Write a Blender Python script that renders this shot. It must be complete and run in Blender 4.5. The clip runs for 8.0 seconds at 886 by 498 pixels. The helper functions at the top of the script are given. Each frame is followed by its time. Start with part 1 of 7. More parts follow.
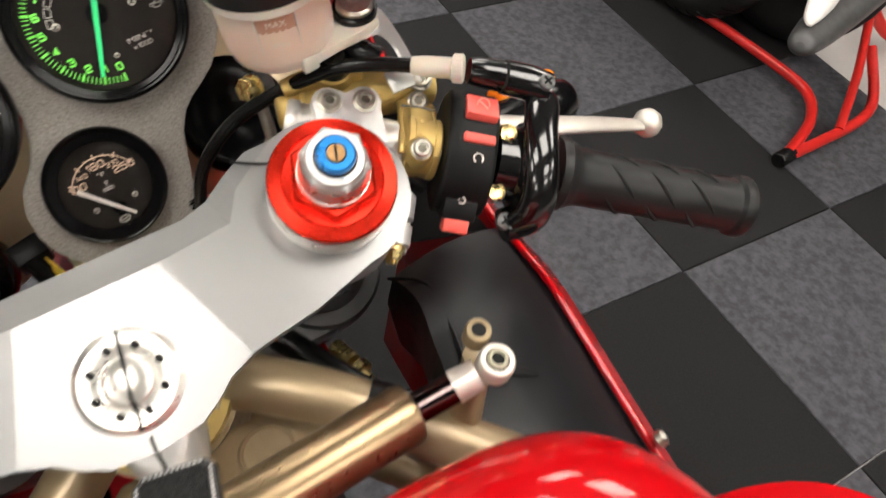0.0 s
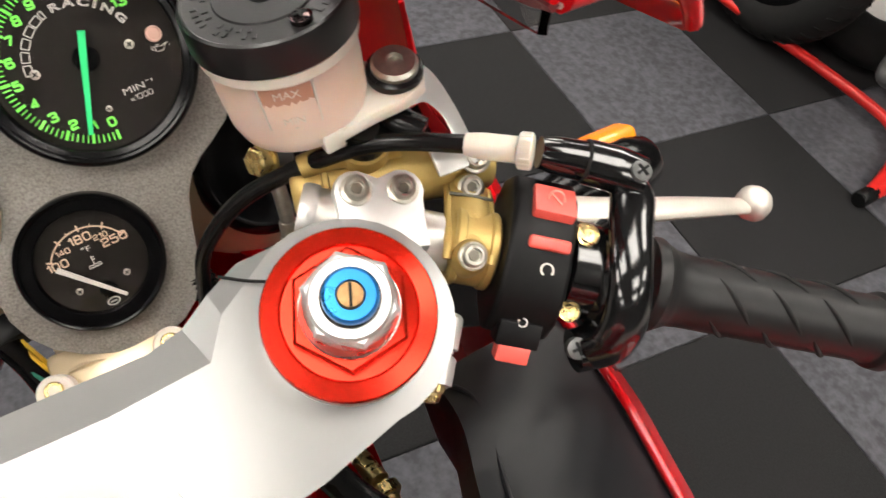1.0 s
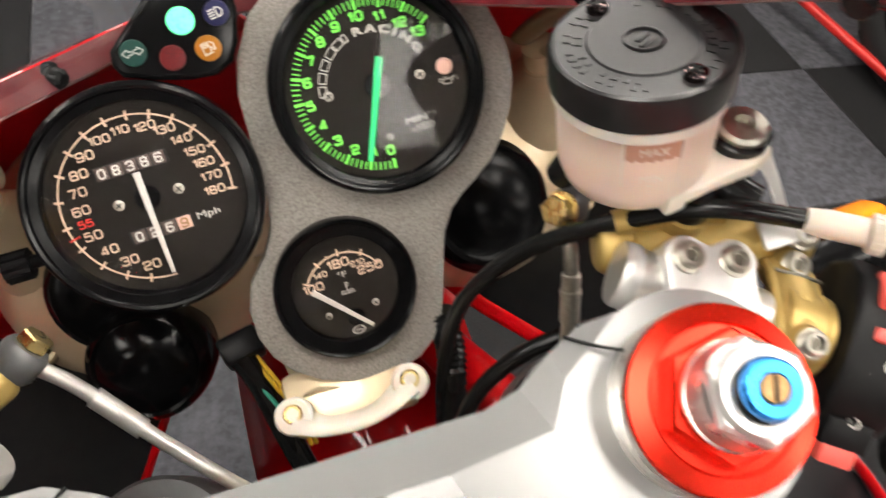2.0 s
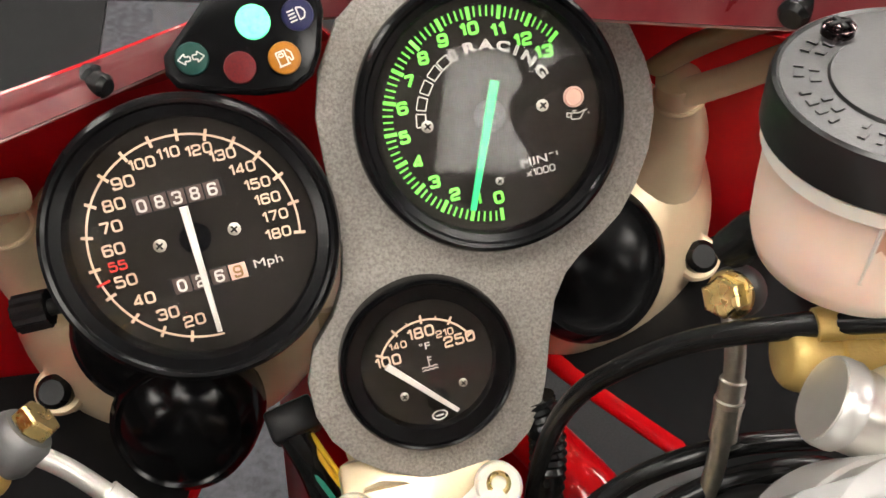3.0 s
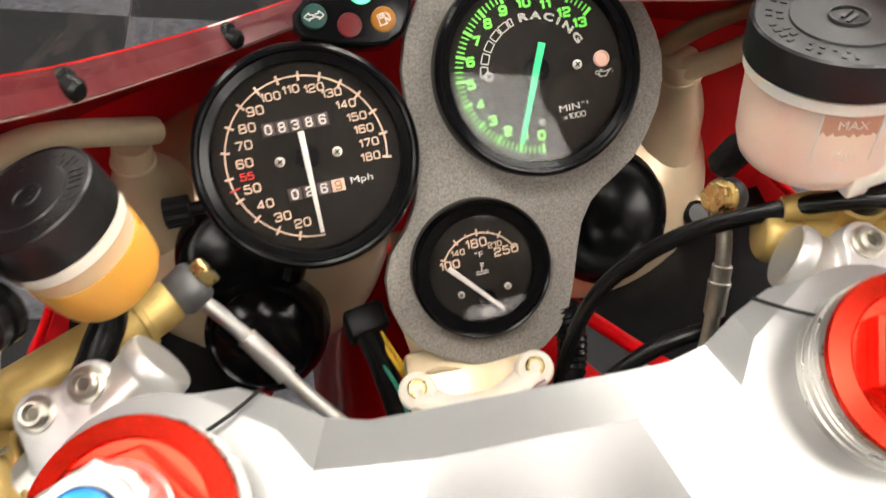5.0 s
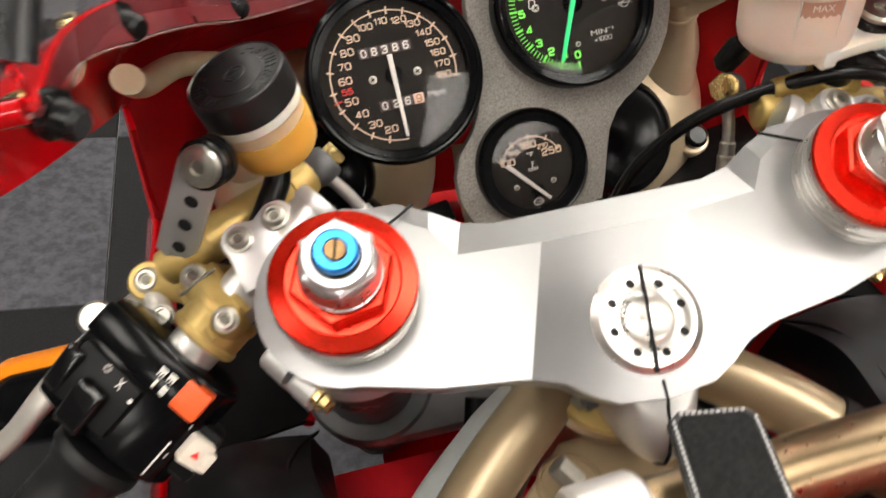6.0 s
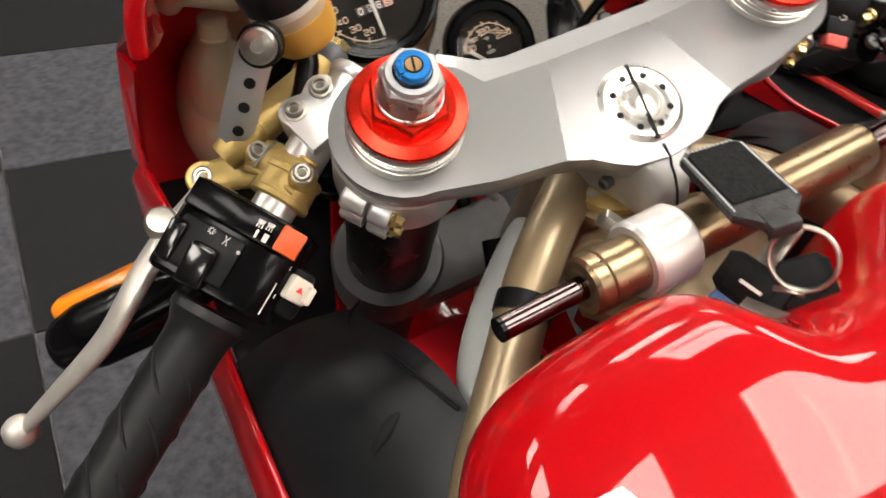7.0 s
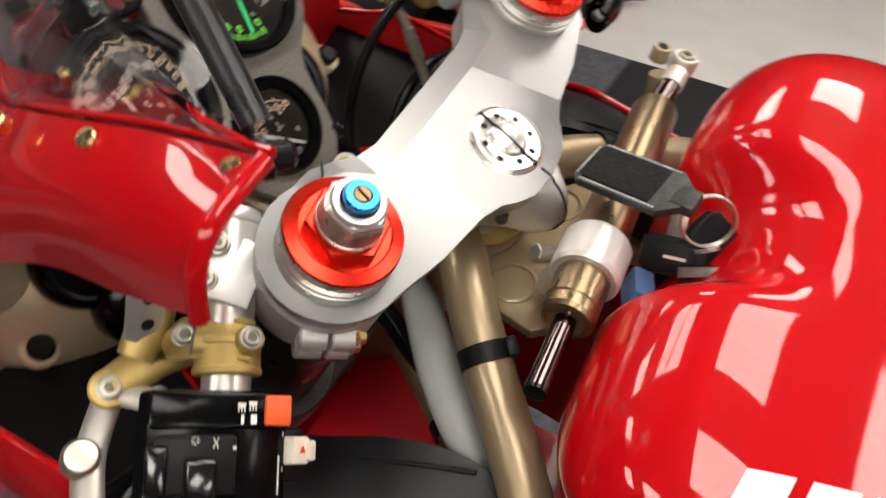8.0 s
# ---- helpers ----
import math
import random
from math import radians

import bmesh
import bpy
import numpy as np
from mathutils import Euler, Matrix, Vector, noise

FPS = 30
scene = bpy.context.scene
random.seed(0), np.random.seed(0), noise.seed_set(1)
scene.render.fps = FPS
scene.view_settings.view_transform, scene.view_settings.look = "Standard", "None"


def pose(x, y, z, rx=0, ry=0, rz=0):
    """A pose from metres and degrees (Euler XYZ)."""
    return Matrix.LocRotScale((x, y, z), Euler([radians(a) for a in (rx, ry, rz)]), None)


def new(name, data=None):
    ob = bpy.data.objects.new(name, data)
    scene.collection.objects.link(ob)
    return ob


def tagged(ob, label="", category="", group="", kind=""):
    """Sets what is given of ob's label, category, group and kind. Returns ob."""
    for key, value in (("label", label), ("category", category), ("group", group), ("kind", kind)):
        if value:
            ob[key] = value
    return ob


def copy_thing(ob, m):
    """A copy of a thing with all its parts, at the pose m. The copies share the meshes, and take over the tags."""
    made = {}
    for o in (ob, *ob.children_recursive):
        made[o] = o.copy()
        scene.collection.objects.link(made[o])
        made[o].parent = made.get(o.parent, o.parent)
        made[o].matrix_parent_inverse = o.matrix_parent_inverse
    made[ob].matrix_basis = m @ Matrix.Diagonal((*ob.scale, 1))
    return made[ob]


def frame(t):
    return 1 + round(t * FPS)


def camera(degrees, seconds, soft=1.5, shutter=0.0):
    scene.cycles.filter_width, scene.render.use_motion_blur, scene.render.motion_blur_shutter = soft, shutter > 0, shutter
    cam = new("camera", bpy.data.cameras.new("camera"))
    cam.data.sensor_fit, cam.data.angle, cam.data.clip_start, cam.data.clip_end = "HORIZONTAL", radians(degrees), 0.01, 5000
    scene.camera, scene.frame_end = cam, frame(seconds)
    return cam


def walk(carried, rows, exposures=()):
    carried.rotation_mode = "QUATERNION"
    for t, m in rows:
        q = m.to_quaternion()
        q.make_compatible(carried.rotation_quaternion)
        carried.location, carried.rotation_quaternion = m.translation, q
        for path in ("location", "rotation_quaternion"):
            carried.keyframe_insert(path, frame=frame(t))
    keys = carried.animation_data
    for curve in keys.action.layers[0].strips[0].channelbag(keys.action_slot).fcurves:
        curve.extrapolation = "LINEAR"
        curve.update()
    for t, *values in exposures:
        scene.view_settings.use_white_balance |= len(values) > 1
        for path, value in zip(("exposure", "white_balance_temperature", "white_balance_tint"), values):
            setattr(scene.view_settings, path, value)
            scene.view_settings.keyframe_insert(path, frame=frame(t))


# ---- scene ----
cam = camera(59.2, 8.0, shutter=0.4)
ROWS = [
    (0.0, -0.0114, -0.1661, 1.2155, 40.35, -9.29, -30.53),
    (0.5, 0.0367, -0.1098, 1.1906, 40.38, -8.49, -29.24),
    (1.0, 0.0365, -0.0902, 1.1801, 40.35, -8.21, -26.13),
    (1.5, 0.0019, -0.0715, 1.1788, 40.60, -7.92, -21.06),
    (2.0, -0.0315, -0.0439, 1.1617, 41.41, -8.13, -16.88),
    (2.2, -0.0290, -0.0230, 1.1510, 41.10, -7.01, -13.46),
    (3.3, -0.0330, 0.0200, 1.1100, 42.90, -8.51, -11.24),
    (3.5, -0.0335, 0.0210, 1.1079, 43.07, -8.66, -10.88),
    (4.0, -0.0394, 0.0174, 1.1091, 43.22, -8.95, -10.52),
    (4.2, -0.0430, 0.0090, 1.1140, 43.58, -8.97, -10.40),
    (5.3, -0.0930, -0.0880, 1.1400, 44.93, -9.84, -11.13),
    (5.5, -0.1020, -0.1039, 1.1424, 45.09, -9.61, -11.34),
    (6.0, -0.1470, -0.1511, 1.1442, 45.84, -9.21, -13.69),
    (6.5, -0.2030, -0.1939, 1.1276, 46.66, -8.04, -18.75),
    (7.0, -0.2436, -0.2201, 1.1256, 47.48, -6.75, -27.58),
    (7.5, -0.2828, -0.1723, 1.1272, 48.99, -5.65, -42.80),
    (8.0, -0.3193, -0.1105, 1.1539, 49.69, -4.57, -62.13),
]
walk(cam, [(t, pose(x, y, z, rx, ry, rz)) for t, x, y, z, rx, ry, rz in ROWS],
     exposures=[(0.0, -0.38), (0.6, -0.26), (1.2, -0.05), (2.0, 0.04), (3.5, 0.40), (4.2, 0.44), (4.6, 0.28), (5.5, -0.05), (6.0, -0.25), (6.5, -0.31), (7.0, -0.36), (7.5, -0.42), (8.0, -0.50)])

# ---- light: ceiling panels in a closed room whose walls are unseen ----
world = bpy.data.worlds.new("room_world")
scene.world = world
world.use_nodes = True
world.node_tree.nodes["Background"].inputs[0].default_value = (0.9, 0.93, 1.0, 1)
world.node_tree.nodes["Background"].inputs[1].default_value = 0.012
PANEL_POWER = 14.5


# ---- materials ----
def mat(name, color, rough=0.5, metal=0.0, second=None, scale=60.0, amount=0.5, bump=0.0, bump_scale=400.0,
        coat=0.0, trans=0.0, sss=0.0, emit=0.0, rough_var=0.12, stretch=None, spec=0.5, alpha=1.0, rand=0.0):
    m = bpy.data.materials.new(name)
    m.use_nodes = True
    nt = m.node_tree
    b = nt.nodes["Principled BSDF"]
    L = nt.links.new
    co = nt.nodes.new("ShaderNodeTexCoord")
    vec = co.outputs["Object"]
    if stretch:
        mp = nt.nodes.new("ShaderNodeMapping")
        mp.inputs["Scale"].default_value = stretch
        L(vec, mp.inputs[0])
        vec = mp.outputs[0]
    n1 = nt.nodes.new("ShaderNodeTexNoise")
    n1.inputs["Scale"].default_value = scale
    n1.inputs["Detail"].default_value = 6
    L(vec, n1.inputs["Vector"])
    n2 = nt.nodes.new("ShaderNodeTexNoise")
    n2.inputs["Scale"].default_value = bump_scale
    n2.inputs["Detail"].default_value = 3
    L(vec, n2.inputs["Vector"])
    mix = nt.nodes.new("ShaderNodeMix")
    mix.data_type = "RGBA"
    mix.inputs[6].default_value = (*color, 1)
    mix.inputs[7].default_value = (*(second or [c * 0.82 for c in color]), 1)
    ramp = nt.nodes.new("ShaderNodeMapRange")
    ramp.inputs[1].default_value, ramp.inputs[2].default_value = 0.35, 0.68
    ramp.inputs[3].default_value, ramp.inputs[4].default_value = 0.0, amount
    L(n1.outputs["Fac"], ramp.inputs[0])
    L(ramp.outputs[0], mix.inputs[0])
    out = mix.outputs[2]
    if rand:
        info = nt.nodes.new("ShaderNodeObjectInfo")
        hsv = nt.nodes.new("ShaderNodeHueSaturation")
        mr = nt.nodes.new("ShaderNodeMapRange")
        mr.inputs[3].default_value, mr.inputs[4].default_value = 1 - rand, 1 + rand
        L(info.outputs["Random"], mr.inputs[0])
        L(mr.outputs[0], hsv.inputs["Value"])
        L(out, hsv.inputs["Color"])
        out = hsv.outputs[0]
    L(out, b.inputs["Base Color"])
    r2 = nt.nodes.new("ShaderNodeMapRange")
    r2.inputs[3].default_value, r2.inputs[4].default_value = max(0.02, rough - rough_var), min(1, rough + rough_var)
    L(n1.outputs["Fac"], r2.inputs[0])
    L(r2.outputs[0], b.inputs["Roughness"])
    b.inputs["Metallic"].default_value = metal
    b.inputs["Specular IOR Level"].default_value = spec
    b.inputs["Coat Weight"].default_value = coat
    b.inputs["Coat Roughness"].default_value = 0.04
    b.inputs["Transmission Weight"].default_value = trans
    b.inputs["Alpha"].default_value = alpha
    if sss:
        b.inputs["Subsurface Weight"].default_value = sss
        b.inputs["Subsurface Radius"].default_value = (0.02, 0.012, 0.008)
        b.inputs["Subsurface Scale"].default_value = 0.6
    if emit:
        L(out, b.inputs["Emission Color"])
        b.inputs["Emission Strength"].default_value = emit
    if bump:
        bp = nt.nodes.new("ShaderNodeBump")
        bp.inputs["Strength"].default_value = bump
        bp.inputs["Distance"].default_value = 0.001
        L(n2.outputs["Fac"], bp.inputs["Height"])
        L(bp.outputs[0], b.inputs["Normal"])
    return m


YOKE = mat("satin_anodised_yoke", (0.265, 0.264, 0.262), 0.28, 0.50, (0.285, 0.283, 0.281), 25, 0.4, rough_var=0.004)
YOKE_TURNED = mat("face_turned_yoke", (0.222, 0.221, 0.219), 0.27, 0.62, (0.240, 0.238, 0.236), 25, 0.4, rough_var=0.004)
ALLOY = mat("satin_silver_alloy", (0.62, 0.615, 0.60), 0.36, 0.65, (0.56, 0.555, 0.54), 25, 0.4, 0.08, 1500, rough_var=0.04)
ALLOY_RAW = mat("machined_alloy", (0.70, 0.68, 0.64), 0.32, 0.8, (0.6, 0.58, 0.54), 120, 0.4, 0.06, 1500, rough_var=0.03)
RAW_TURNED = mat("turned_alloy", (0.64, 0.62, 0.575), 0.28, 0.9, (0.55, 0.53, 0.49), 120, 0.4, rough_var=0.03)
STEEL = mat("zinc_plated_steel", (0.50, 0.48, 0.42), 0.32, 0.95, (0.34, 0.32, 0.27), 400, 0.5, 0.05, 1500, rough_var=0.05)
BRASS = mat("passivated_gold_zinc", (0.75, 0.58, 0.25), 0.28, 1.0, (0.55, 0.42, 0.2), 220, 0.6, 0.1, 900)
RED_ANOD = mat("red_anodised_alloy", (0.80, 0.030, 0.012), 0.25, 0.8, (0.76, 0.028, 0.012), 60, 0.4, rough_var=0.01)
BLUE_ANOD = mat("blue_anodised_alloy", (0.03, 0.27, 0.72), 0.3, 0.75, (0.02, 0.18, 0.55), 120, 0.5)
BRONZE_SCREW = mat("worn_bronze_screw", (0.36, 0.22, 0.10), 0.42, 0.9, (0.22, 0.13, 0.06), 300, 0.8, 0.2, 900)
GOLD_CAST = mat("gold_cast_magnesium", (0.50, 0.36, 0.12), 0.42, 0.5, (0.40, 0.27, 0.08), 90, 0.6, 0.15, 900, rough_var=0.05)
FRAME = mat("bronze_frame_paint", (0.34, 0.26, 0.155), 0.34, 0.5, (0.28, 0.20, 0.11), 50, 0.4, 0.04, 900, coat=0.2)
CASTING = mat("bronze_painted_casting", (0.68, 0.55, 0.36), 0.34, 0.4, (0.58, 0.46, 0.29), 40, 0.5, 0.06, 600, coat=0.4)
DAMPER_GOLD = mat("brushed_gold_damper", (0.31, 0.225, 0.13), 0.28, 0.92, (0.27, 0.19, 0.105), 300, 0.4, rough_var=0.02)
DARK_CHROME = mat("dark_polished_rod", (0.12, 0.09, 0.09), 0.1, 1.0, (0.09, 0.07, 0.07), 60, 0.4)
BLACK_PL = mat("black_moulded_plastic", (0.0045, 0.0045, 0.005), 0.40, 0, (0.008, 0.008, 0.008), 120, 0.6, 0.10, 1800, rough_var=0.05, spec=0.15)
LID = mat("black_lid_plastic", (0.006, 0.006, 0.0065), 0.30, 0, (0.010, 0.010, 0.010), 90, 0.5, 0.05, 1500, rough_var=0.05, spec=0.5)
BLACK_GLOSS = mat("gloss_black_housing", (0.004, 0.004, 0.0045), 0.16, 0, (0.006, 0.006, 0.006), 90, 0.5, coat=0.6, rough_var=0.01)
BLACK_SATIN = mat("satin_black_bezel", (0.003, 0.003, 0.0033), 0.17, 0, (0.005, 0.005, 0.0053), 120, 0.5, rough_var=0.02, spec=0.16)
RUBBER = mat("black_grip_rubber", (0.009, 0.009, 0.0092), 0.38, 0, (0.014, 0.014, 0.0142), 140, 0.6, 0.10, 2200, rough_var=0.04, spec=0.28)
HOSE = mat("black_rubber_hose", (0.007, 0.007, 0.007), 0.24, 0, (0.009, 0.009, 0.009), 60, 0.4, spec=0.25, rough_var=0.015)
PANEL_BLK = mat("matt_black_inner_panel", (0.0065, 0.0068, 0.008), 0.40, 0, (0.010, 0.0104, 0.012), 60, 0.6, 0.08, 1500, spec=0.36)
FORK_BLK = mat("dark_fork_tube", (0.014, 0.0135, 0.013), 0.3, 0.3, (0.022, 0.021, 0.02), 40, 0.5, spec=0.2)
# dark metal tone that stands in for shade in sockets, slots and gaps
RECESS_SHADE = mat("recess_shade_metal", (0.16, 0.15, 0.12), 0.4, 0.8, (0.10, 0.09, 0.075), 300, 0.5)
GREY_CLAMP = mat("grey_lower_clamp", (0.12, 0.12, 0.12), 0.42, 0.4, (0.08, 0.08, 0.08), 60, 0.5, 0.1, 600)
RED_PAINT = mat("gloss_red_paint", (0.46, 0.0012, 0.004), 0.4, 0, (0.40, 0.0012, 0.004), 12, 0.3, coat=1.0, spec=0.05, rough_var=0.02)
# opaque; the pinkish tone imitates reflections on a clear strip
BORDER = mat("border_with_painted_sheen", (0.10, 0.006, 0.009), 0.30, 0, (0.17, 0.045, 0.045), 55, 0.6, 0.05, 300, rough_var=0.08, spec=0.3)
BORDER_LIP = mat("painted_edge_highlight", (0.50, 0.33, 0.31), 0.25, 0, (0.32, 0.12, 0.12), 90, 0.7)
# brighter than the outer paint; stands in for light reaching the fairing's inside
RED_INNER = mat("brightened_fairing_inside", (0.78, 0.008, 0.018), 0.4, 0, (0.68, 0.006, 0.014), 25, 0.5, 0.08, 500, coat=0.3)
FOAM = mat("grey_speckled_foam", (0.34, 0.313, 0.282), 0.9, 0, (0.19, 0.173, 0.156), 900, 0.9, 0.5, 1400)
DIAL = mat("dark_dial_face", (0.018, 0.0145, 0.0125), 0.55, 0, (0.024, 0.0195, 0.017), 80, 0.5, spec=0.1)
CREAM = mat("cream_dial_print", (0.74, 0.53, 0.385), 0.5, 0, (0.70, 0.50, 0.36), 200, 0.4)
WHITE_PRINT = mat("white_dial_print", (0.70, 0.66, 0.61), 0.5, 0, (0.62, 0.58, 0.53), 200, 0.4)
GREEN_PRINT = mat("green_dial_print", (0.22, 0.95, 0.10), 0.5, 0, (0.12, 0.72, 0.07), 200, 0.4)
GREEN_NEEDLE = mat("green_needle", (0.02, 0.80, 0.25), 0.45, 0, (0.02, 0.68, 0.21), 100, 0.3)
RED_PRINT = mat("red_dial_print", (0.8, 0.03, 0.02), 0.5)
DRUM_BROWN = mat("brown_counter_drum", (0.10, 0.062, 0.052), 0.5, 0, (0.07, 0.045, 0.04), 300, 0.6)
DRUM_PINK = mat("pink_counter_drum", (0.72, 0.45, 0.36), 0.5)
GLASS = mat("gauge_glass", (1, 1, 1), 0.02, 0, (1, 1, 1), 10, 0.0, trans=1.0, rough_var=0.0)
GLASS.node_tree.nodes["Principled BSDF"].inputs["IOR"].default_value = 1.2
SCREEN = mat("clear_windscreen", (0.97, 0.97, 0.97), 0.02, 0, (0.95, 0.95, 0.95), 30, 0.3, trans=1.0, rough_var=0.0)
SCREEN.node_tree.nodes["Principled BSDF"].inputs["IOR"].default_value = 1.3
TRIM = mat("smoked_edge_trim", (0.012, 0.012, 0.013), 0.3, 0, (0.02, 0.02, 0.02), 60, 0.5)
RES_PINK = mat("milky_reservoir_with_pink_fluid", (0.82, 0.64, 0.53), 0.32, 0, (0.76, 0.54, 0.43), 28, 0.5, 0.03, 300, sss=0.5)
RES_WINDOW = mat("level_window", (0.52, 0.27, 0.18), 0.35, 0, (0.46, 0.22, 0.14), 60, 0.5)
RES_MILK = mat("milky_plastic", (0.78, 0.70, 0.60), 0.35, 0, (0.7, 0.6, 0.5), 40, 0.5, sss=0.4)
RES_PALE = mat("pale_amber_milky_cup", (0.62, 0.43, 0.27), 0.32, 0, (0.56, 0.36, 0.20), 30, 0.5, sss=0.5, rough_var=0.03)
SW_PINK = mat("faded_pink_print", (0.78, 0.34, 0.28), 0.5)
RES_AMBER = mat("amber_fluid_reservoir", (0.66, 0.33, 0.055), 0.3, 0, (0.60, 0.28, 0.045), 40, 0.5, sss=0.5)
ORANGE = mat("orange_indicator_lens", (0.95, 0.27, 0.01), 0.22, 0, (0.85, 0.22, 0.01), 200, 0.5, coat=0.6, sss=0.3)
SW_RED = mat("red_switch_plastic", (0.72, 0.10, 0.08), 0.4, 0, (0.62, 0.08, 0.06), 100, 0.4)
SW_ORANGE = mat("orange_switch_plastic", (0.88, 0.10, 0.012), 0.4, 0, (0.78, 0.08, 0.01), 100, 0.4)
SW_IVORY = mat("ivory_switch_plastic", (0.72, 0.66, 0.56), 0.4, 0, (0.6, 0.55, 0.46), 100, 0.5)
LEVER = mat("cast_alloy_lever", (0.66, 0.62, 0.56), 0.45, 0.65, (0.57, 0.535, 0.48), 60, 0.5, 0.1, 800)
COLLAR = mat("silver_damper_collar", (0.72, 0.69, 0.66), 0.34, 0.6, (0.62, 0.58, 0.55), 50, 0.5)
LEATHER = mat("black_leather", (0.014, 0.014, 0.014), 0.36, 0, (0.05, 0.05, 0.05), 260, 0.7, 0.5, 900, spec=0.4)
SUEDE = mat("black_felt_inlay", (0.007, 0.007, 0.007), 0.95, 0, (0.022, 0.022, 0.022), 500, 0.8, 0.8, 1500, spec=0.2)
STITCH = mat("grey_stitching", (0.52, 0.52, 0.51), 0.8)
# near-black fill that stands in for the shade inside holes, slots and grooves
HOLE_SHADE = mat("recess_shade_black", (0.004, 0.004, 0.004), 0.9)
L_GREEN = mat("lit_green_lamp", (0.12, 0.95, 0.42), 0.3, 0, (0.22, 1.0, 0.55), 500, 0.5, emit=1.15)
L_TEAL = mat("dark_teal_lamp", (0.006, 0.045, 0.036), 0.35, 0, (0.010, 0.065, 0.052), 900, 0.5, spec=0.3)
L_RED = mat("dark_red_lamp", (0.09, 0.004, 0.006), 0.35, 0, (0.15, 0.006, 0.008), 1200, 0.7, spec=0.3)
L_AMBER = mat("amber_lamp", (0.38, 0.145, 0.008), 0.35, 0, (0.28, 0.10, 0.006), 900, 0.5, spec=0.3)
L_BLUE = mat("dark_blue_lamp", (0.008, 0.008, 0.05), 0.35, 0, (0.014, 0.014, 0.07), 900, 0.5, spec=0.3)
CARPET_D = mat("charcoal_carpet", (0.0138, 0.0137, 0.0143), 0.97, 0, (0.0225, 0.0223, 0.023), 260, 0.8, 0.6, 900, spec=0.15, rand=0.06)
CARPET_L = mat("grey_carpet", (0.051, 0.0515, 0.058), 0.97, 0, (0.096, 0.097, 0.108), 60, 0.9, 0.6, 900, spec=0.15, rand=0.06)
VINYL = mat("pale_grey_vinyl", (0.50, 0.48, 0.46), 0.45, 0, (0.45, 0.43, 0.41), 6, 0.5, 0.05, 300)
# greys of unseen surfaces, kept low so little light bounces back
WALL = mat("unseen_wall_grey", (0.15, 0.147, 0.145), 0.8, 0, (0.12, 0.118, 0.115), 3, 0.4, 0.1, 200)
CEIL = mat("unseen_ceiling_grey", (0.20, 0.197, 0.194), 0.9, 0, (0.17, 0.167, 0.164), 30, 0.4, 0.2, 300)
WHITE_PAINT = mat("gloss_white_paint", (0.78, 0.76, 0.73), 0.3, 0, (0.7, 0.68, 0.65), 20, 0.3, coat=0.6)
RED_TUBE = mat("red_powder_coat", (0.62, 0.022, 0.018), 0.38, 0, (0.5, 0.015, 0.012), 40, 0.4, 0.05, 700)
TYRE = mat("tyre_rubber", (0.014, 0.014, 0.014), 0.75, 0, (0.020, 0.020, 0.020), 80, 0.6, 0.3, 500, spec=0.2)
YELLOW_W = mat("yellow_wire", (0.75, 0.45, 0.02), 0.45)
TEAL_W = mat("green_wire", (0.02, 0.25, 0.17), 0.45)
PANE = mat("lamp_diffuser", (1.0, 0.95, 0.88), 0.5, 0, (1.0, 0.95, 0.88), 5, 0.0, emit=PANEL_POWER)
# backing glows by itself at half power in place of reflected lamp light
PANE_DIM = mat("glowing_lamp_backing", (1.0, 0.95, 0.88), 0.5, 0, (1.0, 0.95, 0.88), 5, 0.0, emit=PANEL_POWER * 0.5)


# ---- mesh helpers ----
def join(*bms):
    out = bmesh.new()
    for b in bms:
        tmp = bpy.data.meshes.new("tmp")
        b.to_mesh(tmp)
        out.from_mesh(tmp)
        bpy.data.meshes.remove(tmp)
        b.free()
    return out


def moved(bm, m):
    bm.transform(m)
    return bm


def lathe(profile, seg=40, m=None):
    """A turned shape: (radius, height) pairs from one end to the other."""
    bm = bmesh.new()
    rings = []
    for r, z in profile:
        if r <= 1e-6:
            rings.append([bm.verts.new((0, 0, z))])
        else:
            rings.append([bm.verts.new((r * math.cos(2 * math.pi * i / seg), r * math.sin(2 * math.pi * i / seg), z)) for i in range(seg)])
    for a, b in zip(rings, rings[1:]):
        for i in range(seg):
            j = (i + 1) % seg
            f = [a[i % len(a)], a[j % len(a)], b[j % len(b)], b[i % len(b)]]
            f = list(dict.fromkeys(f))
            if len(f) > 2:
                try:
                    bm.faces.new(f)
                except ValueError:
                    pass
    for r in (rings[0], rings[-1]):
        if len(r) > 2 and rings[0] is not rings[-1]:
            bm.faces.new(r)
    bmesh.ops.recalc_face_normals(bm, faces=bm.faces)
    if m:
        bm.transform(m)
    return bm


def torus(R, r, seg=48, ring=10, m=None):
    bm = bmesh.new()
    vs = [[bm.verts.new(((R + r * math.cos(b)) * math.cos(a), (R + r * math.cos(b)) * math.sin(a), r * math.sin(b)))
           for b in [2 * math.pi * k / ring for k in range(ring)]] for a in [2 * math.pi * i / seg for i in range(seg)]]
    for i in range(seg):
        for k in range(ring):
            bm.faces.new((vs[i][k], vs[(i + 1) % seg][k], vs[(i + 1) % seg][(k + 1) % ring], vs[i][(k + 1) % ring]))
    if m:
        bm.transform(m)
    return bm


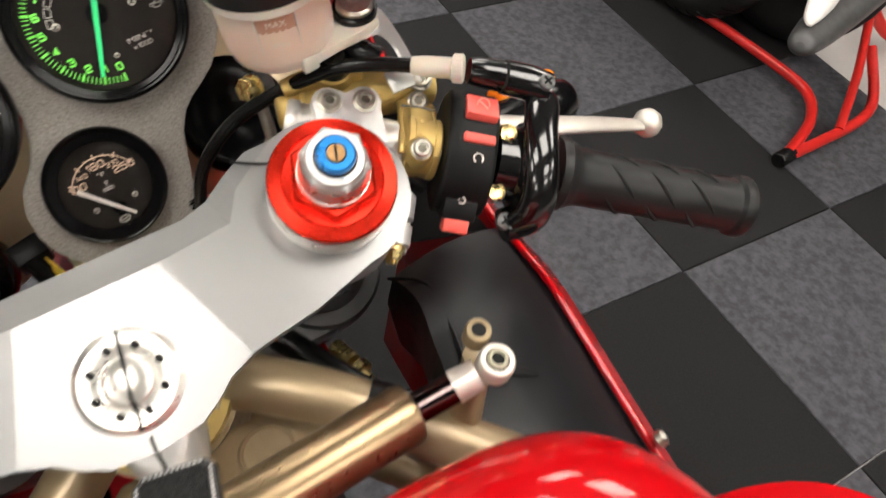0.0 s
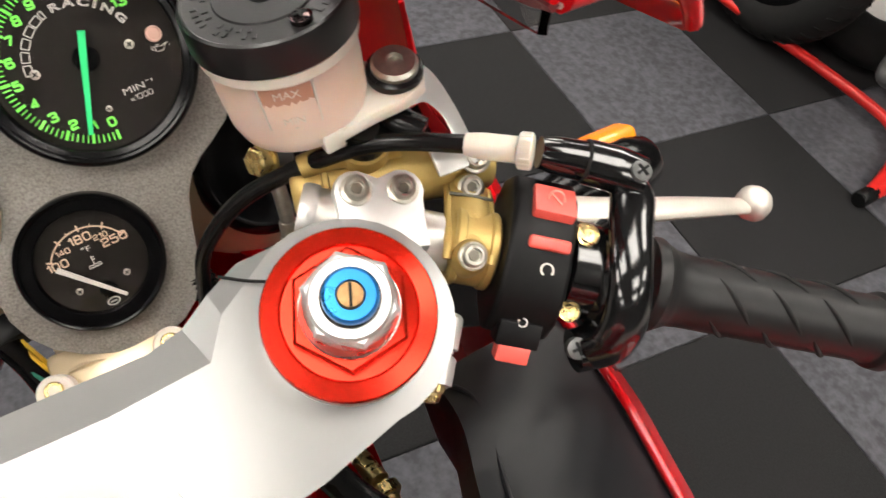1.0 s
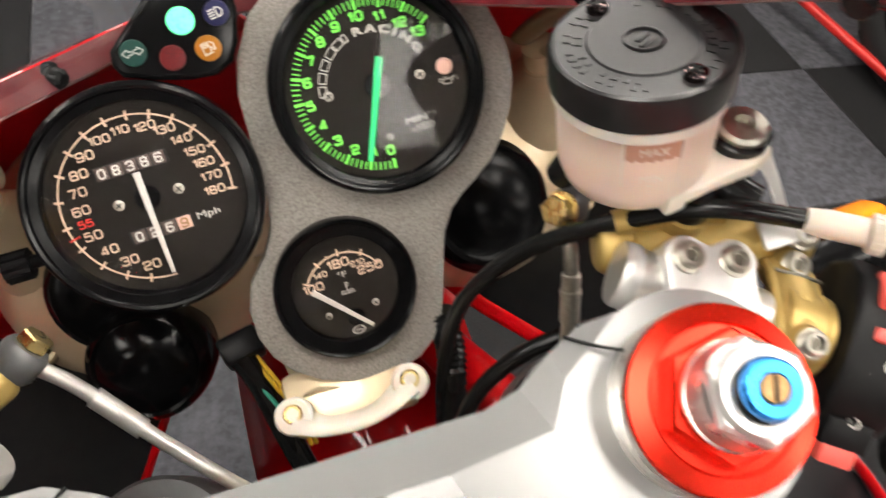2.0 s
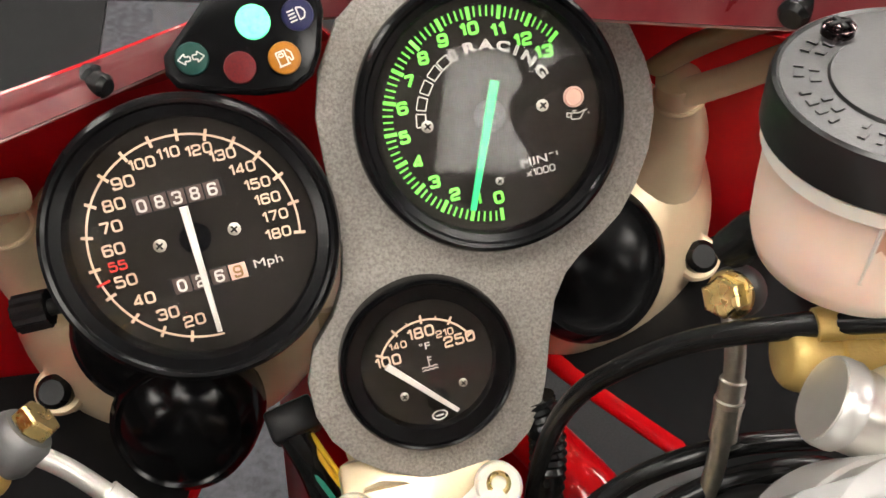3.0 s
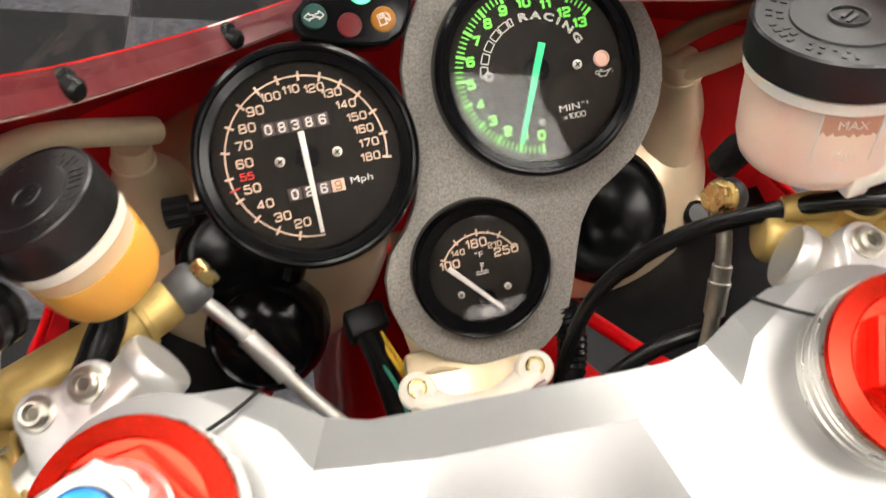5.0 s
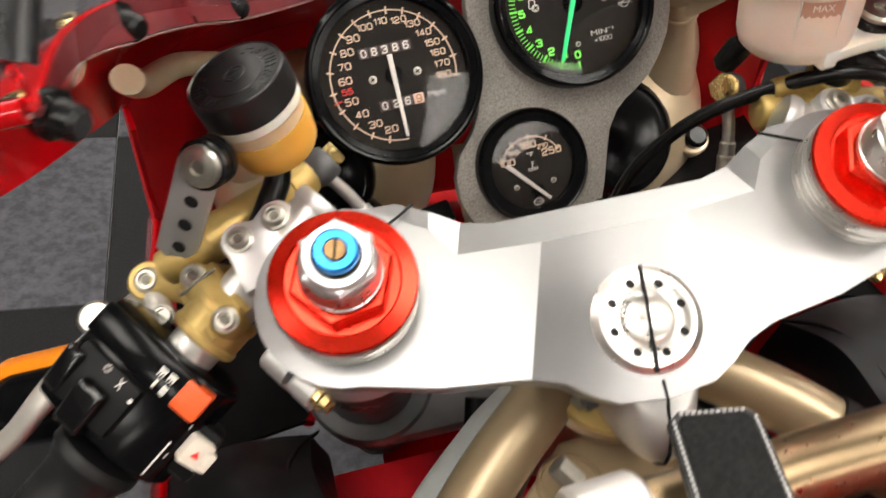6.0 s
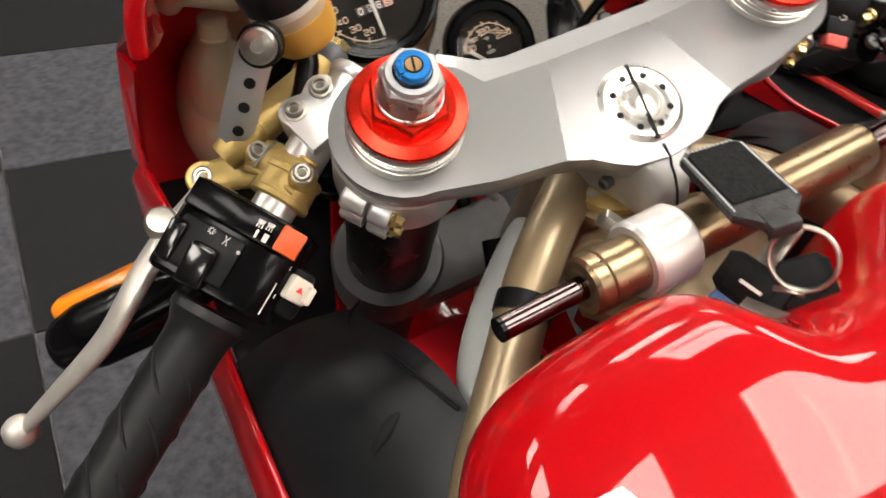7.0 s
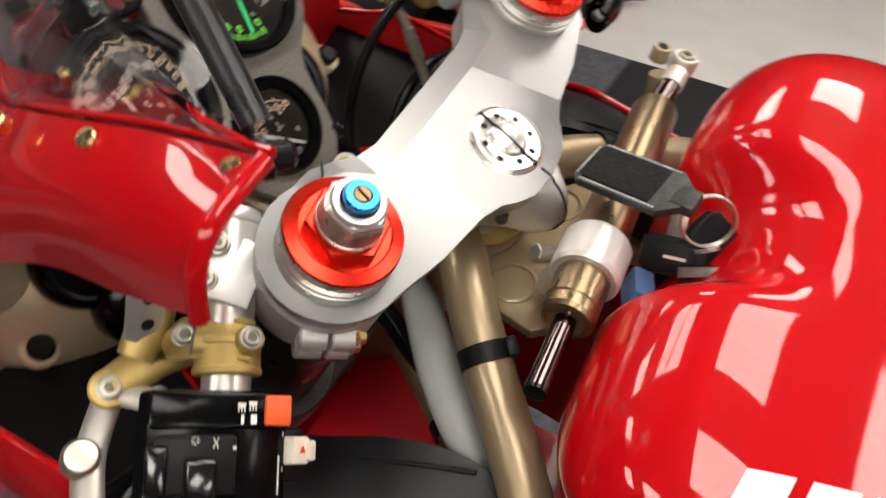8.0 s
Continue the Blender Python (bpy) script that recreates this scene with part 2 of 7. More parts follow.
def curve_points(pts, steps=8):
    """A smooth line through the points."""
    P = [Vector(p) for p in pts]
    if len(P) < 3:
        return P
    out = []
    for i in range(len(P) - 1):
        a, b, c, d = P[max(0, i - 1)], P[i], P[i + 1], P[min(len(P) - 1, i + 2)]
        for k in range(steps):
            u = k / steps
            out.append(0.5 * (2 * b + (c - a) * u + (2 * a - 5 * b + 4 * c - d) * u * u + (3 * b - a - 3 * c + d) * u ** 3))
    return out + [P[-1]]


def sweep(pts, r, seg=12, steps=8, flat=1.0, smooth=True, hint=None):
    """A tube along points; r is one radius or one per point (in step with pts)."""
    P = curve_points(pts, steps) if smooth else [Vector(p) for p in pts]
    n = len(P)
    if isinstance(r, (int, float)):
        R = [r] * n
    else:
        R = [float(np.interp(i / (n - 1), np.linspace(0, 1, len(r)), r)) for i in range(n)]
    bm = bmesh.new()
    t0 = (P[1] - P[0]).normalized()
    side = (Vector(hint) if hint else Vector((0.3, 0.2, 1))).cross(t0).normalized()
    rings = []
    for i in range(n):
        t = (P[min(n - 1, i + 1)] - P[max(0, i - 1)]).normalized()
        side = (side - side.dot(t) * t).normalized()
        up = t.cross(side)
        rings.append([bm.verts.new(P[i] + R[i] * (math.cos(a) * side + flat * math.sin(a) * up)) for a in [2 * math.pi * k / seg for k in range(seg)]])
    for a, b in zip(rings, rings[1:]):
        for k in range(seg):
            bm.faces.new((a[k], a[(k + 1) % seg], b[(k + 1) % seg], b[k]))
    bm.faces.new(rings[0][::-1])
    bm.faces.new(rings[-1])
    bmesh.ops.recalc_face_normals(bm, faces=bm.faces)
    return bm


def prism(poly, z0, z1, bev=0.0, m=None, seg=2):
    bm = bmesh.new()
    lo = [bm.verts.new((x, y, z0)) for x, y in poly]
    hi = [bm.verts.new((x, y, z1)) for x, y in poly]
    n = len(poly)
    bm.faces.new(lo[::-1])
    bm.faces.new(hi)
    for i in range(n):
        bm.faces.new((lo[i], lo[(i + 1) % n], hi[(i + 1) % n], hi[i]))
    bmesh.ops.recalc_face_normals(bm, faces=bm.faces)
    if bev:
        hs = set(hi)
        es = [e for e in bm.edges if (e.verts[0] in hs) == (e.verts[1] in hs)]
        bmesh.ops.bevel(bm, geom=es, offset=bev, segments=seg, affect="EDGES", profile=0.5, clamp_overlap=True)
    if m:
        bm.transform(m)
    return bm


def bored(bm, holes, z0, z1, seg=28):
    """Cut round holes (x, y, r) through a plate that lies between z0 and z1."""
    for x, y, r in holes:
        for k in range(seg):
            a = 2 * math.pi * (k + 0.5) / seg
            geom = [f for f in bm.faces if all((v.co.x - x) ** 2 + (v.co.y - y) ** 2 < (r * 2.4) ** 2 for v in f.verts) or abs(f.normal.z) > 0.9]
            geom = list({g for f in geom for g in (f, *f.edges, *f.verts)})
            bmesh.ops.bisect_plane(bm, geom=geom, dist=1e-7, plane_co=(x + r * math.cos(a), y + r * math.sin(a), 0), plane_no=(math.cos(a), math.sin(a), 0))
            bm.normal_update()
        gone = [f for f in bm.faces if abs(f.normal.z) > 0.9 and (f.calc_center_median().x - x) ** 2 + (f.calc_center_median().y - y) ** 2 < (r * 0.995) ** 2]
        bmesh.ops.delete(bm, geom=gone, context="FACES")
    return bm


def box(sx, sy, sz, bev=0.0, m=None, seg=2):
    bm = bmesh.new()
    bmesh.ops.create_cube(bm, size=1.0, matrix=Matrix.Diagonal((sx, sy, sz, 1)))
    if bev:
        bmesh.ops.bevel(bm, geom=bm.edges[:], offset=bev, segments=seg, affect="EDGES", profile=0.5, clamp_overlap=True)
    if m:
        bm.transform(m)
    return bm


def hexa(r, z0, z1, bev=0.0006, turn=0.0, m=None):
    return prism([(r * math.cos(turn + k * math.pi / 3), r * math.sin(turn + k * math.pi / 3)) for k in range(6)], z0, z1, bev, m, 1)


def circle2(r, n=32, cx=0.0, cy=0.0, a0=0.0, a1=360.0, close=False):
    k = n if close else n
    return [(cx + r * math.cos(radians(a0 + (a1 - a0) * i / (k - (0 if a1 - a0 == 360 else 1)))), cy + r * math.sin(radians(a0 + (a1 - a0) * i / (k - (0 if a1 - a0 == 360 else 1))))) for i in range(k)]


def sheet(rows, thick=0.003, closed=False):
    """A panel through rows of points, with thickness."""
    bm = bmesh.new()
    g = [[bm.verts.new(p) for p in row] for row in rows]
    for a, b in zip(g, g[1:]):
        for i in range(len(a) - 1):
            bm.faces.new((a[i], a[i + 1], b[i + 1], b[i]))
    bmesh.ops.recalc_face_normals(bm, faces=bm.faces)
    if thick:
        bm.normal_update()
        bmesh.ops.solidify(bm, geom=bm.faces[:], thickness=thick)
    return bm


def aim(p, d, up=(0, 0, 1)):
    """A frame at p whose z runs along d."""
    z = Vector(d).normalized()
    x = Vector(up).cross(z)
    if x.length < 1e-4:
        x = Vector((1, 0, 0)).cross(z)
    x.normalize()
    y = z.cross(x)
    m = Matrix((x, y, z)).transposed().to_4x4()
    m.translation = Vector(p)
    return m


def text(s, size, m, depth=0.0001, squash=1.0, bold=0.0):
    cu = bpy.data.curves.new("lettering", "FONT")
    cu.body, cu.size, cu.align_x, cu.align_y, cu.extrude = s, size, "CENTER", "CENTER", depth
    cu.resolution_u = 3
    cu.offset = bold * size
    ob = bpy.data.objects.new("lettering", cu)
    scene.collection.objects.link(ob)
    me = bpy.data.meshes.new_from_object(ob.evaluated_get(bpy.context.evaluated_depsgraph_get()))
    bm = bmesh.new()
    bm.from_mesh(me)
    bpy.data.objects.remove(ob)
    bpy.data.curves.remove(cu)
    bpy.data.meshes.remove(me)
    bm.transform(m @ Matrix.Diagonal((squash, 1, 1, 1)))
    return bm


ABS = {}


def finish(bm, material, sharp=38.0):
    me = bpy.data.meshes.new("mesh")
    bm.normal_update()
    for e in bm.edges:
        e.smooth = len(e.link_faces) == 2 and e.calc_face_angle(0.0) < radians(sharp)
    for f in bm.faces:
        f.smooth = True
    bm.to_mesh(me)
    bm.free()
    me.materials.append(material)
    return me


def part(name, bm, material, parent=None, label="", sharp=38.0, xf=None):
    """One mesh object; its points are given in the frame of the thing at the top."""
    if xf is not None:
        bm.transform(xf)
    me = finish(bm, material, sharp)
    co = np.empty(len(me.vertices) * 3)
    me.vertices.foreach_get("co", co)
    co = co.reshape(-1, 3)
    c = Vector((co.max(0) + co.min(0)) / 2)
    me.transform(Matrix.Translation(-c))
    ob = new(name, me)
    ob.parent = parent
    ABS[ob.name] = c
    ob.location = c - ABS.get(parent.name, Vector()) if parent else c
    if label:
        ob["label"] = label
    return ob


def thing(name, m, label, category, group=""):
    ob = new(name)
    ob.empty_display_size = 0.05
    ob.matrix_world = m
    return tagged(ob, label, category, group)


# ---- the room ----
FLOOR_X, FLOOR_Y, TILE = 1.1515, 0.3748, 0.5
floor = part("floor", box(16, 14, 0.1, 0, pose(1.0, 0.5, -0.0585)), VINYL)
tagged(floor, "pale grey vinyl floor under carpet tiles", "floor", kind="structure")
CEIL_Z = 2.75
# walls out of view, added to close the room and hold down bounce
for nm, sx, sy, px, py in (("wall_north", 16.2, 0.1, 1.0, 7.55), ("wall_south", 16.2, 0.1, 1.0, -6.55), ("wall_east", 0.1, 14, 9.05, 0.5), ("wall_west", 0.1, 14, -7.05, 0.5)):
    tagged(part(nm, box(sx, sy, CEIL_Z + 0.1, 0, pose(px, py, CEIL_Z / 2 - 0.05)), WALL), "unseen grey wall added to limit bounce light", "wall", kind="structure")
# ceiling out of view; its grey keeps fill and reflections low
tagged(part("ceiling", box(16.2, 14.2, 0.1, 0, pose(1.0, 0.5, CEIL_Z + 0.05)), CEIL), "unseen ceiling with light panels, toned grey to limit fill light", "ceiling", kind="structure")


def ceiling_light(x, y, w, d):
    t = thing("ceiling_light", pose(x, y, CEIL_Z), "white recessed fluorescent ceiling light panel", "ceiling light", "ceiling lights")
    part("frame", join(box(w + 0.06, 0.03, 0.03, 0.003, pose(0, d / 2 + 0.015, -0.016)), box(w + 0.06, 0.03, 0.03, 0.003, pose(0, -d / 2 - 0.015, -0.016)),
                       box(0.03, d, 0.03, 0.003, pose(w / 2 + 0.015, 0, -0.016)), box(0.03, d, 0.03, 0.003, pose(-w / 2 - 0.015, 0, -0.016))), WHITE_PAINT, t)
    for k in range(4):
        part("diffuser", box(w / 4 - 0.03, d - 0.004, 0.012, 0.003, pose((k - 1.5) * w / 4, 0, -0.012)), PANE, t)
    part("glowing_backing", box(w, d, 0.003, 0, pose(0, 0, -0.0035)), PANE_DIM, t)
    return t


first_light = ceiling_light(0.70, -2.2, 0.86, 0.86)
for lx, ly in [(x, y) for x in (-2.4, -0.75, 0.70, 2.4) for y in (-4.0, -2.2, -0.43, 1.34, 3.1) if (x, y) not in ((0.70, -2.2), (-0.75, -2.2), (-0.75, -4.0), (-0.75, 1.34))]:
    copy_thing(first_light, pose(lx, ly, CEIL_Z))

# ---- the motorcycle: its own frame is x right, y ahead, z up along the leaning bike, from the top of the steering stem ----
BIKE = pose(0, 0, 0.945, 0, -12.83, 0)
FK = pose(0, 0, 0, 23.77, 0, 0)  # the frame of the fork: z along the fork tubes
bike = thing("motorcycle", BIKE, "red sports motorcycle leaning on its side stand on carpet tiles", "motorcycle")


def socket_bolt(m, r=0.0042, h=0.0042, washer=0.0, material=STEEL, name="socket_bolt", parent=None):
    """A cap screw with a hexagon socket; z out of the head."""
    bms = [lathe([(r, -0.004), (r, h - 0.0008), (r - 0.0008, h), (r * 0.62, h), (r * 0.60, h - 0.0022), (0, h - 0.0026)], 24)]
    if washer:
        bms.append(lathe([(washer, -0.001), (washer, 0.0004), (washer - 0.0004, 0.0007), (r, 0.0007)], 24))
    # dark hexagon painted as the shade at the socket's floor
    part("hex_socket", hexa(r * 0.50, h - 0.0030, h - 0.0016, 0, 0.3, m), RECESS_SHADE, parent or bike)
    return part(name, moved(join(*bms), m), material, parent or bike)


def cross_screw(m, r=0.003, material=GREY_CLAMP, name="cross_screw", parent=None):
    b = lathe([(r, -0.003), (r, 0.0006), (r * 0.7, 0.0013), (0, 0.0016)], 20)
    s = part(name, moved(b, m), material, parent or bike)
    part("slot", moved(join(box(r * 1.3, r * 0.28, 0.0008, 0, pose(0, 0, 0.0014)), box(r * 0.28, r * 1.3, 0.0008, 0, pose(0, 0, 0.0014))), m), HOLE_SHADE, s) 
    return s


# -- top yoke --
def yoke_half():
    boss = circle2(0.0345, 17, 0.103, 0.0375, 112, -88)
    front = [(0.0, 0.0535, -0.010), (0.043, 0.0535, -0.010), (0.055, 0.0565, -0.010), (0.066, 0.0635, -0.0095), (0.078, 0.0690, -0.0085)]
    arc = [(x, y, -0.0026 - 0.085 * max(0.0, (x - 0.0315) * 0.933 + (y - 0.0315) * 0.352)) for x, y in boss]
    rear = [(0.077, -0.0045, -0.0051), (0.05, -0.0085, -0.0029), (0.035, -0.0135, -0.0026), (0.027, -0.0195, -0.0026), (0.018, -0.0245, -0.0026), (0.0, -0.0268, -0.0026)]
    return front, arc, rear


def top_yoke():
    front, arc, rear = yoke_half()
    bm = bmesh.new()
    for s in (1, -1):
        V = lambda p: bm.verts.new((s * p[0], p[1], p[2]))
        f, a, r = [V(p) for p in front], [V(p) for p in arc], [V(p) for p in rear]
        c0, c1, c2 = V((0, 0.0395, -0.0026)), V((0.0285, 0.0395, -0.0026)), V((0.046, -0.0092, -0.0026))
        b1, b2 = V((0.060, 0.0425, -0.0052)), V((0.068, 0.055, -0.0062))
        for poly in ([c0, c1, c2, *r[2:]], [c1, b1, b2, *a, r[0], r[1], c2], [c0, f[0], f[1], f[2], b1, c1], [b1, f[2], f[3], b2], [b2, f[3], f[4], a[0]]):
            bm.faces.new(poly)
        rim = [*f, *a, *r]
        low = [bm.verts.new((v.co.x * 0.985, 0.01 + (v.co.y - 0.01) * 0.97, -0.0165 if abs(v.co.x) < 0.07 else -0.021)) for v in rim]
        for i in range(len(rim) - 1):
            bm.faces.new((rim[i], rim[i + 1], low[i + 1], low[i]))
        bm.faces.new(low)
    bmesh.ops.remove_doubles(bm, verts=bm.verts, dist=0.0003)
    bmesh.ops.recalc_face_normals(bm, faces=bm.faces)
    es = [e for e in bm.edges if len(e.link_faces) == 2 and e.calc_face_angle(0) > radians(50)]
    bmesh.ops.bevel(bm, geom=es, offset=0.0011, segments=2, affect="EDGES", profile=0.5, clamp_overlap=True)
    return bm


yoke = part("top_yoke", top_yoke(), YOKE, bike, "satin silver machined alloy yoke", 20, FK)


def turned_lines(m, centre):
    """Circular tool marks round a centre, given in the part's own frame."""
    nt = m.node_tree
    b = nt.nodes["Principled BSDF"]
    co, geo = nt.nodes.new("ShaderNodeTexCoord"), nt.nodes.new("ShaderNodeNewGeometry")
    sub, crs, tr = nt.nodes.new("ShaderNodeVectorMath"), nt.nodes.new("ShaderNodeVectorMath"), nt.nodes.new("ShaderNodeVectorTransform")
    sub.operation, crs.operation = "SUBTRACT", "CROSS_PRODUCT"
    sub.inputs[1].default_value = centre
    tr.vector_type, tr.convert_from, tr.convert_to = "VECTOR", "OBJECT", "WORLD"
    nt.links.new(co.outputs["Object"], sub.inputs[0])
    nt.links.new(sub.outputs[0], tr.inputs[0])
    nt.links.new(geo.outputs["Normal"], crs.inputs[0])
    nt.links.new(tr.outputs[0], crs.inputs[1])
    nt.links.new(crs.outputs[0], b.inputs["Tangent"])
    b.inputs["Anisotropic"].default_value = 0.75


yoke.data.materials.append(YOKE_TURNED)
stem_axis = FK.to_3x3() @ Vector((0, 0, 1))
yb = bmesh.new()
yb.from_mesh(yoke.data)
yb.normal_update()
for e in yb.edges:  # crisp milled facets, smooth flanks
    walls = len(e.link_faces) == 2 and all(abs(f.normal.dot(stem_axis)) < 0.5 for f in e.link_faces)
    e.smooth = len(e.link_faces) == 2 and e.calc_face_angle(0.0) < radians(25.0 if walls else 2.0)
yb.to_mesh(yoke.data)
yb.free()
for f in yoke.data.polygons:  # the flat middle, turned on a lathe
    q = FK.inverted() @ (f.center + ABS[yoke.name])
    if f.normal.dot(stem_axis) > 0.9995 and abs(q.x) < 0.047 - 0.34 * (q.y + 0.009):
        f.material_index = 1
turned_lines(YOKE_TURNED, FK @ Vector((0.0009, 0.0026, 0)) - ABS[yoke.name])
# rear split boss that clamps the stem
boss = lathe([(0.0220, -0.0050), (0.0300, -0.0056), (0.0345, -0.0075), (0.0400, -0.0120), (0.0445, -0.0180), (0.0470, -0.0250), (0.0462, -0.0340), (0.0435, -0.0400), (0.0330, -0.0455), (0.0235, -0.0465)], 72)
for v in boss.verts:  # a lug to the rear only
    r = math.hypot(v.co.x, v.co.y)
    base = min(r, 0.0245)
    k = (base + (r - base) * max(0.0, -v.co.y / r) ** 9) / r
    v.co.x, v.co.y = v.co.x * k, v.co.y * k
part("stem_boss", boss, ALLOY, yoke, "rounded alloy stem clamp lug", 50, FK)
part("split_line", sweep([(-0.0008, -0.0200, -0.0022), (-0.0012, -0.0272, -0.0030), (-0.0014, -0.0302, -0.0055), (-0.0015, -0.0347, -0.0075), (-0.0017, -0.0402, -0.0120), (-0.0018, -0.0447, -0.0180), (-0.0020, -0.0472, -0.0250), (-0.0022, -0.0464, -0.0340), (-0.0022, -0.0437, -0.0400)], 0.0007, 6, smooth=False), HOLE_SHADE, yoke, xf=FK)
socket_bolt(FK @ aim((-0.0235, -0.019, -0.028), (-1, -0.25, 0)), 0.0034, 0.001, 0, GREY_CLAMP, "clamp_bolt", yoke)
SO = pose(0.0007, 0.0025, -0.0014, 0, 0, -12.3)
cap = part("stem_cap", lathe([(0.0205, -0.006), (0.0205, -0.0012), (0.0180, 0.0006), (0.0108, 0.0006), (0.0100, 0.0002), (0.0094, 0.0009), (0.0080, 0.0016), (0, 0.0018)], 64), RAW_TURNED, bike, "machined stem nut with eight pin holes", 30, FK @ SO)
# solid black discs painted as the shade in the pin holes
for k in range(8):
    a = radians(90 + 22.5 + 45 * k)
    part("pin_hole_disc", lathe([(0.0017, 0.0002), (0.0017, 0.00075), (0, 0.00075)], 14, pose(0.0137 * math.cos(a), 0.0137 * math.sin(a), 0)), HOLE_SHADE, cap, xf=FK @ SO)
part("slot", join(box(0.0013, 0.012, 0.0016, 0, pose(-0.0006, 0.0138, 0.0006, 0, 0, 2)), box(0.0013, 0.0200, 0.0024, 0, pose(0.0, 0.0, 0.0008, 0, 0, 2)), box(0.0013, 0.012, 0.0016, 0, pose(0.0010, -0.0138, 0.0006, 0, 0, 3))), HOLE_SHADE, cap, xf=FK @ SO)
for s in (-1, 1):  # slits in front of the fork bosses
    part("slit", sweep([(s * 0.0715, 0.0668, -0.0068), (s * 0.079, 0.0615, -0.0043), (s * 0.0865, 0.0578, -0.0038)], 0.0006, 6), HOLE_SHADE, yoke, xf=FK)

turned_lines(RED_ANOD, (0, 0, 0))
turned_lines(RAW_TURNED, (0, 0, 0))

# -- fork legs, caps and clip-ons, left and right --
GRIPS = {-1: (-0.70, -0.25), 1: (-0.675, -0.10)}
for s in (-1, 1):
    X = Matrix.Translation((s * 0.103, 0.0375, 0))
    leg = part("fork_leg", lathe([(0.0268, -0.36), (0.0268, -0.045), (0.0262, -0.02)], 40), FORK_BLK, bike, "dark fork tube", xf=FK @ X)
    part("tube_collar", lathe([(0.0266, -0.013), (0.0266, -0.0036), (0.0259, -0.0032), (0.0259, -0.0024), (0.0266, -0.0020), (0.0266, 0.0006), (0.0259, 0.0010), (0.0259, 0.0018), (0.0266, 0.0022), (0.0266, 0.0030), (0.0259, 0.0034), (0.0259, 0.0042), (0.0266, 0.0046), (0.0266, 0.0066), (0.0258, 0.0080), (0, 0.0080)], 64), RAW_TURNED, leg, "grooved silver fork collar", 25, FK @ X)
    part("fork_cap_flange", lathe([(0.0215, 0.0075), (0.0261, 0.0084), (0.0263, 0.0092), (0.0257, 0.0104), (0.0206, 0.0118), (0.0199, 0.0112), (0.0190, 0.0112), (0, 0.0112)], 64), RED_ANOD, leg, "red anodised fork cap", 25, FK @ X)
    part("adjuster_hex", hexa(0.0186, 0.0105, 0.0178, 0.0010, 0.15, FK @ X), RED_ANOD, leg, "red anodised hexagon")
    part("rebound_body", lathe([(0.0146, 0.015), (0.0146, 0.0172), (0.0140, 0.0178), (0.0140, 0.0188), (0.0145, 0.0194), (0.0145, 0.0204), (0.0138, 0.0208), (0.0138, 0.0214), (0.0141, 0.0220), (0.0130, 0.030), (0.0120, 0.031)], 48), RAW_TURNED, leg, "turned silver collar", 25, FK @ X)
    part("rebound_hex", join(hexa(0.0138, 0.0255, 0.0342, 0.0012, 0.4), lathe([(0.0116, 0.034), (0.0108, 0.0362), (0.0082, 0.0362), (0.0080, 0.034)], 40)), ALLOY, leg, "silver hexagon cap", 25, FK @ X)
    part("o_ring", torus(0.0075, 0.0007, 32, 8, pose(0, 0, 0.0372)), HOSE, leg, xf=FK @ X)
    part("adjuster_knob", lathe([(0.0070, 0.034), (0.0070, 0.0380), (0.0076, 0.0386), (0.0074, 0.0402), (0.0066, 0.0410), (0.0040, 0.0410), (0.0038, 0.038)], 40), BLUE_ANOD, leg, "blue anodised adjuster ring", 25, FK @ X)
    part("adjuster_screw", join(lathe([(0.0036, 0.036), (0.0036, 0.0408), (0.0033, 0.0414), (0, 0.0414)], 28)), BRONZE_SCREW, leg, "worn bronze slotted screw", 25, FK @ X)
    part("screw_slot", box(0.0064, 0.0008, 0.0010, 0, pose(0, 0, 0.0414, 0, 0, 70 if s > 0 else 75)), HOLE_SHADE, leg, xf=FK @ X)
    # clip-on
    gy, gz = GRIPS[s]
    ax = lambda x: Vector((s * x, 0.0545 + (x - 0.15) * gy, -0.0445 + (x - 0.15) * gz))
    d = (ax(0.25) - ax(0.15)).normalized()
    clip = part("clip_on", lathe([(0.0275, -0.051), (0.033, -0.050), (0.0335, -0.024), (0.0325, -0.0225), (0.0275, -0.0225)], 48), ALLOY, bike, "silver alloy clip-on handlebar clamp", 30, FK @ X)
    part("handlebar_tube", sweep([ax(0.104), ax(0.2)], 0.0108, 28, smooth=False), ALLOY_RAW, clip, "silver handlebar tube", xf=FK)
    part("tube_end", lathe([(0.0112, -0.002), (0.0118, -0.0005), (0.0118, 0.003), (0.0112, 0.004)], 28, FK @ aim(ax(0.106), d)), ALLOY, clip)
    # two-bolt cap
    pb = [Vector((s * 0.1250, 0.0815, -0.0262)), Vector((s * 0.1408, 0.0760, -0.0290))]
    q = FK @ aim(pb[0] * 0.5 + pb[1] * 0.5, Vector((s * 0.12, 0.0, 1)), (0, 1, 0))
    qi = q.inverted() @ FK
    A, B = qi @ pb[0], qi @ pb[1]
    C = qi @ Vector((s * 0.112, 0.062, -0.028))
    D = qi @ Vector((s * 0.141, 0.053, -0.033))
    a_dir = math.atan2(B.y - A.y, B.x - A.x)
    sg = 1 if (C.y - A.y) * math.cos(a_dir) - (C.x - A.x) * math.sin(a_dir) < 0 else -1
    ring = [(A.x + 0.0082 * math.cos(a_dir + sg * radians(t)), A.y + 0.0082 * math.sin(a_dir + sg * radians(t))) for t in (205, 180, 155, 130, 105, 80, 55)]
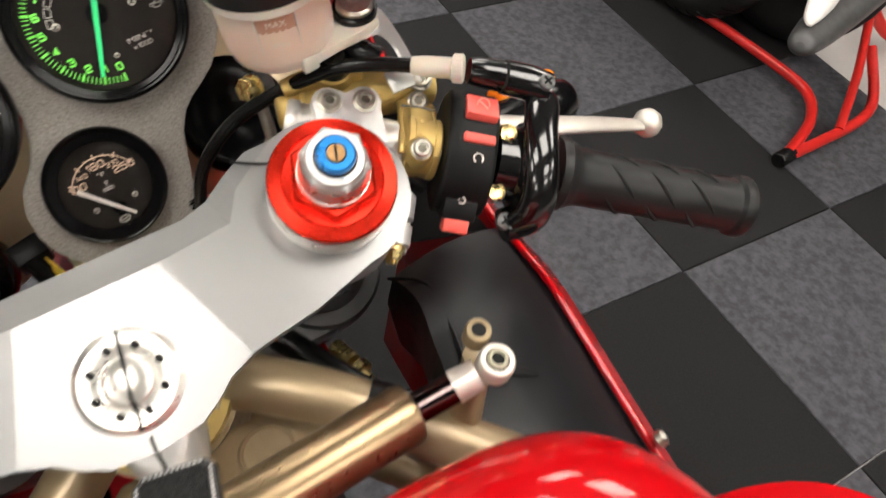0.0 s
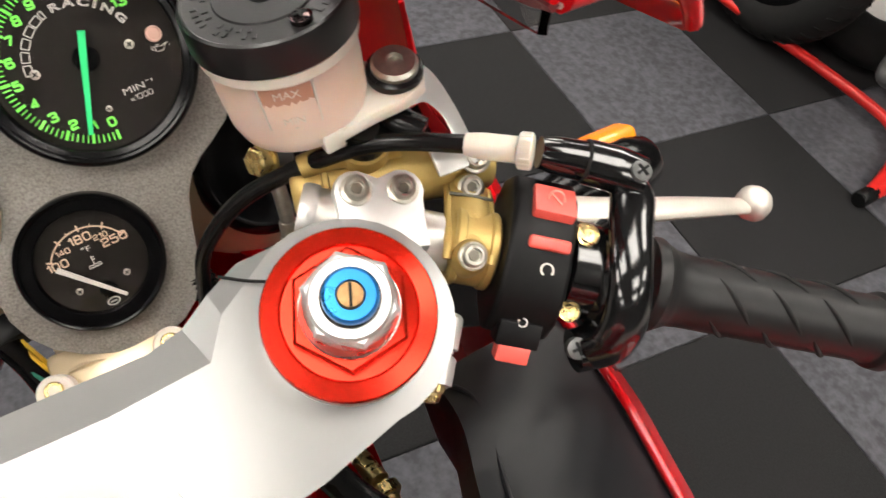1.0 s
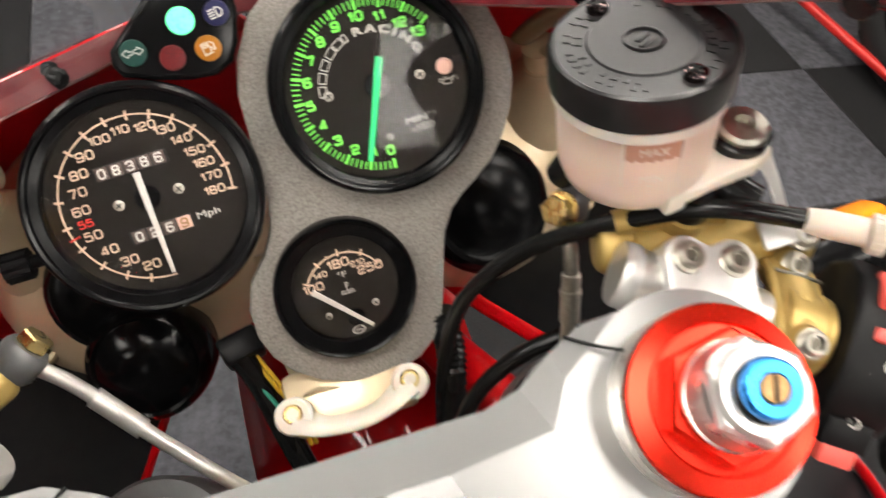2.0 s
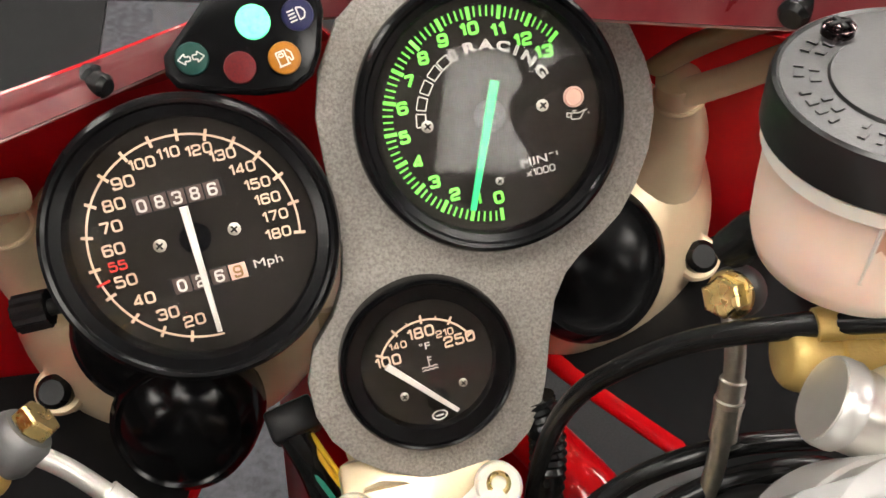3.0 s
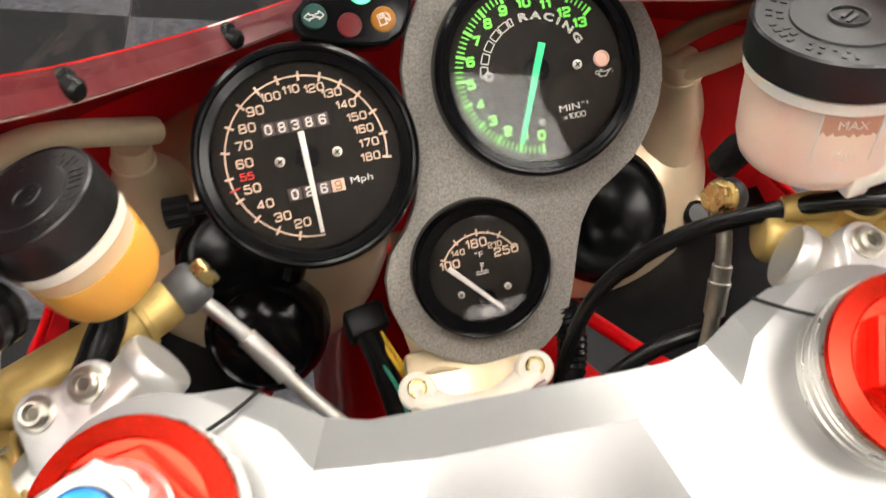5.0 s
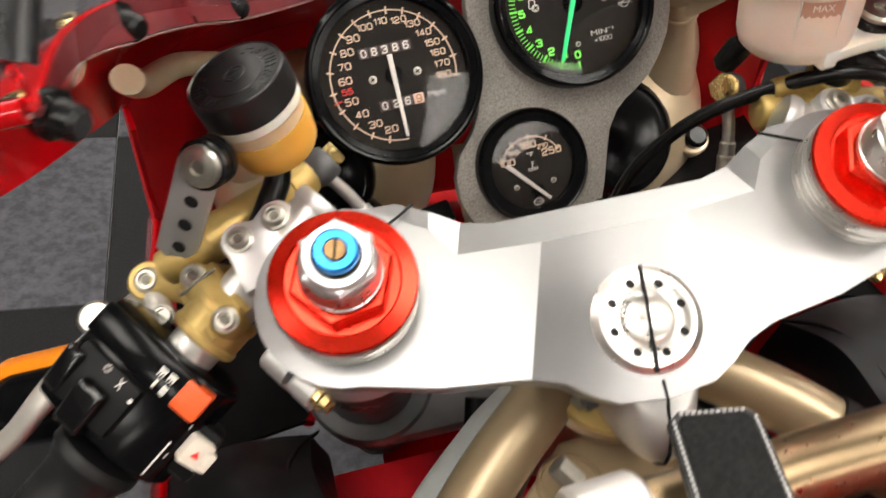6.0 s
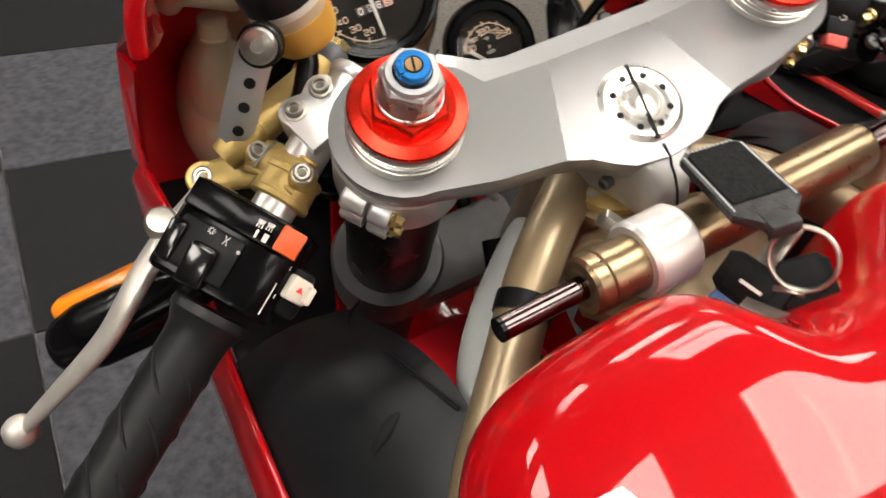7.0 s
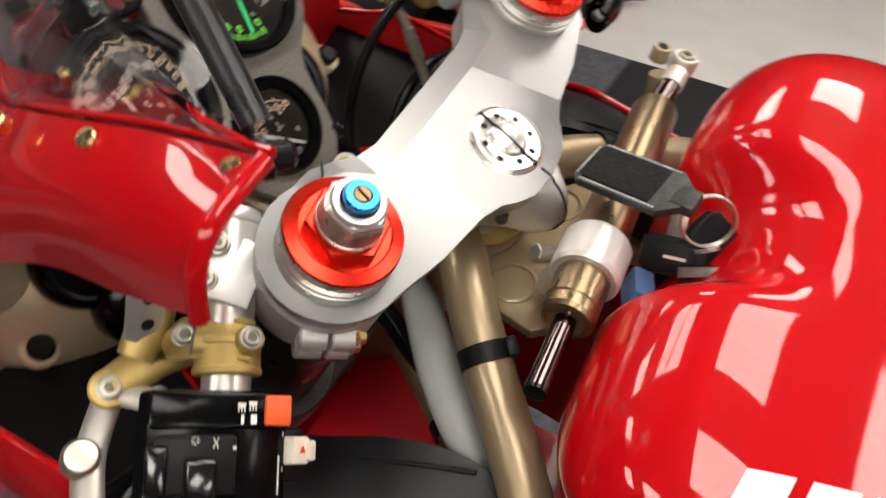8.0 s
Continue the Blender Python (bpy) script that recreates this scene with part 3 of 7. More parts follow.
    mid = ((A.x + B.x) / 2 - sg * 0.0050 * math.sin(a_dir), (A.y + B.y) / 2 + sg * 0.0050 * math.cos(a_dir))
    ring += [mid] + [(B.x + 0.0082 * math.cos(a_dir + sg * radians(t)), B.y + 0.0082 * math.sin(a_dir + sg * radians(t))) for t in (125, 100, 75, 50, 25, 0, -25)]
    ring += [(D.x, D.y), (C.x, C.y)]
    part("bar_cap", prism(ring, -0.018, -0.0005, 0.0014, q), ALLOY, clip, "silver two-bolt bar cap")
    for p_ in pb:
        socket_bolt(FK @ aim(p_, Vector((s * 0.12, 0.0, 1))), 0.0044, 0.0034, 0.0058, STEEL, "cap_bolt", clip)
    # pinch lugs behind the leg
    L0 = Vector((s * 0.1290, 0.0180, -0.0385))
    Ld = Vector((-s * 0.58, -0.81, 0))
    for dz in (-0.0060, 0.0060):
        for a_, b_ in ((-0.0135, -0.0012), (0.0012, 0.0115)):
            part("pinch_lug", sweep([L0 + Ld * a_ + Vector((0, 0, dz)), L0 + Ld * (a_ * 0.9 + b_ * 0.1) + Vector((0, 0, dz)), L0 + Ld * b_ + Vector((0, 0, dz))], [0.0052, 0.0062, 0.0062], 18, smooth=False), ALLOY, clip, xf=FK)
        part("pinch_bolt", lathe([(0.0042, -0.003), (0.0042, 0.0015), (0.0032, 0.0022), (0.0028, 0.005), (0, 0.0052)], 6, FK @ aim(L0 + Ld * 0.0125 + Vector((0, 0, dz)), Ld)), BRASS, clip, sharp=20)
    part("lug_web", box(0.024, 0.012, 0.022, 0.003, aim(L0 + Vector((-s * 0.004, 0.004, 0)), (0, 0, 1), Ld) @ pose(0, 0, 0, 0, 0, 90)), ALLOY, clip, xf=FK)
    # lower yoke
    part("lower_yoke", join(lathe([(0.0275, -0.215), (0.036, -0.212), (0.037, -0.178), (0.0352, -0.174), (0.0275, -0.174)], 48, X), box(0.09, 0.05, 0.03, 0.006, pose(s * 0.055, 0.025, -0.195))), GREY_CLAMP, leg, "dark grey lower yoke", xf=FK)

    # grip
    g0, g1 = (ax(0.217), ax(0.306)) if s > 0 else (ax(0.2135), ax(0.310))
    M = FK @ aim(g0, d)
    Lg = (g1 - g0).length
    grip = part("grip", lathe([(0.0185, -0.002), (0.0190, 0.000), (0.0190, 0.0025), (0.0178, 0.0040), (0.0172, 0.0060), (0.0164, 0.0075), (0.0152, 0.010), (0.0147, 0.016), (0.0142, Lg - 0.014), (0.0144, Lg - 0.008), (0.0162, Lg - 0.006), (0.0167, Lg - 0.002), (0.0160, Lg), (0.0145, Lg + 0.0006), (0.0145, Lg + 0.0012), (0.006, Lg + 0.0008), (0.0055, Lg - 0.004), (0, Lg - 0.004)], 56, M), RUBBER, bike, "black rubber grip with slanted grooves", 30)
    for ring_i in range(2):
        for k in range(3):
            for j in range(5):
                a0 = radians(72 * j + (36 if ring_i else 0))
                if ring_i:
                    continue
                z0 = 0.024 + k * (Lg - 0.04) / 3
                sg_ = s
                pts = [Vector(((0.01435 + 0.0002 * math.sin(3.14 * u)) * math.cos(sg_ * (a0 + u * 1.15)), (0.01435 + 0.0002 * math.sin(3.14 * u)) * math.sin(sg_ * (a0 + u * 1.15)), z0 + u * 0.016)) for u in np.linspace(0, 1, 7)]
                # black strips on the rubber, coloured like shaded grooves
                part("groove", sweep([M @ p_ for p_ in pts], [0.0004, 0.0010, 0.0012, 0.0010, 0.0004], 8, 3), HOLE_SHADE, grip)

# -- brake side: master cylinder, reservoir, lever, switches --
def F3(x, y, z):
    return FK @ Vector((x, y, z))


def master_cylinder(s, lo, hi, body0, body1, banjo):
    gy, gz = GRIPS[s]
    ax = lambda x: Vector((s * x, 0.0545 + (x - 0.15) * gy, -0.0445 + (x - 0.15) * gz))
    d = (ax(0.25) - ax(0.15)).normalized()
    k = 1.0 if s > 0 else 0.86
    mc = part("master_cylinder", join(sweep([body0, body0.lerp(body1, 0.06), body0.lerp(body1, 0.30), body0.lerp(body1, 0.6), body1], [0.0080 * k, 0.0104 * k, 0.0110 * k, 0.0116 * k, 0.0120 * k], 28, 4),
                                      sweep([body0.lerp(body1, 0.5), body1, body1 + Vector((s * 0.018, -0.004, -0.006))], [0.0112 * k, 0.0115 * k, 0.008], 16, 4),
                                      lathe([(0.0104 * k, -0.0016), (0.0126 * k, -0.0010), (0.0126 * k, 0.0010), (0.0104 * k, 0.0016)], 32, aim(body0.lerp(body1, 0.22), body1 - body0))), GOLD_CAST, bike, "gold cast master cylinder")
    cl = FK @ aim(ax(0.158), d)
    part("perch_clamp", moved(lathe([(0.0112, -0.0085), (0.0140, -0.0085), (0.0150, -0.0076), (0.0150, -0.0052), (0.0143, -0.0046), (0.0143, 0.0046), (0.0150, 0.0052), (0.0150, 0.0076), (0.0140, 0.0085), (0.0112, 0.0085)], 40), cl), GOLD_CAST, mc, "gold cast handlebar clamp")
    n = (FK.to_3x3() @ Vector((0, -0.15, 1))).normalized()
    for p_, r_ in ((lo, 0.0064), (hi, 0.0062)):
        part("bolt_boss", lathe([(r_ + 0.001, -0.014), (r_, -0.0030), (r_ - 0.0010, -0.0012), (0, -0.0012)], 24, aim(p_, n)), GOLD_CAST, mc)
        socket_bolt(aim(p_, n), 0.0043, 0.0034, 0.0052, STEEL, "clamp_bolt", mc)
    part("cast_web", sweep([lo + n * -0.0075, lo.lerp(hi, 0.5) + n * -0.0050, hi + n * -0.0075], [0.0086, 0.0092, 0.0086], 24, 6, 0.62, hint=n), GOLD_CAST, mc)
    side = (hi - lo).cross(n).normalized()
    part("split_gap", sweep([lo.lerp(hi, 0.86) + n * 0.0001 - side * 0.0086, lo.lerp(hi, 0.86) + n * 0.0008, lo.lerp(hi, 0.86) + n * 0.0001 + side * 0.0086], 0.0007, 6), RECESS_SHADE, mc)
    for k_ in (-1, 1):
        part("cast_flange", sweep([lo.lerp(hi, -0.06) + side * 0.0082 * k_ - n * 0.0075, lo.lerp(hi, 0.2) + side * 0.0082 * k_ - n * 0.0038, lo.lerp(hi, 0.8) + side * 0.0082 * k_ - n * 0.0040, lo.lerp(hi, 1.04) + side * 0.0082 * k_ - n * 0.0080], 0.0017, 10), GOLD_CAST, mc)
    part("raised_mark", join(box(0.0007, 0.0032, 0.0004, 0, pose(0.0, 0, 0)), box(0.0007, 0.0032, 0.0004, 0, pose(0.0018, 0, 0)), box(0.0007, 0.0032, 0.0004, 0, pose(-0.0018, 0, 0))), GOLD_CAST, mc, xf=aim(lo.lerp(hi, 0.5) + n * 0.0008, n))
    return mc


mc_r = master_cylinder(1, F3(0.153, 0.0432, -0.0265), F3(0.168, 0.070, -0.0430), F3(0.106, 0.099, -0.057), F3(0.165, 0.085, -0.056), None)
mc_l = master_cylinder(-1, F3(-0.1508, 0.0440, -0.0282), F3(-0.163, 0.069, -0.0405), Vector((-0.1085, 0.1345, -0.0150)), F3(-0.160, 0.088, -0.055), None)


part("front_boss", lathe([(0.0105, -0.012), (0.0105, 0.004), (0.0092, 0.0055), (0, 0.0055)], 28, aim(F3(0.137, 0.1015, -0.0420), FK.to_3x3() @ Vector((0, 0.1, 1)))), GOLD_CAST, mc_r)
part("inlet_grommet", lathe([(0.0085, -0.004), (0.0092, 0.0), (0.0085, 0.004), (0.0062, 0.0052), (0.0058, 0.010), (0, 0.010)], 24, aim(F3(0.137, 0.1015, -0.0365), FK.to_3x3() @ Vector((0, 0.1, 1)))), HOSE, mc_r, "black rubber inlet grommet")
part("cast_rib", sweep([F3(0.112, 0.1035, -0.0460), F3(0.128, 0.1015, -0.0430), F3(0.150, 0.0960, -0.0430)], [0.0045, 0.0055, 0.0045], 14), GOLD_CAST, mc_r)
part("bracket_foot", box(0.016, 0.011, 0.0022, 0.0008, aim(F3(0.166, 0.0830, -0.0395), FK.to_3x3() @ Vector((0, -0.15, 1)))), ALLOY, mc_r, "folded silver bracket foot")
socket_bolt(aim(F3(0.1745, 0.0800, -0.0420), FK.to_3x3() @ Vector((0.1, -0.15, 1))), 0.0050, 0.0030, 0.0062, STEEL, "pivot_bolt", mc_r)


def reservoir(c, axis, R, H, lid_h, body_mat, label, screws, window):
    """A round fluid cup: c is the middle of its lid's top."""
    m = aim(c, axis, (0, 1, 0))
    cup = part("fluid_reservoir", lathe([(0, -H), (R * 0.74, -H), (R * 0.83, -H + 0.0025), (R * 0.885, -H + 0.008), (R * 0.905, -H + 0.020), (R * 0.91, -lid_h - 0.006), (R * 0.94, -lid_h - 0.004), (R * 0.94, -lid_h + 0.002), (0, -lid_h + 0.002)], 56, m), body_mat, bike, label, 40)
    part("collar", lathe([(R * 0.90, -lid_h - 0.0045), (R * 0.965, -lid_h - 0.004), (R * 0.965, -lid_h - 0.0004), (R * 0.90, -lid_h)], 56, m), RES_MILK, cup)
    prof = [(R * 0.96, -lid_h)]
    prof += [(R, -lid_h + 0.0008), (R, -0.0025), (R * 0.985, -0.0010), (R * 0.955, -0.0004), (R * 0.93, -0.0010), (R * 0.60, -0.0010), (R * 0.585, -0.0004), (0, -0.0004)]
    part("lid", lathe(prof, 72, m), LID, cup, "black screw lid with raised lettering marks", 30)
    marks = []
    for ring_r, n_, size in ((0.80, 44, 0.0017), (0.69, 36, 0.0015)):
        for k in range(n_):
            a = 2 * math.pi * k / n_
            if (k * 7) % 11 < 8 and abs(math.sin(a)) < 0.96:
                marks.append(box(size * (0.6 + 0.4 * ((k * 5) % 3) / 2), 0.0020, 0.0005, 0, m @ pose(R * ring_r * math.cos(a), R * ring_r * math.sin(a), -0.0009, 0, 0, math.degrees(a) + 90)))
    part("raised_lettering", join(*marks), LID, cup)
    part("raised_emblem", join(moved(torus(R * 0.20, 0.0006, 32, 8), m @ pose(0, 0, -0.0002)), box(R * 0.2, 0.0012, 0.0007, 0.0002, m @ pose(0, 0.001, 0, 0, 0, 30)), box(R * 0.2, 0.0012, 0.0007, 0.0002, m @ pose(0, -0.002, 0, 0, 0, 30))), LID, cup)
    for a in screws:
        cross_screw(m @ pose(R * 0.76 * math.cos(radians(a)), R * 0.76 * math.sin(radians(a)), 0.0002), 0.0036, DARK_CHROME, "lid_screw", cup)
    if window is not None:
        wm = m @ pose(0, 0, 0, 0, 0, window)
        rows = [[wm @ Vector((R * (0.905 - 0.03 * v) * math.cos(u), R * (0.905 - 0.03 * v) * math.sin(u), -lid_h - 0.0055 - v * 0.017)) for u in np.linspace(-0.33, 0.33, 9)] for v in (0, 0.5, 1)]
        part("level_window", sheet(rows, 0.0004), RES_WINDOW, cup, "brown level window with two marks")
        for v, w_ in (("MAX", 0.0085), ("MIN", 0.0195)):
            part("level_mark", moved(text(v, 0.0042, wm @ pose(R * 0.918, 0, -lid_h - w_, 90, 0, 90)), Matrix()), RES_MILK, cup)
        rim = [wm @ Vector((R * (0.915 - 0.03 * v) * math.cos(u), R * (0.915 - 0.03 * v) * math.sin(u), -lid_h - 0.0050 - v * 0.018)) for u, v in ((-0.35, 0), (-0.35, 1), (0.0, 1), (0.35, 1), (0.35, 0))]
        part("window_rim", sweep(rim, 0.0005, 6, 1, smooth=False), RES_MILK, cup)
    return cup


cup_r = reservoir(Vector((0.1192, 0.1246, 0.0697)), (-0.02, 0.06, 1), 0.0285, 0.0515, 0.0135, RES_PINK, "milky fluid reservoir with pinkish fluid", (-75, 105), -105)
cup_l = reservoir(Vector((-0.1280, 0.1190, 0.0560)), (-0.25, -0.02, 1), 0.0206, 0.0420, 0.0140, RES_PALE, "milky clutch fluid reservoir", (), None)
part("amber_fluid", lathe([(0.0158, -0.0423), (0.0176, -0.0395), (0.0187, -0.0335), (0.0192, -0.0245), (0.0, -0.0245)], 48, aim(Vector((-0.1280, 0.1190, 0.0560)), (-0.25, -0.02, 1), (0, 1, 0))), RES_AMBER, cup_l, "amber fluid in the lower half")


def bracket_bolt(p, n, parent, r=0.0105):
    m = aim(p, n)
    part("rubber_bush", lathe([(r * 0.9, -0.012), (r, -0.011), (r, -0.0075), (r * 0.8, -0.0068), (r * 0.8, -0.0055), (r, -0.0048), (r, -0.0016), (r * 0.9, -0.0008), (0, -0.0008)], 36, m), HOSE, parent)
    part("bracket_bolt", lathe([(r * 0.83, -0.001), (r * 0.83, 0.0008), (r * 0.72, 0.0022), (r * 0.30, 0.0029), (r * 0.28, 0.001), (0, 0.001)], 36, m), STEEL, parent, "domed steel bolt", 25)


bracket_bolt((0.1552, 0.1140, 0.0308), (0.05, -0.1, 1), cup_r)
part("ear", prism([(0.124, 0.097), (0.140, 0.100), (0.1545, 0.1015), (0.163, 0.106), (0.1655, 0.1125), (0.163, 0.119), (0.1545, 0.1235), (0.142, 0.131), (0.13, 0.142)], 0.0200, 0.0258, 0.0012), RES_MILK, cup_r, "milky moulded ear")
part("outlet_boot", sweep([(0.144, 0.118, 0.011), (0.150, 0.108, 0.010), (0.158, 0.100, 0.007)], [0.006, 0.0068, 0.006], 16), HOSE, cup_r)
part("moulded_lug", box(0.008, 0.006, 0.009, 0.001, pose(0.1240, 0.1000, 0.0225, 0, 0, 8)), RES_MILK, cup_r)
part("reservoir_bracket", sweep([(0.156, 0.115, 0.019), (0.166, 0.1155, 0.0155), (0.1735, 0.113, 0.002), (0.1765, 0.102, -0.0125), (0.1755, 0.094, -0.0175), (0.168, 0.090, -0.018)], [0.0085, 0.0075, 0.0055, 0.0055, 0.0075, 0.0075], 12, 6, 0.18, hint=(0.3, 0.55, -0.8)), ALLOY, cup_r, "thin silver bracket")
# left bracket strip with three holes
bl0, bl1 = Vector((-0.1468, 0.0945, 0.0350)), Vector((-0.1735, 0.0945, -0.0150))
bm_ = aim((bl0 + bl1) / 2, (-0.35, -0.85, 0.12), bl0 - bl1)
Ls = (bl0 - bl1).length / 2
part("reservoir_bracket", prism([(-0.0085, Ls), (-0.006, Ls + 0.006), (0, Ls + 0.0085), (0.006, Ls + 0.006), (0.0085, Ls), (0.0085, -Ls + 0.012), (0.001, -Ls), (-0.0085, -Ls + 0.006)], -0.0012, 0.0012, 0.0005, bm_), ALLOY, cup_l, "thin silver bracket with three holes")
# black discs on the strip in place of open, shaded holes
for k in range(3):
    part("bracket_hole_disc", lathe([(0.0028, -0.0016), (0.0028, 0.00165), (0, 0.00165)], 20, bm_ @ pose(0.0008, Ls - 0.018 - 0.0135 * k, 0)), HOLE_SHADE, cup_l)
bracket_bolt(bl0 + Vector((0, -0.004, 0.002)), (-0.35, -0.8, 0.45), cup_l, 0.0102)
part("outlet_hose", sweep([(-0.1215, 0.118, 0.0150), (-0.122, 0.112, 0.006), (-0.128, 0.105, -0.002), (-0.133, 0.100, -0.010)], [0.0062, 0.0058, 0.0058, 0.0070], 16), HOSE, cup_l, "black rubber outlet hose")
# banjo and hose on the clutch side
BL, bd = Vector((-0.1035, 0.1370, -0.0135)), Vector((0.83, 0.42, 0.35))
banjo = part("clutch_hose", sweep([BL + Vector((0.002, 0, -0.006)), (-0.094, 0.134, -0.030), (-0.084, 0.127, -0.045), (-0.070, 0.115, -0.062), (-0.05, 0.10, -0.085), (-0.03, 0.09, -0.12)], 0.0030, 14), ALLOY_RAW, bike, "braided steel clutch hose")
part("banjo", lathe([(0.0074, -0.0060), (0.0086, -0.0040), (0.0086, 0.0040), (0.0074, 0.0060), (0, 0.006)], 28, aim(BL, bd)), GREY_CLAMP, banjo, "dark steel banjo joint")
part("banjo_bolt", hexa(0.0062, 0.0060, 0.0110, 0.0007, 0.2, aim(BL, bd)), BRASS, banjo)
part("hose_ferrule", sweep([(-0.088, 0.130, -0.039), (-0.076, 0.120, -0.055)], 0.0042, 14, smooth=False), ALLOY_RAW, banjo)
BR = Vector((0.1025, 0.1365, -0.0140))
banjo_r = part("brake_hose", sweep([BR + Vector((0.001, -0.002, -0.008)), (0.1025, 0.127, -0.027), (0.101, 0.120, -0.039), (0.098, 0.113, -0.053), (0.089, 0.10, -0.081), (0.064, 0.09, -0.13)], 0.0031, 18), STEEL, bike, "braided steel brake hose")
part("banjo_bolt", hexa(0.0062, 0.0, 0.0070, 0.0007, 0.2, aim(BR, (-0.75, -0.4, 0.5))), BRASS, banjo_r)
part("banjo_bolt_flange", lathe([(0.0070, -0.0006), (0.0074, 0.0004), (0.0070, 0.0012), (0.0060, 0.0014)], 28, aim(BR, (-0.75, -0.4, 0.5))), BRASS, banjo_r)
part("banjo", lathe([(0.0070, -0.009), (0.0080, -0.007), (0.0080, -0.002), (0.0070, 0.0)], 24, aim(BR, (-0.75, -0.4, 0.5))), GREY_CLAMP, banjo_r)
fa, fb = Vector((0.1015, 0.1215, -0.0365)), Vector((0.0975, 0.1115, -0.0560))
part("hose_ferrule", lathe([(0.0031, 0.0), (0.0040, 0.0006), (0.0040, 0.0070), (0.0046, 0.0075), (0.0046, 0.0092), (0.0043, 0.0096), (0.0043, 0.0215), (0.0031, 0.0222)], 24, aim(fa, fb - fa)), STEEL, banjo_r, "crimped steel ferrule", 25)
part("bleed_cap", lathe([(0.0045, -0.010), (0.0062, -0.008), (0.0066, 0.004), (0.0050, 0.008), (0, 0.0085)], 20, aim((0.1085, 0.145, 0.000), (0.3, -0.3, 0.9))), HOSE, banjo_r, "black rubber bleed cap")

# levers
lev_l = part("clutch_lever", sweep([(-0.190, 0.114, -0.046), (-0.205, 0.113, -0.056), (-0.219, 0.108, -0.062), (-0.236, 0.094, -0.066), (-0.250, 0.083, -0.072), (-0.270, 0.078, -0.088), (-0.302, 0.080, -0.111), (-0.330, 0.086, -0.134)], [0.0085, 0.0090, 0.0095, 0.0095, 0.0092, 0.0085, 0.0070, 0.0055], 16, 8, 0.6), LEVER, bike, "cast alloy clutch lever with ball end")
part("ball_end", lathe([(0, -0.0095), (0.005, -0.0085), (0.0085, -0.0045), (0.0095, 0), (0.0085, 0.0045), (0.005, 0.0085), (0, 0.0095)], 24, pose(-0.334, 0.087, -0.137)), LEVER, lev_l)
pv = Vector((-0.1907, 0.1083, -0.0350))
pn = (FK.to_3x3() @ Vector((-0.05, -0.1, 1))).normalized()
socket_bolt(aim(pv, pn), 0.0052, 0.0024, 0.0060, STEEL, "pivot_bolt", lev_l)
part("lever_link", sweep([pv - pn * 0.0075, Vector((-0.1875, 0.0970, -0.0400)), Vector((-0.1841, 0.0866, -0.0405))], [0.0062, 0.0056, 0.0062], 14, 5, 0.6, hint=pn), LEVER, lev_l, "pale alloy lever arm")
socket_bolt(aim((-0.1841, 0.0866, -0.0371), pn), 0.0046, 0.0022, 0.0056, STEEL, "link_bolt", lev_l)
part("adjuster_wheel", lathe([(0.0076, -0.006), (0.0086, -0.004), (0.0086, 0.004), (0.0070, 0.0060), (0, 0.0066)], 24, aim((-0.2195, 0.1085, -0.0545), (0.1, -0.4, 0.8))), STEEL, lev_l)
part("perch_arm", sweep([Vector((-0.153, 0.087, -0.031)), Vector((-0.166, 0.098, -0.034)), Vector((-0.181, 0.1065, -0.0365)), pv - pn * 0.0035], [0.0115, 0.0105, 0.0095, 0.0090], 20, 6, 0.42, hint=pn), GOLD_CAST, mc_l, "gold cast lever perch arm")
part("perch_eye", lathe([(0.0070, -0.0042), (0.0090, -0.0036), (0.0094, -0.0022), (0.0094, 0.0), (0.0084, 0.0010), (0, 0.0010)], 32, aim(pv - pn * 0.0012, pn)), GOLD_CAST, mc_l)
lev_r = part("brake_lever", sweep([(0.216, 0.0868, -0.0585), (0.222, 0.083, -0.060), (0.245, 0.077, -0.068), (0.28, 0.074, -0.084), (0.318, 0.073, -0.105)], [0.0080, 0.0086, 0.0084, 0.0074, 0.0056], 16, 8, 0.5), LEVER, bike, "cast alloy brake lever with ball end")
part("lever_root", sweep([(0.190, 0.103, -0.060), (0.205, 0.094, -0.061), (0.218, 0.0856, -0.0600)], [0.0080, 0.0084, 0.0082], 16, 6, 0.5), BLACK_PL, lev_r, "black lever root behind the throttle housing")
part("ball_end", lathe([(0, -0.0095), (0.005, -0.0085), (0.0085, -0.0045), (0.0095, 0), (0.0085, 0.0045), (0.005, 0.0085), (0, 0.0095)], 24, pose(0.326, 0.0735, -0.1085)), LEVER, lev_r)
# -- switch housings --
def bar_frame(s, x):
    gy, gz = GRIPS[s]
    ax = lambda v: Vector((s * v, 0.0545 + (v - 0.15) * gy, -0.0445 + (v - 0.15) * gz))
    d = (ax(0.25) - ax(0.15)).normalized()
    up = Vector((0, 0, 1))
    up = (up - up.dot(d) * d).normalized()
    fwd = up.cross(d) * s
    m = Matrix((fwd, up, d)).transposed().to_4x4()
    m.translation = ax(x)
    return FK @ m  # x ahead, y up, z outwards along the bar


def solid(bm, m):
    bm.transform(m)
    bmesh.ops.recalc_face_normals(bm, faces=bm.faces)
    return bm


SWL = bar_frame(-1, 0.184)
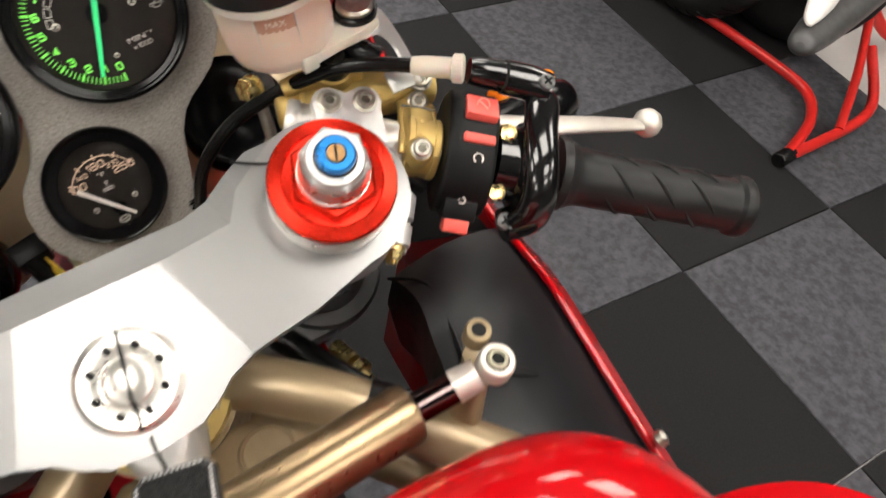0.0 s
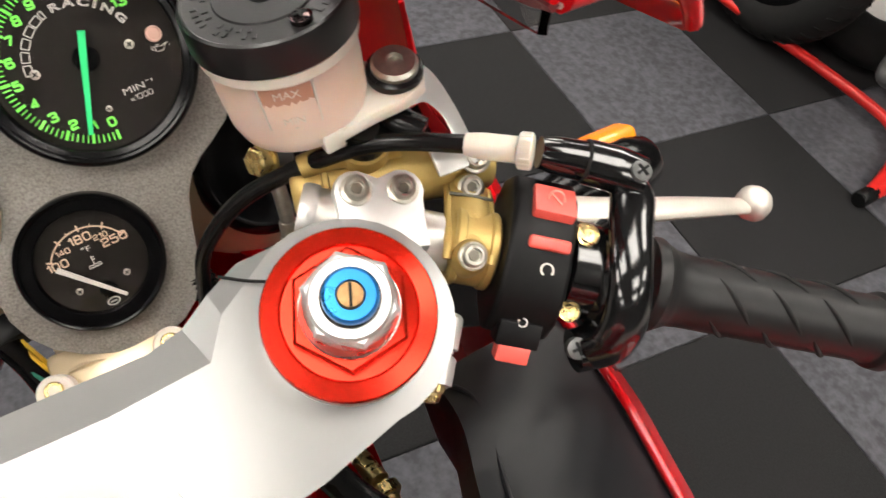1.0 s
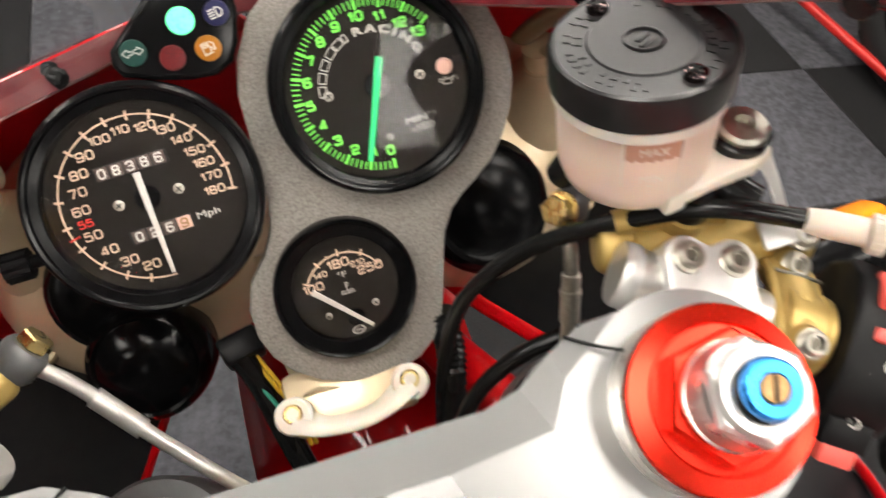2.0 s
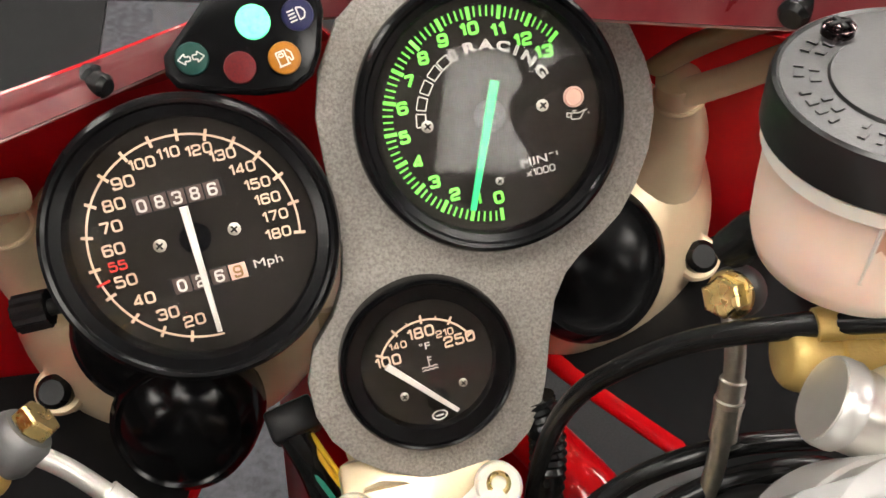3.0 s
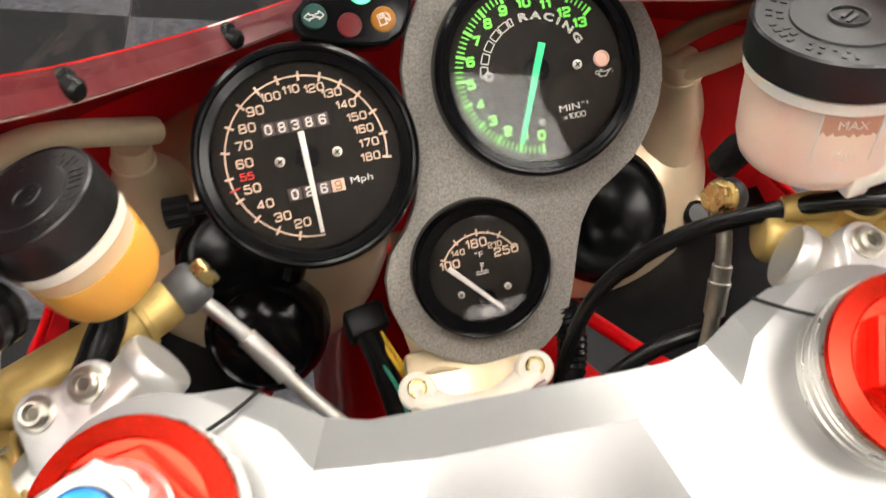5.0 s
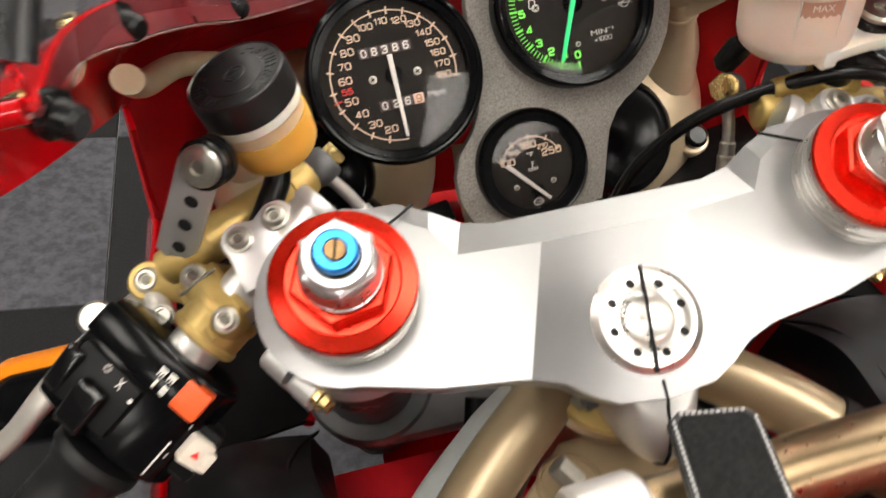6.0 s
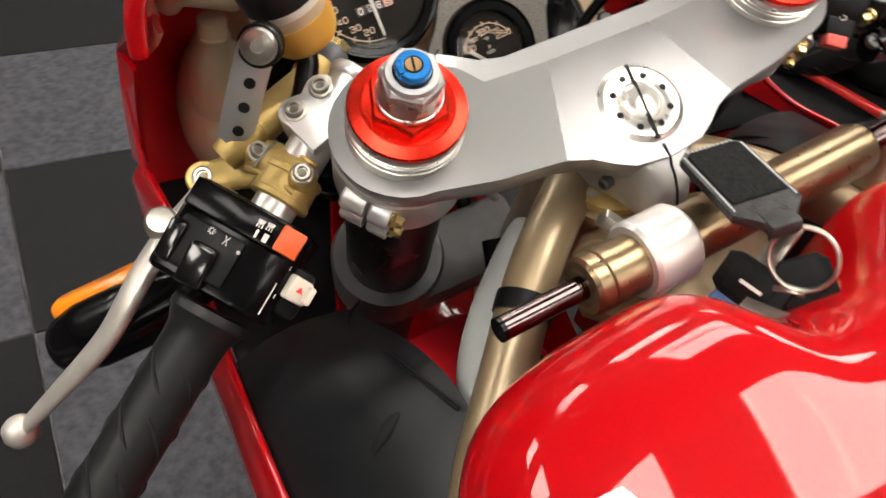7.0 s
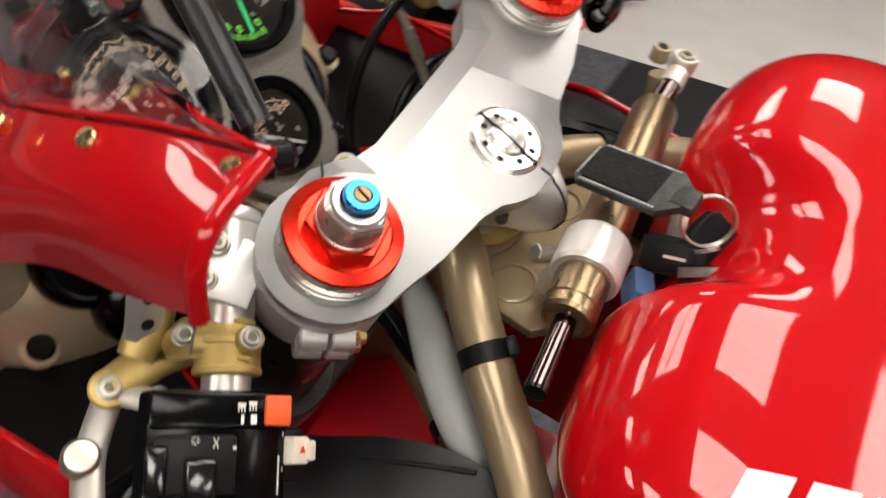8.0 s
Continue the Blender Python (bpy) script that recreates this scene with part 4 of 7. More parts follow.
sw_l = part("left_switch_housing", solid(prism([(-0.023, -0.014), (-0.027, -0.004), (-0.0255, 0.006), (-0.0195, 0.0125), (-0.008, 0.0165), (0.008, 0.0185), (0.021, 0.0185), (0.031, 0.0165), (0.035, 0.010), (0.034, -0.004), (0.028, -0.016), (0.010, -0.021), (-0.014, -0.021)], -0.017, 0.030, 0.0028, None, 3), SWL), BLACK_SATIN, bike, "black switch housing with white symbols", 30)
part("switch_block", solid(box(0.032, 0.006, 0.024, 0.002, pose(0.012, 0.0180, 0.013), 2), SWL), BLACK_PL, sw_l)
part("step_face", solid(box(0.050, 0.004, 0.0145, 0.0015, pose(0.006, 0.0192, -0.0085, 0, 0, 3), 2), SWL), BLACK_SATIN, sw_l)
part("rocker_switch", solid(box(0.013, 0.007, 0.020, 0.002, pose(0.010, 0.0225, 0.020, 12, 0, 0), 3), SWL), BLACK_GLOSS, sw_l, "glossy black rocker switch")
part("flasher_trigger", solid(box(0.009, 0.007, 0.020, 0.002, pose(0.0265, 0.0190, 0.015, 8, 0, -10), 3), SWL), BLACK_GLOSS, sw_l)
part("light_switch", solid(box(0.0115, 0.0085, 0.0125, 0.0010, pose(-0.0195, 0.0165, -0.0085, 0, 0, 12), 2), SWL), SW_ORANGE, sw_l, "orange sliding light switch")
part("indicator_switch", solid(join(box(0.011, 0.009, 0.012, 0.0015, pose(-0.0300, 0.0040, 0.008, 0, 0, 40), 2), box(0.004, 0.011, 0.009, 0.0012, pose(-0.0345, 0.0025, 0.008, 0, 0, 40), 2)), SWL), SW_IVORY, sw_l, "ivory indicator switch with red arrow")
part("red_arrow", solid(prism([(0, 0.002), (-0.0018, -0.001), (0.0018, -0.001)], 0, 0.0003, 0, pose(-0.0328, 0.0090, 0.008, -90, 0, 40)), SWL), RED_PRINT, sw_l)
part("switch_base", solid(box(0.018, 0.016, 0.024, 0.003, pose(-0.0245, -0.0040, 0.010, 0, 0, 20), 2), SWL), BLACK_PL, sw_l)
marks = []
for px, pz in ((0.0260, -0.0105), (-0.0050, -0.0110), (-0.0095, -0.0115)):  # headlamp symbols
    marks += [prism(circle2(0.0017, 10, 0, 0, 0, 180) + [(-0.0017, -0.0005), (0.0017, -0.0005)], 0, 0.0003, 0, pose(px, 0.0216, pz, 90, 0, 180))]
    marks += [box(0.0005, 0.0003, 0.0022, 0, pose(px + dx, 0.0217, pz + 0.0022)) for dx in (-0.0012, 0, 0.0012)]
for px, w_ in ((-0.0055, 0.0012), (-0.0100, 0.0024)):
    marks.append(box(w_, 0.0003, 0.0040, 0, pose(px, 0.0217, -0.0048)))
marks += [box(0.0003, 0.0003, 0.0010, 0, pose(0.0125 + 0.0013 * math.sin(radians(a)), 0.0218, 0.0035 + 0.0013 * math.cos(radians(a)), 0, a, 0)) for a in range(0, 360, 45)]
marks += [box(0.0004, 0.0003, 0.0022, 0, pose(0.0045 + dx, 0.0218, 0.0045 + dz, 0, a, 0)) for dx, dz, a in ((0.0006, 0.0010, 20), (-0.0006, 0.0010, -20), (0.0006, -0.0012, -25), (-0.0006, -0.0012, 25))]
marks.append(prism(circle2(0.0009, 12), 0, 0.0003, 0, pose(-0.0030, 0.0216, 0.0065, -90, 0, 0)))
for pz in (0.001, 0.0155):
    marks.append(box(0.0004, 0.0003, 0.0022, 0, pose(-0.0240, 0.0096, pz, 0, 0, 35)))
marks.append(box(0.0006, 0.0004, 0.016, 0, pose(-0.0222, 0.0110, 0.018, 0, 0, 35)))
part("symbol_print", solid(join(*marks), SWL), WHITE_PRINT, sw_l)

SWR = bar_frame(1, 0.176)
sw_r = part("right_switch_housing", solid(prism([(-0.028, -0.008), (-0.0295, 0.000), (-0.0255, 0.0095), (-0.018, 0.0165), (-0.006, 0.0205), (0.008, 0.0215), (0.020, 0.0195), (0.028, 0.0130), (0.030, 0.000), (0.024, -0.014), (0.006, -0.021), (-0.014, -0.020)], -0.0125, 0.0125, 0.0022, None, 3), SWR), BLACK_PL, bike, "black switch housing with red switches", 30)
part("kill_switch", solid(join(box(0.0130, 0.006, 0.0160, 0.0010, pose(0.0170, 0.0198, 0.0025, 0, 0, -24), 2)), SWR), SW_RED, sw_r, "red rocker stop switch")
part("stop_symbol", solid(join(torus(0.003, 0.0004, 20, 6, pose(0.0184, 0.0227, 0.0025, 90, 0, 0) @ pose(0, 0, 0, 0, 24, 0)), box(0.006, 0.0006, 0.0008, 0, pose(0.0184, 0.0227, 0.0025, 0, 40, -24))), SWR), SW_PINK, sw_r)
part("red_bar_switch", solid(box(0.0050, 0.003, 0.0160, 0.0014, pose(0.0015, 0.0213, 0.0025, 0, 0, 6), 3), SWR), SW_RED, sw_r, "narrow red bar")
part("run_symbol", solid(sweep([Vector((-0.0078 + 0.0023 * math.cos(a_), 0.0203, 0.003 + 0.0023 * math.sin(a_))) for a_ in np.linspace(-2.6, 2.2, 12)], 0.0004, 6, 2), SWR), WHITE_PRINT, sw_r)
part("start_button", solid(join(box(0.007, 0.008, 0.0125, 0.0008, pose(-0.036, 0.001, -0.001, 0, 0, 25), 2)), SWR), SW_RED, sw_r, "red starter button")
part("start_shroud", solid(box(0.010, 0.011, 0.0165, 0.001, pose(-0.0285, 0.003, -0.0005, 0, 0, 25), 2), SWR), BLACK_PL, sw_r)
part("start_mark", solid(torus(0.0016, 0.0003, 16, 6, pose(-0.0262, 0.0100, -0.0005, 65, 0, 0)), SWR), WHITE_PRINT, sw_r)
# throttle housing
THR = bar_frame(1, 0.1985)
thr = part("throttle_housing", solid(join(lathe([(0.0150, -0.014), (0.0185, -0.0125), (0.0190, -0.002), (0.0215, 0.0), (0.0225, 0.003), (0.0225, 0.011), (0.0205, 0.0135), (0.0165, 0.0145)], 44)), THR), BLACK_GLOSS, bike, "gloss black throttle housing", 30)
band = [F3(0.2215, 0.0455, -0.0340), F3(0.2200, 0.0400, -0.0320), F3(0.2125, 0.0300, -0.0285), F3(0.2060, 0.0190, -0.0268), F3(0.2010, 0.0090, -0.0290), F3(0.1960, -0.0005, -0.0355), F3(0.1900, -0.0060, -0.0430), F3(0.1825, -0.0060, -0.0480)]
part("housing_band", sweep(band, [0.0085, 0.0092, 0.0088, 0.0084, 0.0086, 0.0092, 0.0095, 0.0080], 22, 8, 0.55, hint=(0.2, -0.4, 0.9)), BLACK_GLOSS, thr)
p_arm = [F3(0.2262, 0.0450, -0.0300), F3(0.2180, 0.0520, -0.0295), F3(0.2080, 0.0595, -0.0290), F3(0.1985, 0.0655, -0.0280), F3(0.1930, 0.0690, -0.0275)]
part("cable_elbow", join(sweep(p_arm[:3], [0.0082, 0.0092, 0.0088], 20, 8, 0.8, hint=(0, -0.4, 0.9)), sweep(p_arm[2:], [0.0078, 0.0072, 0.0060], 20, 8)), BLACK_GLOSS, thr, "gloss black cable elbow")
part("elbow_seam", lathe([(0.0084, -0.0006), (0.0084, 0.0006)], 24, aim(p_arm[2], p_arm[3] - p_arm[1])), HOLE_SHADE, thr)
cross_screw(aim(F3(0.2235, 0.0465, -0.0225), (0.1, -0.4, 0.9)), 0.0040, GREY_CLAMP, "elbow_screw", thr)
cross_screw(aim((0.1787, 0.0165, -0.0425), (0.0, -0.55, 0.8)), 0.0042, GREY_CLAMP, "housing_screw", thr)
part("lower_lug", sweep([(0.1787, 0.0190, -0.0490), (0.1880, 0.018, -0.050), (0.1990, 0.020, -0.050)], [0.0085, 0.009, 0.008], 16), BLACK_GLOSS, thr)
for p_ in ((0.1968, 0.0434, -0.0150), (0.1806, 0.0274, -0.0328)):
    bs = part("brass_screw", lathe([(0.0042, -0.006), (0.0042, 0.0014), (0.0038, 0.0022), (0.0029, 0.0019), (0.0026, 0.0004), (0, 0.0002)], 24, aim(p_, (-0.30, -0.45, 0.84))), BRASS, thr, "brass cup screw")
    part("screw_tab", prism([(-0.0036, -0.002), (0.0036, -0.002), (0.0034, 0.0030), (0.0012, 0.0052), (-0.0012, 0.0052), (-0.0034, 0.0030)], -0.0040, -0.0004, 0.0005, aim(p_, (-0.30, -0.45, 0.84), (0, 1, 0))), BRASS, bs)
adj0, adj1 = Vector((0.1898, 0.0702, 0.0083)), Vector((0.1690, 0.0868, 0.0077))
part("cable_adjuster", join(sweep([adj0.lerp(adj1, 0.28), adj0.lerp(adj1, 0.75), adj1], [0.0050, 0.0050, 0.0042], 20, smooth=False), lathe([(0.0058, -0.0028), (0.0066, -0.0023), (0.0066, 0.0023), (0.0058, 0.0028)], 28, aim(adj0.lerp(adj1, 0.16), adj1 - adj0))), RES_MILK, thr, "ribbed off-white cable adjuster")
for k in range(18):
    a = 2 * math.pi * k / 18
    part("adjuster_rib", box(0.0006, 0.0008, 0.0042, 0, aim(adj0.lerp(adj1, 0.16), adj1 - adj0) @ pose(0.0066 * math.cos(a), 0.0066 * math.sin(a), 0, 0, 0, math.degrees(a))), RES_MILK, thr)
part("throttle_cable", sweep([adj1, (0.146, 0.0965, 0.0120), (0.130, 0.1045, 0.0085), (0.1106, 0.115, -0.0025), (0.090, 0.1270, -0.0195), (0.0748, 0.1350, -0.0385), (0.0618, 0.1412, -0.0625), (0.0535, 0.1450, -0.095), (0.046, 0.140, -0.130), (0.040, 0.13, -0.17)], 0.0036, 16), HOSE, thr, "black throttle cable")
part("second_cable", sweep([(0.040, 0.105, -0.130), (0.054, 0.112, -0.100), (0.0692, 0.115, -0.0847), (0.0866, 0.115, -0.0742), (0.1089, 0.115, -0.0723), (0.1369, 0.115, -0.0817), (0.1586, 0.113, -0.0928), (0.178, 0.108, -0.115)], 0.0038, 16), HOSE, thr, "black cable behind the yoke")
part("third_cable", sweep([(0.056, 0.092, -0.110), (0.073, 0.100, -0.082), (0.0914, 0.104, -0.0735), (0.1128, 0.104, -0.0710), (0.1333, 0.103, -0.0765), (0.150, 0.100, -0.092), (0.160, 0.098, -0.125)], 0.0038, 16), HOSE, thr)

# -- instruments --
GN = Vector((0.05521861, -0.79014326, 0.6104298)).normalized()
GX = Vector((0.9976, 0.0697, 0.0))
GX = (GX - GX.dot(GN) * GN).normalized()
GY = GN.cross(GX)


def gauge_frame(c):
    m = Matrix((GX, GY, GN)).transposed().to_4x4()
    m.translation = Vector(c)
    return m


TA, SP, TE = gauge_frame((0.0502, 0.2189, -0.0015)), gauge_frame((-0.0551, 0.2044, -0.0172)), gauge_frame((0.0137, 0.1668, -0.0679))


def needle(m, tip, tail, w0, w1, z, material, parent, name="needle"):
    a, b = Vector((*tail, z)), Vector((*tip, z))
    u = (b - a).normalized()
    n = Vector((-u.y, u.x, 0))
    poly = [a - n * w0, a + n * w0, b + n * w1, b - n * w1]
    part(name, prism([(p.x, p.y) for p in poly], z, z + 0.0011, 0.0002, m, 1), material, parent)


def ticks(angles, r0, r1, w, z):
    return [box(r1 - r0, w, 0.0002, 0, pose((r0 + r1) / 2 * math.cos(radians(a)), (r0 + r1) / 2 * math.sin(radians(a)), z, 0, 0, a)) for a in angles]


def arc_band(r0, r1, a0, a1, z, n=60):
    return prism([(r1 * math.cos(radians(a)), r1 * math.sin(radians(a))) for a in np.linspace(a0, a1, n)] + [(r0 * math.cos(radians(a)), r0 * math.sin(radians(a))) for a in np.linspace(a1, a0, n)], z, z + 0.0002)


def gauge(name, m, R, r_in, front, back, label, dial_z=0.0):
    g = part(name, lathe([(R * 0.90, back), (R * 0.97, back + 0.004), (R * 0.97, front - 0.013), (R, front - 0.012), (R, front - 0.003), (R * 0.985, front - 0.0012), (R * 0.955, front), (R * 0.93, front - 0.0004), (R * 0.915, front - 0.0016), (r_in * 1.01, front - 0.0024), (r_in, front - 0.0034), (r_in, dial_z - 0.0005), (0, dial_z - 0.0005)], 96, m), BLACK_SATIN, bike, label, 28)
    part("dial", lathe([(r_in - 0.0002, dial_z - 0.0004), (r_in - 0.0002, dial_z), (0, dial_z)], 72, m), DIAL, g, "dark brown-black dial face")
    gl = part("glass", lathe([(r_in + 0.0002, front - 0.0042), (r_in + 0.0002, front - 0.0030), (0, front - 0.0026), (0, front - 0.0038)], 72, m), GLASS, g, "clear glass")
    gl.visible_shadow = False
    return g


def dial_screw(m, x, y, z, g, r=0.0019):
    part("dial_screw", join(lathe([(r, z - 0.0004), (r, z + 0.0006), (r * 0.6, z + 0.0010), (0, z + 0.0010)], 18, pose(x, y, 0)), ), STEEL, g, xf=m)
    part("screw_cross", join(box(r * 1.3, r * 0.3, 0.0003, 0, pose(x, y, z + 0.0010, 0, 0, 30)), box(r * 0.3, r * 1.3, 0.0003, 0, pose(x, y, z + 0.0010, 0, 0, 30))), HOLE_SHADE, g, xf=m)


def fillet(pts, r, closed=False):
    """A line with its corners rounded."""
    n, out = len(pts), []
    P = [Vector((x, y)) for x, y in pts]
    for i in range(n):
        if not closed and i in (0, n - 1):
            out.append(P[i])
            continue
        a, b, c = P[i - 1], P[i], P[(i + 1) % n]
        k = min(r, 0.48 * (a - b).length, 0.48 * (c - b).length)
        p, q = b + (a - b).normalized() * k, b + (c - b).normalized() * k
        out += [(1 - u) ** 2 * p + 2 * u * (1 - u) * b + u * u * q for u in (0, 0.25, 0.5, 0.75, 1)]
    return out


def ribbon(pts, w, closed=False, z=0.0002):
    """A flat printed stroke of width w."""
    bm = bmesh.new()
    P = [p for i, p in enumerate(pts) if i == 0 or (p - pts[i - 1]).length > 1e-6]
    n, cols = len(P), []
    for i in range(n):
        a = P[i - 1] if closed or i else P[0]
        c = P[(i + 1) % n] if closed or i < n - 1 else P[-1]
        t1, t2 = (P[i] - a), (c - P[i])
        t1 = t1 if t1.length > 1e-9 else t2
        t2 = t2 if t2.length > 1e-9 else t1
        t1, t2 = t1.normalized(), t2.normalized()
        t = (t1 + t2).normalized()
        k = w / 2 / max(0.5, t.dot(t1))
        o = Vector((-t.y, t.x)) * k
        cols.append([bm.verts.new((q.x, q.y, h)) for q, h in ((P[i] + o, 0), (P[i] + o, z), (P[i] - o, z), (P[i] - o, 0))])
    for i in range(n if closed else n - 1):
        a, b = cols[i], cols[(i + 1) % n]
        for k in range(3):
            bm.faces.new((a[k], a[k + 1], b[k + 1], b[k]))
    bmesh.ops.recalc_face_normals(bm, faces=bm.faces)
    return bm


# wide square-cornered numerals as strokes: (closed, corner radius, points) in a box one high
GW = 0.80
DIGITS = {
    "0": [(1, 0.30, [(0, 0), (GW, 0), (GW, 1), (0, 1)])],
    "1": [(0, 0.02, [(0.02, 0.74), (0.30, 1), (0.36, 1), (0.36, 0)])],
    "2": [(0, 0.24, [(0, 0.70), (0, 1), (GW, 1), (GW, 0.50), (0, 0.44), (0, 0), (0.02, 0)]), (0, 0.02, [(0, 0), (GW, 0)])],
    "3": [(0, 0.24, [(0, 0.76), (0, 1), (GW, 1), (GW, 0.52), (0.2, 0.52)]), (0, 0.24, [(0.2, 0.52), (GW, 0.52), (GW, 0), (0, 0), (0, 0.24)])],
    "4": [(0, 0.02, [(GW * 0.74, 0), (GW * 0.74, 1), (0, 0.30), (0, 0.24), (GW, 0.24)])],
    "5": [(0, 0.03, [(GW * 0.96, 1), (0.04, 1), (0.02, 0.58), (0.2, 0.60)]), (0, 0.24, [(0.02, 0.60), (GW, 0.60), (GW, 0), (0, 0), (0, 0.24)])],
    "6": [(0, 0.26, [(GW, 0.78), (GW, 1), (0, 1), (0, 0), (GW, 0), (GW, 0.57), (0.02, 0.57)])],
    "7": [(0, 0.03, [(0, 1), (GW, 1), (GW, 0.92), (0.28, 0)])],
    "8": [(1, 0.24, [(0, 0), (GW, 0), (GW, 0.52), (0, 0.52)]), (1, 0.22, [(0.03, 0.52), (GW - 0.03, 0.52), (GW - 0.03, 1), (0.03, 1)])],
    "9": [(0, 0.26, [(0, 0.22), (0, 0), (GW, 0), (GW, 1), (0, 1), (0, 0.43), (GW - 0.02, 0.43)])],
}


def numeral(s, x, y, size, m, z=0.0003, wide=1.0, stroke=0.17):
    """Digits of a true height, or other characters in the plain font."""
    if not s.isdigit():
        return text(s, size * 1.35, m @ pose(x, y, z), 0.0001, 1.42 * wide, 0.0)
    h, gap, pen, bms = size * (1 - stroke), size * (stroke + 0.12), 0.0, []
    for ch in s:
        adv = (0.36 if ch == "1" else GW) * h * wide
        for closed, r, pts in DIGITS[ch]:
            line = fillet([(px * h * wide + pen, (py - 0.5) * h) for px, py in pts], r * h, closed)
            bms.append(ribbon(line, size * stroke, closed))
        pen += adv + gap
    return moved(join(*bms), m @ pose(x - (pen - gap) / 2, y, z))


def outline_letter(ch, size, m, squash=1.5):
    cu = bpy.data.curves.new("lettering", "FONT")
    cu.body, cu.size, cu.align_x, cu.align_y, cu.fill_mode, cu.bevel_depth, cu.resolution_u = ch, size, "CENTER", "CENTER", "NONE", 0.00016, 2
    ob = bpy.data.objects.new("lettering", cu)
    scene.collection.objects.link(ob)
    me = bpy.data.meshes.new_from_object(ob.evaluated_get(bpy.context.evaluated_depsgraph_get()))
    bm = bmesh.new()
    bm.from_mesh(me)
    bpy.data.objects.remove(ob)
    bpy.data.curves.remove(cu)
    bpy.data.meshes.remove(me)
    bm.transform(m @ Matrix.Diagonal((squash, 1, 0.6, 1)))
    return bm


def signs(m, lines, w):
    """Printed outline symbols from lines in millimetres."""
    return moved(join(*[ribbon(fillet([(x / 1000, y / 1000) for x, y in pts], 0.0003, closed), w, closed) for closed, pts in lines]), m)


# speedometer
sp = gauge("speedometer", SP, 0.0482, 0.0402, 0.0095, -0.055, "round black speedometer with cream numerals")
nums = [("20", -8.3, -27.4), ("30", -16, -22.8), ("40", -22, -16), ("50", -25.8, -8.4), ("60", -26.5, 2.7), ("70", -25.1, 10.1), ("80", -22, 17), ("90", -17.1, 23.4), ("100", -9.6, 27.9), ("110", -0.6, 29.3), ("120", 9.1, 28.1), ("130", 16, 24.7), ("140", 21, 18.9), ("150", 24.4, 12.8), ("160", 26.3, 7.1), ("170", 27.3, 0.9), ("180", 26.7, -5.2)]
part("numerals", join(*[numeral(t_, x / 1000, y / 1000, 0.0041 if len(t_) < 3 else 0.0037, SP) for t_, x, y in nums]), CREAM, sp, "cream printed numerals")
an = [-108, -124, -141, -158.5, -175.5 + 0.0, 166, 148, 131, 115, 99, 84, 69, 54, 39, 23, 6, -11.3]
part("scale_ticks", moved(join(*(ticks(an, 0.0325, 0.0364, 0.0010, 0.0003) + [arc_band(0.0342, 0.0349, -11.3, 270, 0.0003, 120)])), SP), CREAM, sp)
part("red_limit_mark", join(numeral("55", -0.0268, -0.0029, 0.0034, SP), moved(join(*ticks([-167], 0.0315, 0.0362, 0.0008, 0.0004)), SP)), RED_PRINT, sp)
part("unit_text", numeral("Mph", 0.0209, -0.0139, 0.0031, SP), WHITE_PRINT, sp)
for cx, cy, s_, w_ in ((-1.9, 14.5, "08386", 0.0292), (0.8, -14.6, "0269", 0.0255)):
    part("counter_window", box(w_ + 0.0015, 0.0062, 0.0006, 0.0002, SP @ pose(cx / 1000, cy / 1000, 0.0001)), HOLE_SHADE, sp)
    for k, ch in enumerate(s_):
        x_ = cx / 1000 + (k - (len(s_) - 1) / 2) * w_ / len(s_)
        last = k == len(s_) - 1 and len(s_) == 4
        part("counter_drum", box(w_ / len(s_) - 0.0006, 0.0054, 0.0006, 0.0002, SP @ pose(x_, cy / 1000, 0.0003)), DRUM_PINK if last else DRUM_BROWN, sp)
        part("counter_digit", numeral(ch, x_, cy / 1000, 0.0043, SP, 0.0007, 0.85), BRONZE_SCREW if last else WHITE_PRINT, sp)
dial_screw(SP, -0.0119, 0.0002, 0.0, sp, 0.0022)
dial_screw(SP, 0.0130, -0.0003, 0.0, sp, 0.0022)
part("hub", lathe([(0.0052, 0.0), (0.0052, 0.0016), (0.0046, 0.0022), (0, 0.0022)], 36, SP), BLACK_SATIN, sp)
needle(SP, (-0.0008, -0.0330), (-0.0004, 0.0113), 0.0014, 0.0008, 0.0024, WHITE_PRINT, sp)
part("trip_knob", join(lathe([(0.0030, 0.0), (0.0030, 0.012)], 20), prism([((0.0060 + 0.0007 * (k % 2)) * math.cos(k * math.pi / 13 + (0.07 if (k // 2) % 2 else 0)), (0.0060 + 0.0007 * (k % 2)) * math.sin(k * math.pi / 13)) for k in range(26)], 0.0085, 0.0195, 0.0004)), BLACK_PL, sp, "ribbed black trip knob", 20, aim(SP @ Vector((-0.0455, -0.0122, -0.006)), SP.to_3x3() @ Vector((-1, 0.03, 0))))

# tachometer
ta = gauge("tachometer", TA, 0.0466, 0.0398, 0.0085, -0.035, "round black tachometer with green scale and needle")
tn = [("0", -2.6, -28.2), ("1", -9.9, -27.0), ("2", -17.4, -23.4), ("3", -23.4, -17.5), ("4", -27.4, -9.5), ("5", -30, -0.4), ("6", -28.5, 9.1), ("7", -24.2, 17.2), ("8", -17.9, 23.6), ("9", -10.2, 27.8), ("10", -0.7, 29.5), ("11", 8.9, 27.2), ("12", 16.7, 22.3), ("13", 23.1, 16.8)]
part("numerals", join(*[numeral(t_, x / 1000, y / 1000, 0.0045, TA, 0.0003, 1.0, 0.235) for t_, x, y in tn]), GREEN_PRINT, ta, "green printed numerals")
